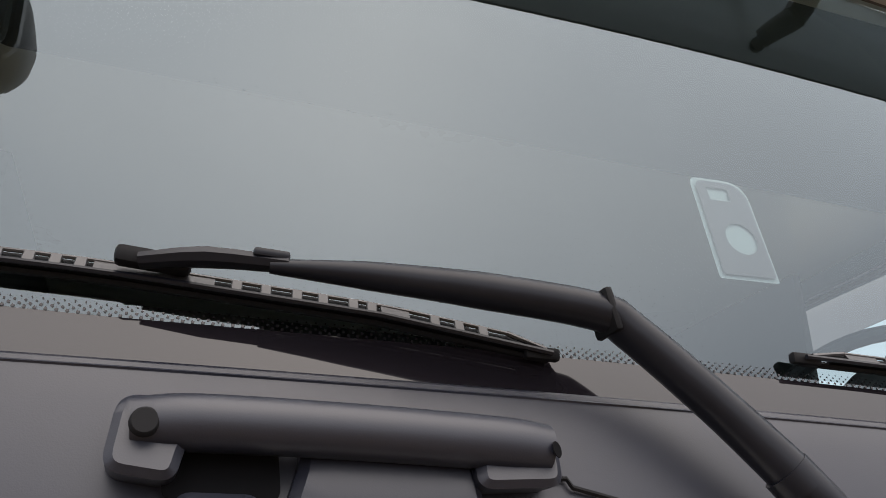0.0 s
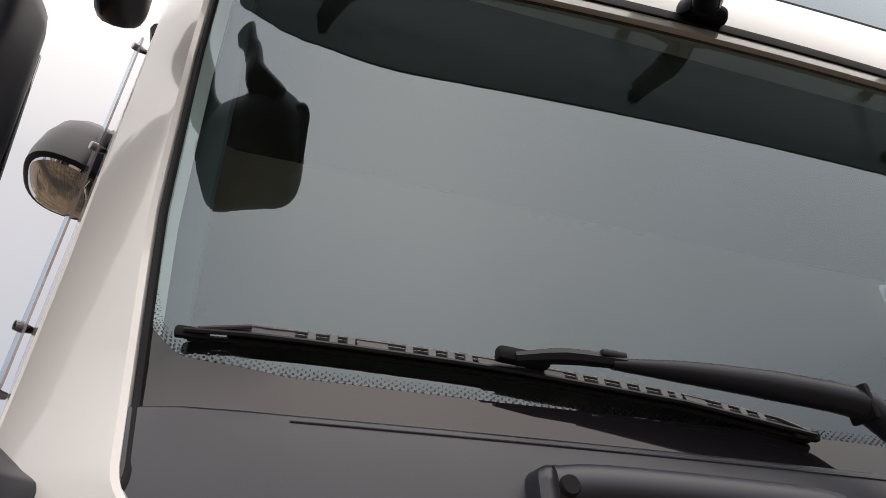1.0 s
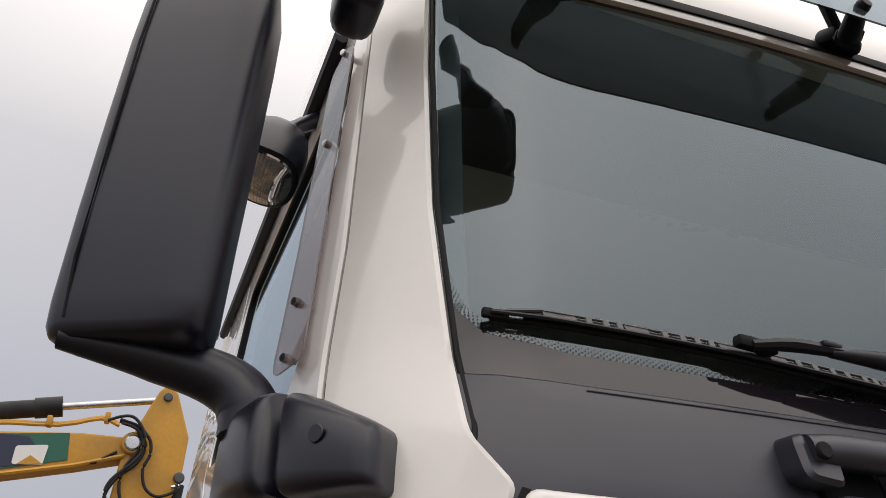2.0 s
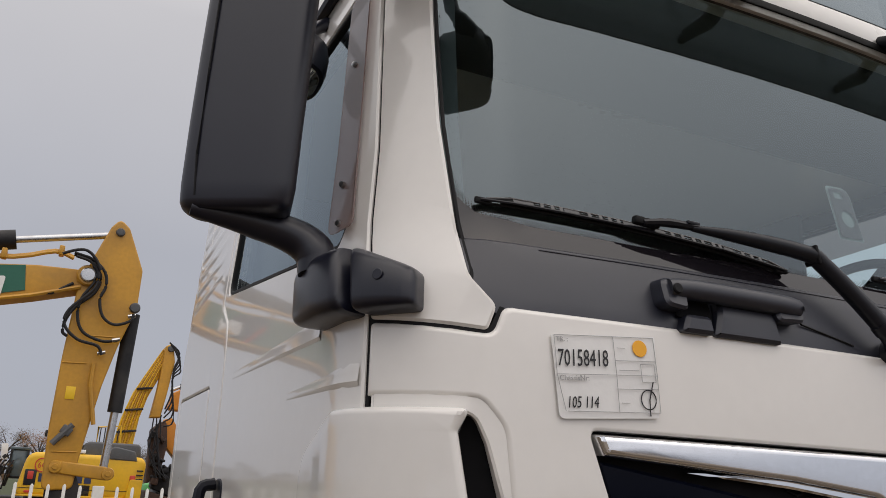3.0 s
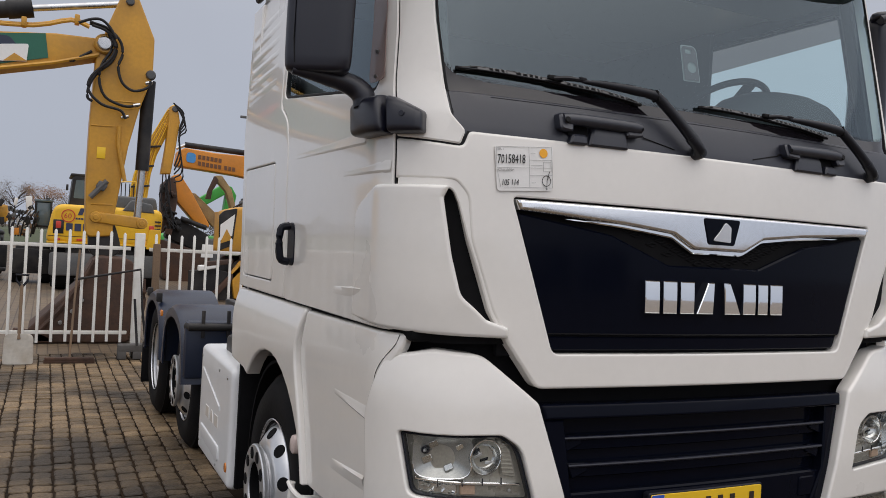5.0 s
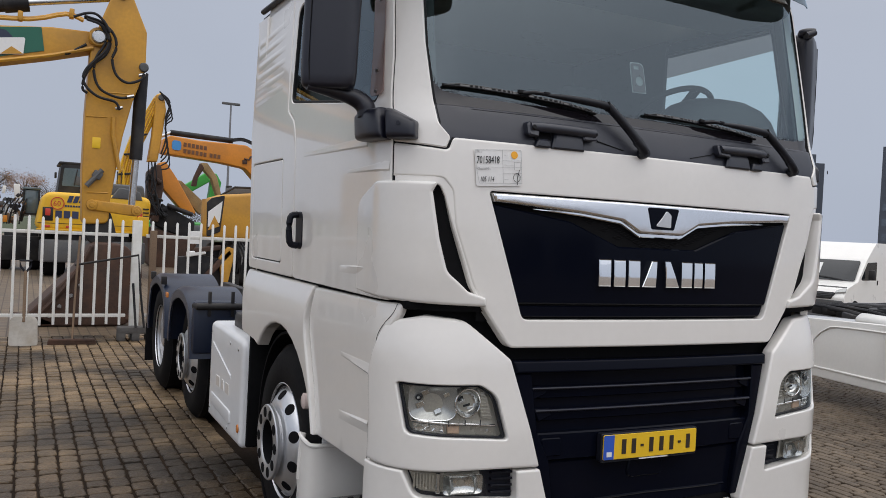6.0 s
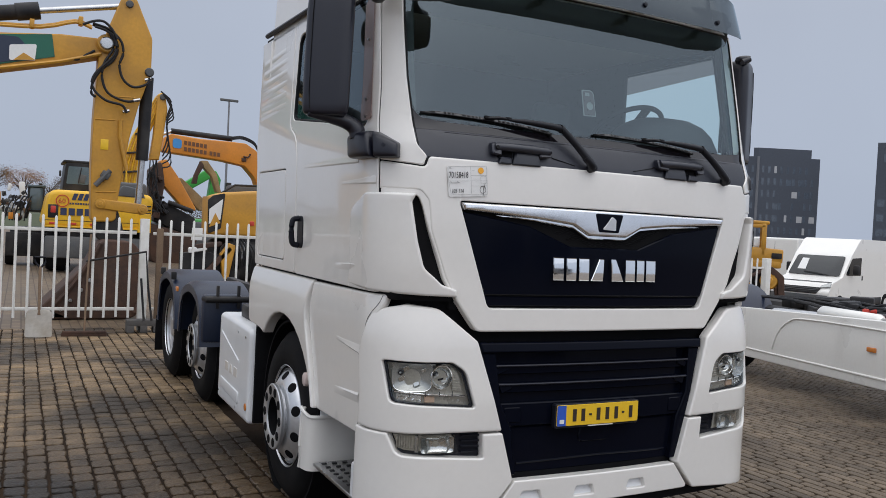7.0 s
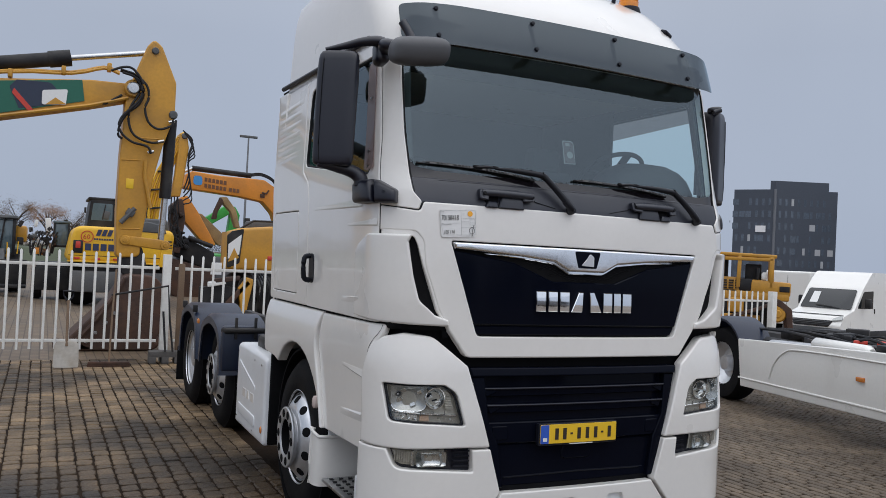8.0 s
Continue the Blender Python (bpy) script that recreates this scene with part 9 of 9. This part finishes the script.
tagged(part("paving_bed", sheet([[(-6.02, -5.42), (11.4, -5.42), (11.4, 9.6), (-6.02, 9.6)]], flat((0, 0, -0.011), (1, 0, 0), (0, 1, 0)), 0, 0, 0, 30, 0), JOINT, smooth=False), "dark sand bed between pavers", "paving", kind="structure")
pavement = tagged(part("pavement", rbox((0.1, 0.1, 0.01), Matrix.Translation((3, 3, -0.02)), 0, 1), JOINT, smooth=False), "brown clay paver yard in running bond", "pavement", kind="structure")
# six worn pavers with wide joints for the driven lane, six tight ones for the rest
shapes = [part("paver", paver_mesh(PX / 2 - 0.0070, PY / 2 - 0.0060, k, 1.0) if k < 6 else paver_mesh(QX / 2 - 0.0075, QY / 2 - 0.007, k, 0.3), PAVER if k < 6 else PAVER_TIGHT, pavement, smooth=False) for k in range(12)]
template = [[v.co.copy() for v in s.data.vertices] for s in shapes]
tfaces = [tuple(p.vertices) for p in shapes[0].data.polygons]
count, rp = 0, random.Random(11)
columns = [(-6.0 + (k + 0.5) * PX, True) for k in range(int(7.2 / PX))]
columns += [(columns[-1][0] + PX / 2 + (k + 0.5) * QX, False) for k in range(int(10.2 / QX))]
fields = {True: ([], []), False: ([], [])}
for n, (x, worn) in enumerate(columns):
    size = PY if worn else QY
    y = -3.4 + (rp.uniform(0.0, PY) - 2.0 if worn else QY * (0.5 * (n % 2) + rp.uniform(-0.08, 0.08)) - 2.0)
    while y < 9.5:
        long = rp.choice((0.62, 0.8, 0.95, 1.0, 1.0, 1.05, 1.12)) if worn else rp.uniform(0.96, 1.04)
        y, yc = y + long * size, y + long * size / 2
        k = rp.randrange(6) + (0 if worn else 6)
        tip = 1.2 if worn else 0.5
        m = Matrix.Translation((x + rp.uniform(-0.003, 0.003), yc, rp.uniform(-0.004, 0.003) if worn else rp.uniform(-0.0015, 0.0015))) @ pose(0, 0, 0, rp.uniform(-tip, tip), rp.uniform(-tip, tip), rp.uniform(-tip, tip)) @ Matrix.Diagonal((rp.uniform(0.95, 1.04) if worn else 1.0, long, 1, 1))
        if -1.0 < x < 1.0 and 0.6 < yc < 5.5:
            continue
        if worn and -2.9 < x < -1.4 and 1.6 < yc < 5.6 and count < 288:
            o = new("paver", shapes[k].data)
            o.matrix_basis = m
            attach(o, pavement)
            count += 1
        else:
            vs, fs = fields[worn]
            s = len(vs)
            vs += [tuple(m @ c) for c in template[k]]
            fs += [tuple(s + q for q in f) for f in tfaces]
for k, s in enumerate(shapes):
    s.matrix_basis = Matrix.Translation((-6.0 - PX * (k + 1), 8.9, 0.0))
for worn, (vs, fs) in fields.items():
    me = bpy.data.meshes.new("paver_field")
    me.from_pydata(vs, [], fs)
    me.materials.append(PAVER if worn else PAVER_TIGHT)
    field_ob = new("paver_field", me)
    attach(field_ob, pavement)
    tagged(field_ob, "worn brown clay pavers with dark joints" if worn else "narrow tan clay pavers with dark joints", kind="stuff")
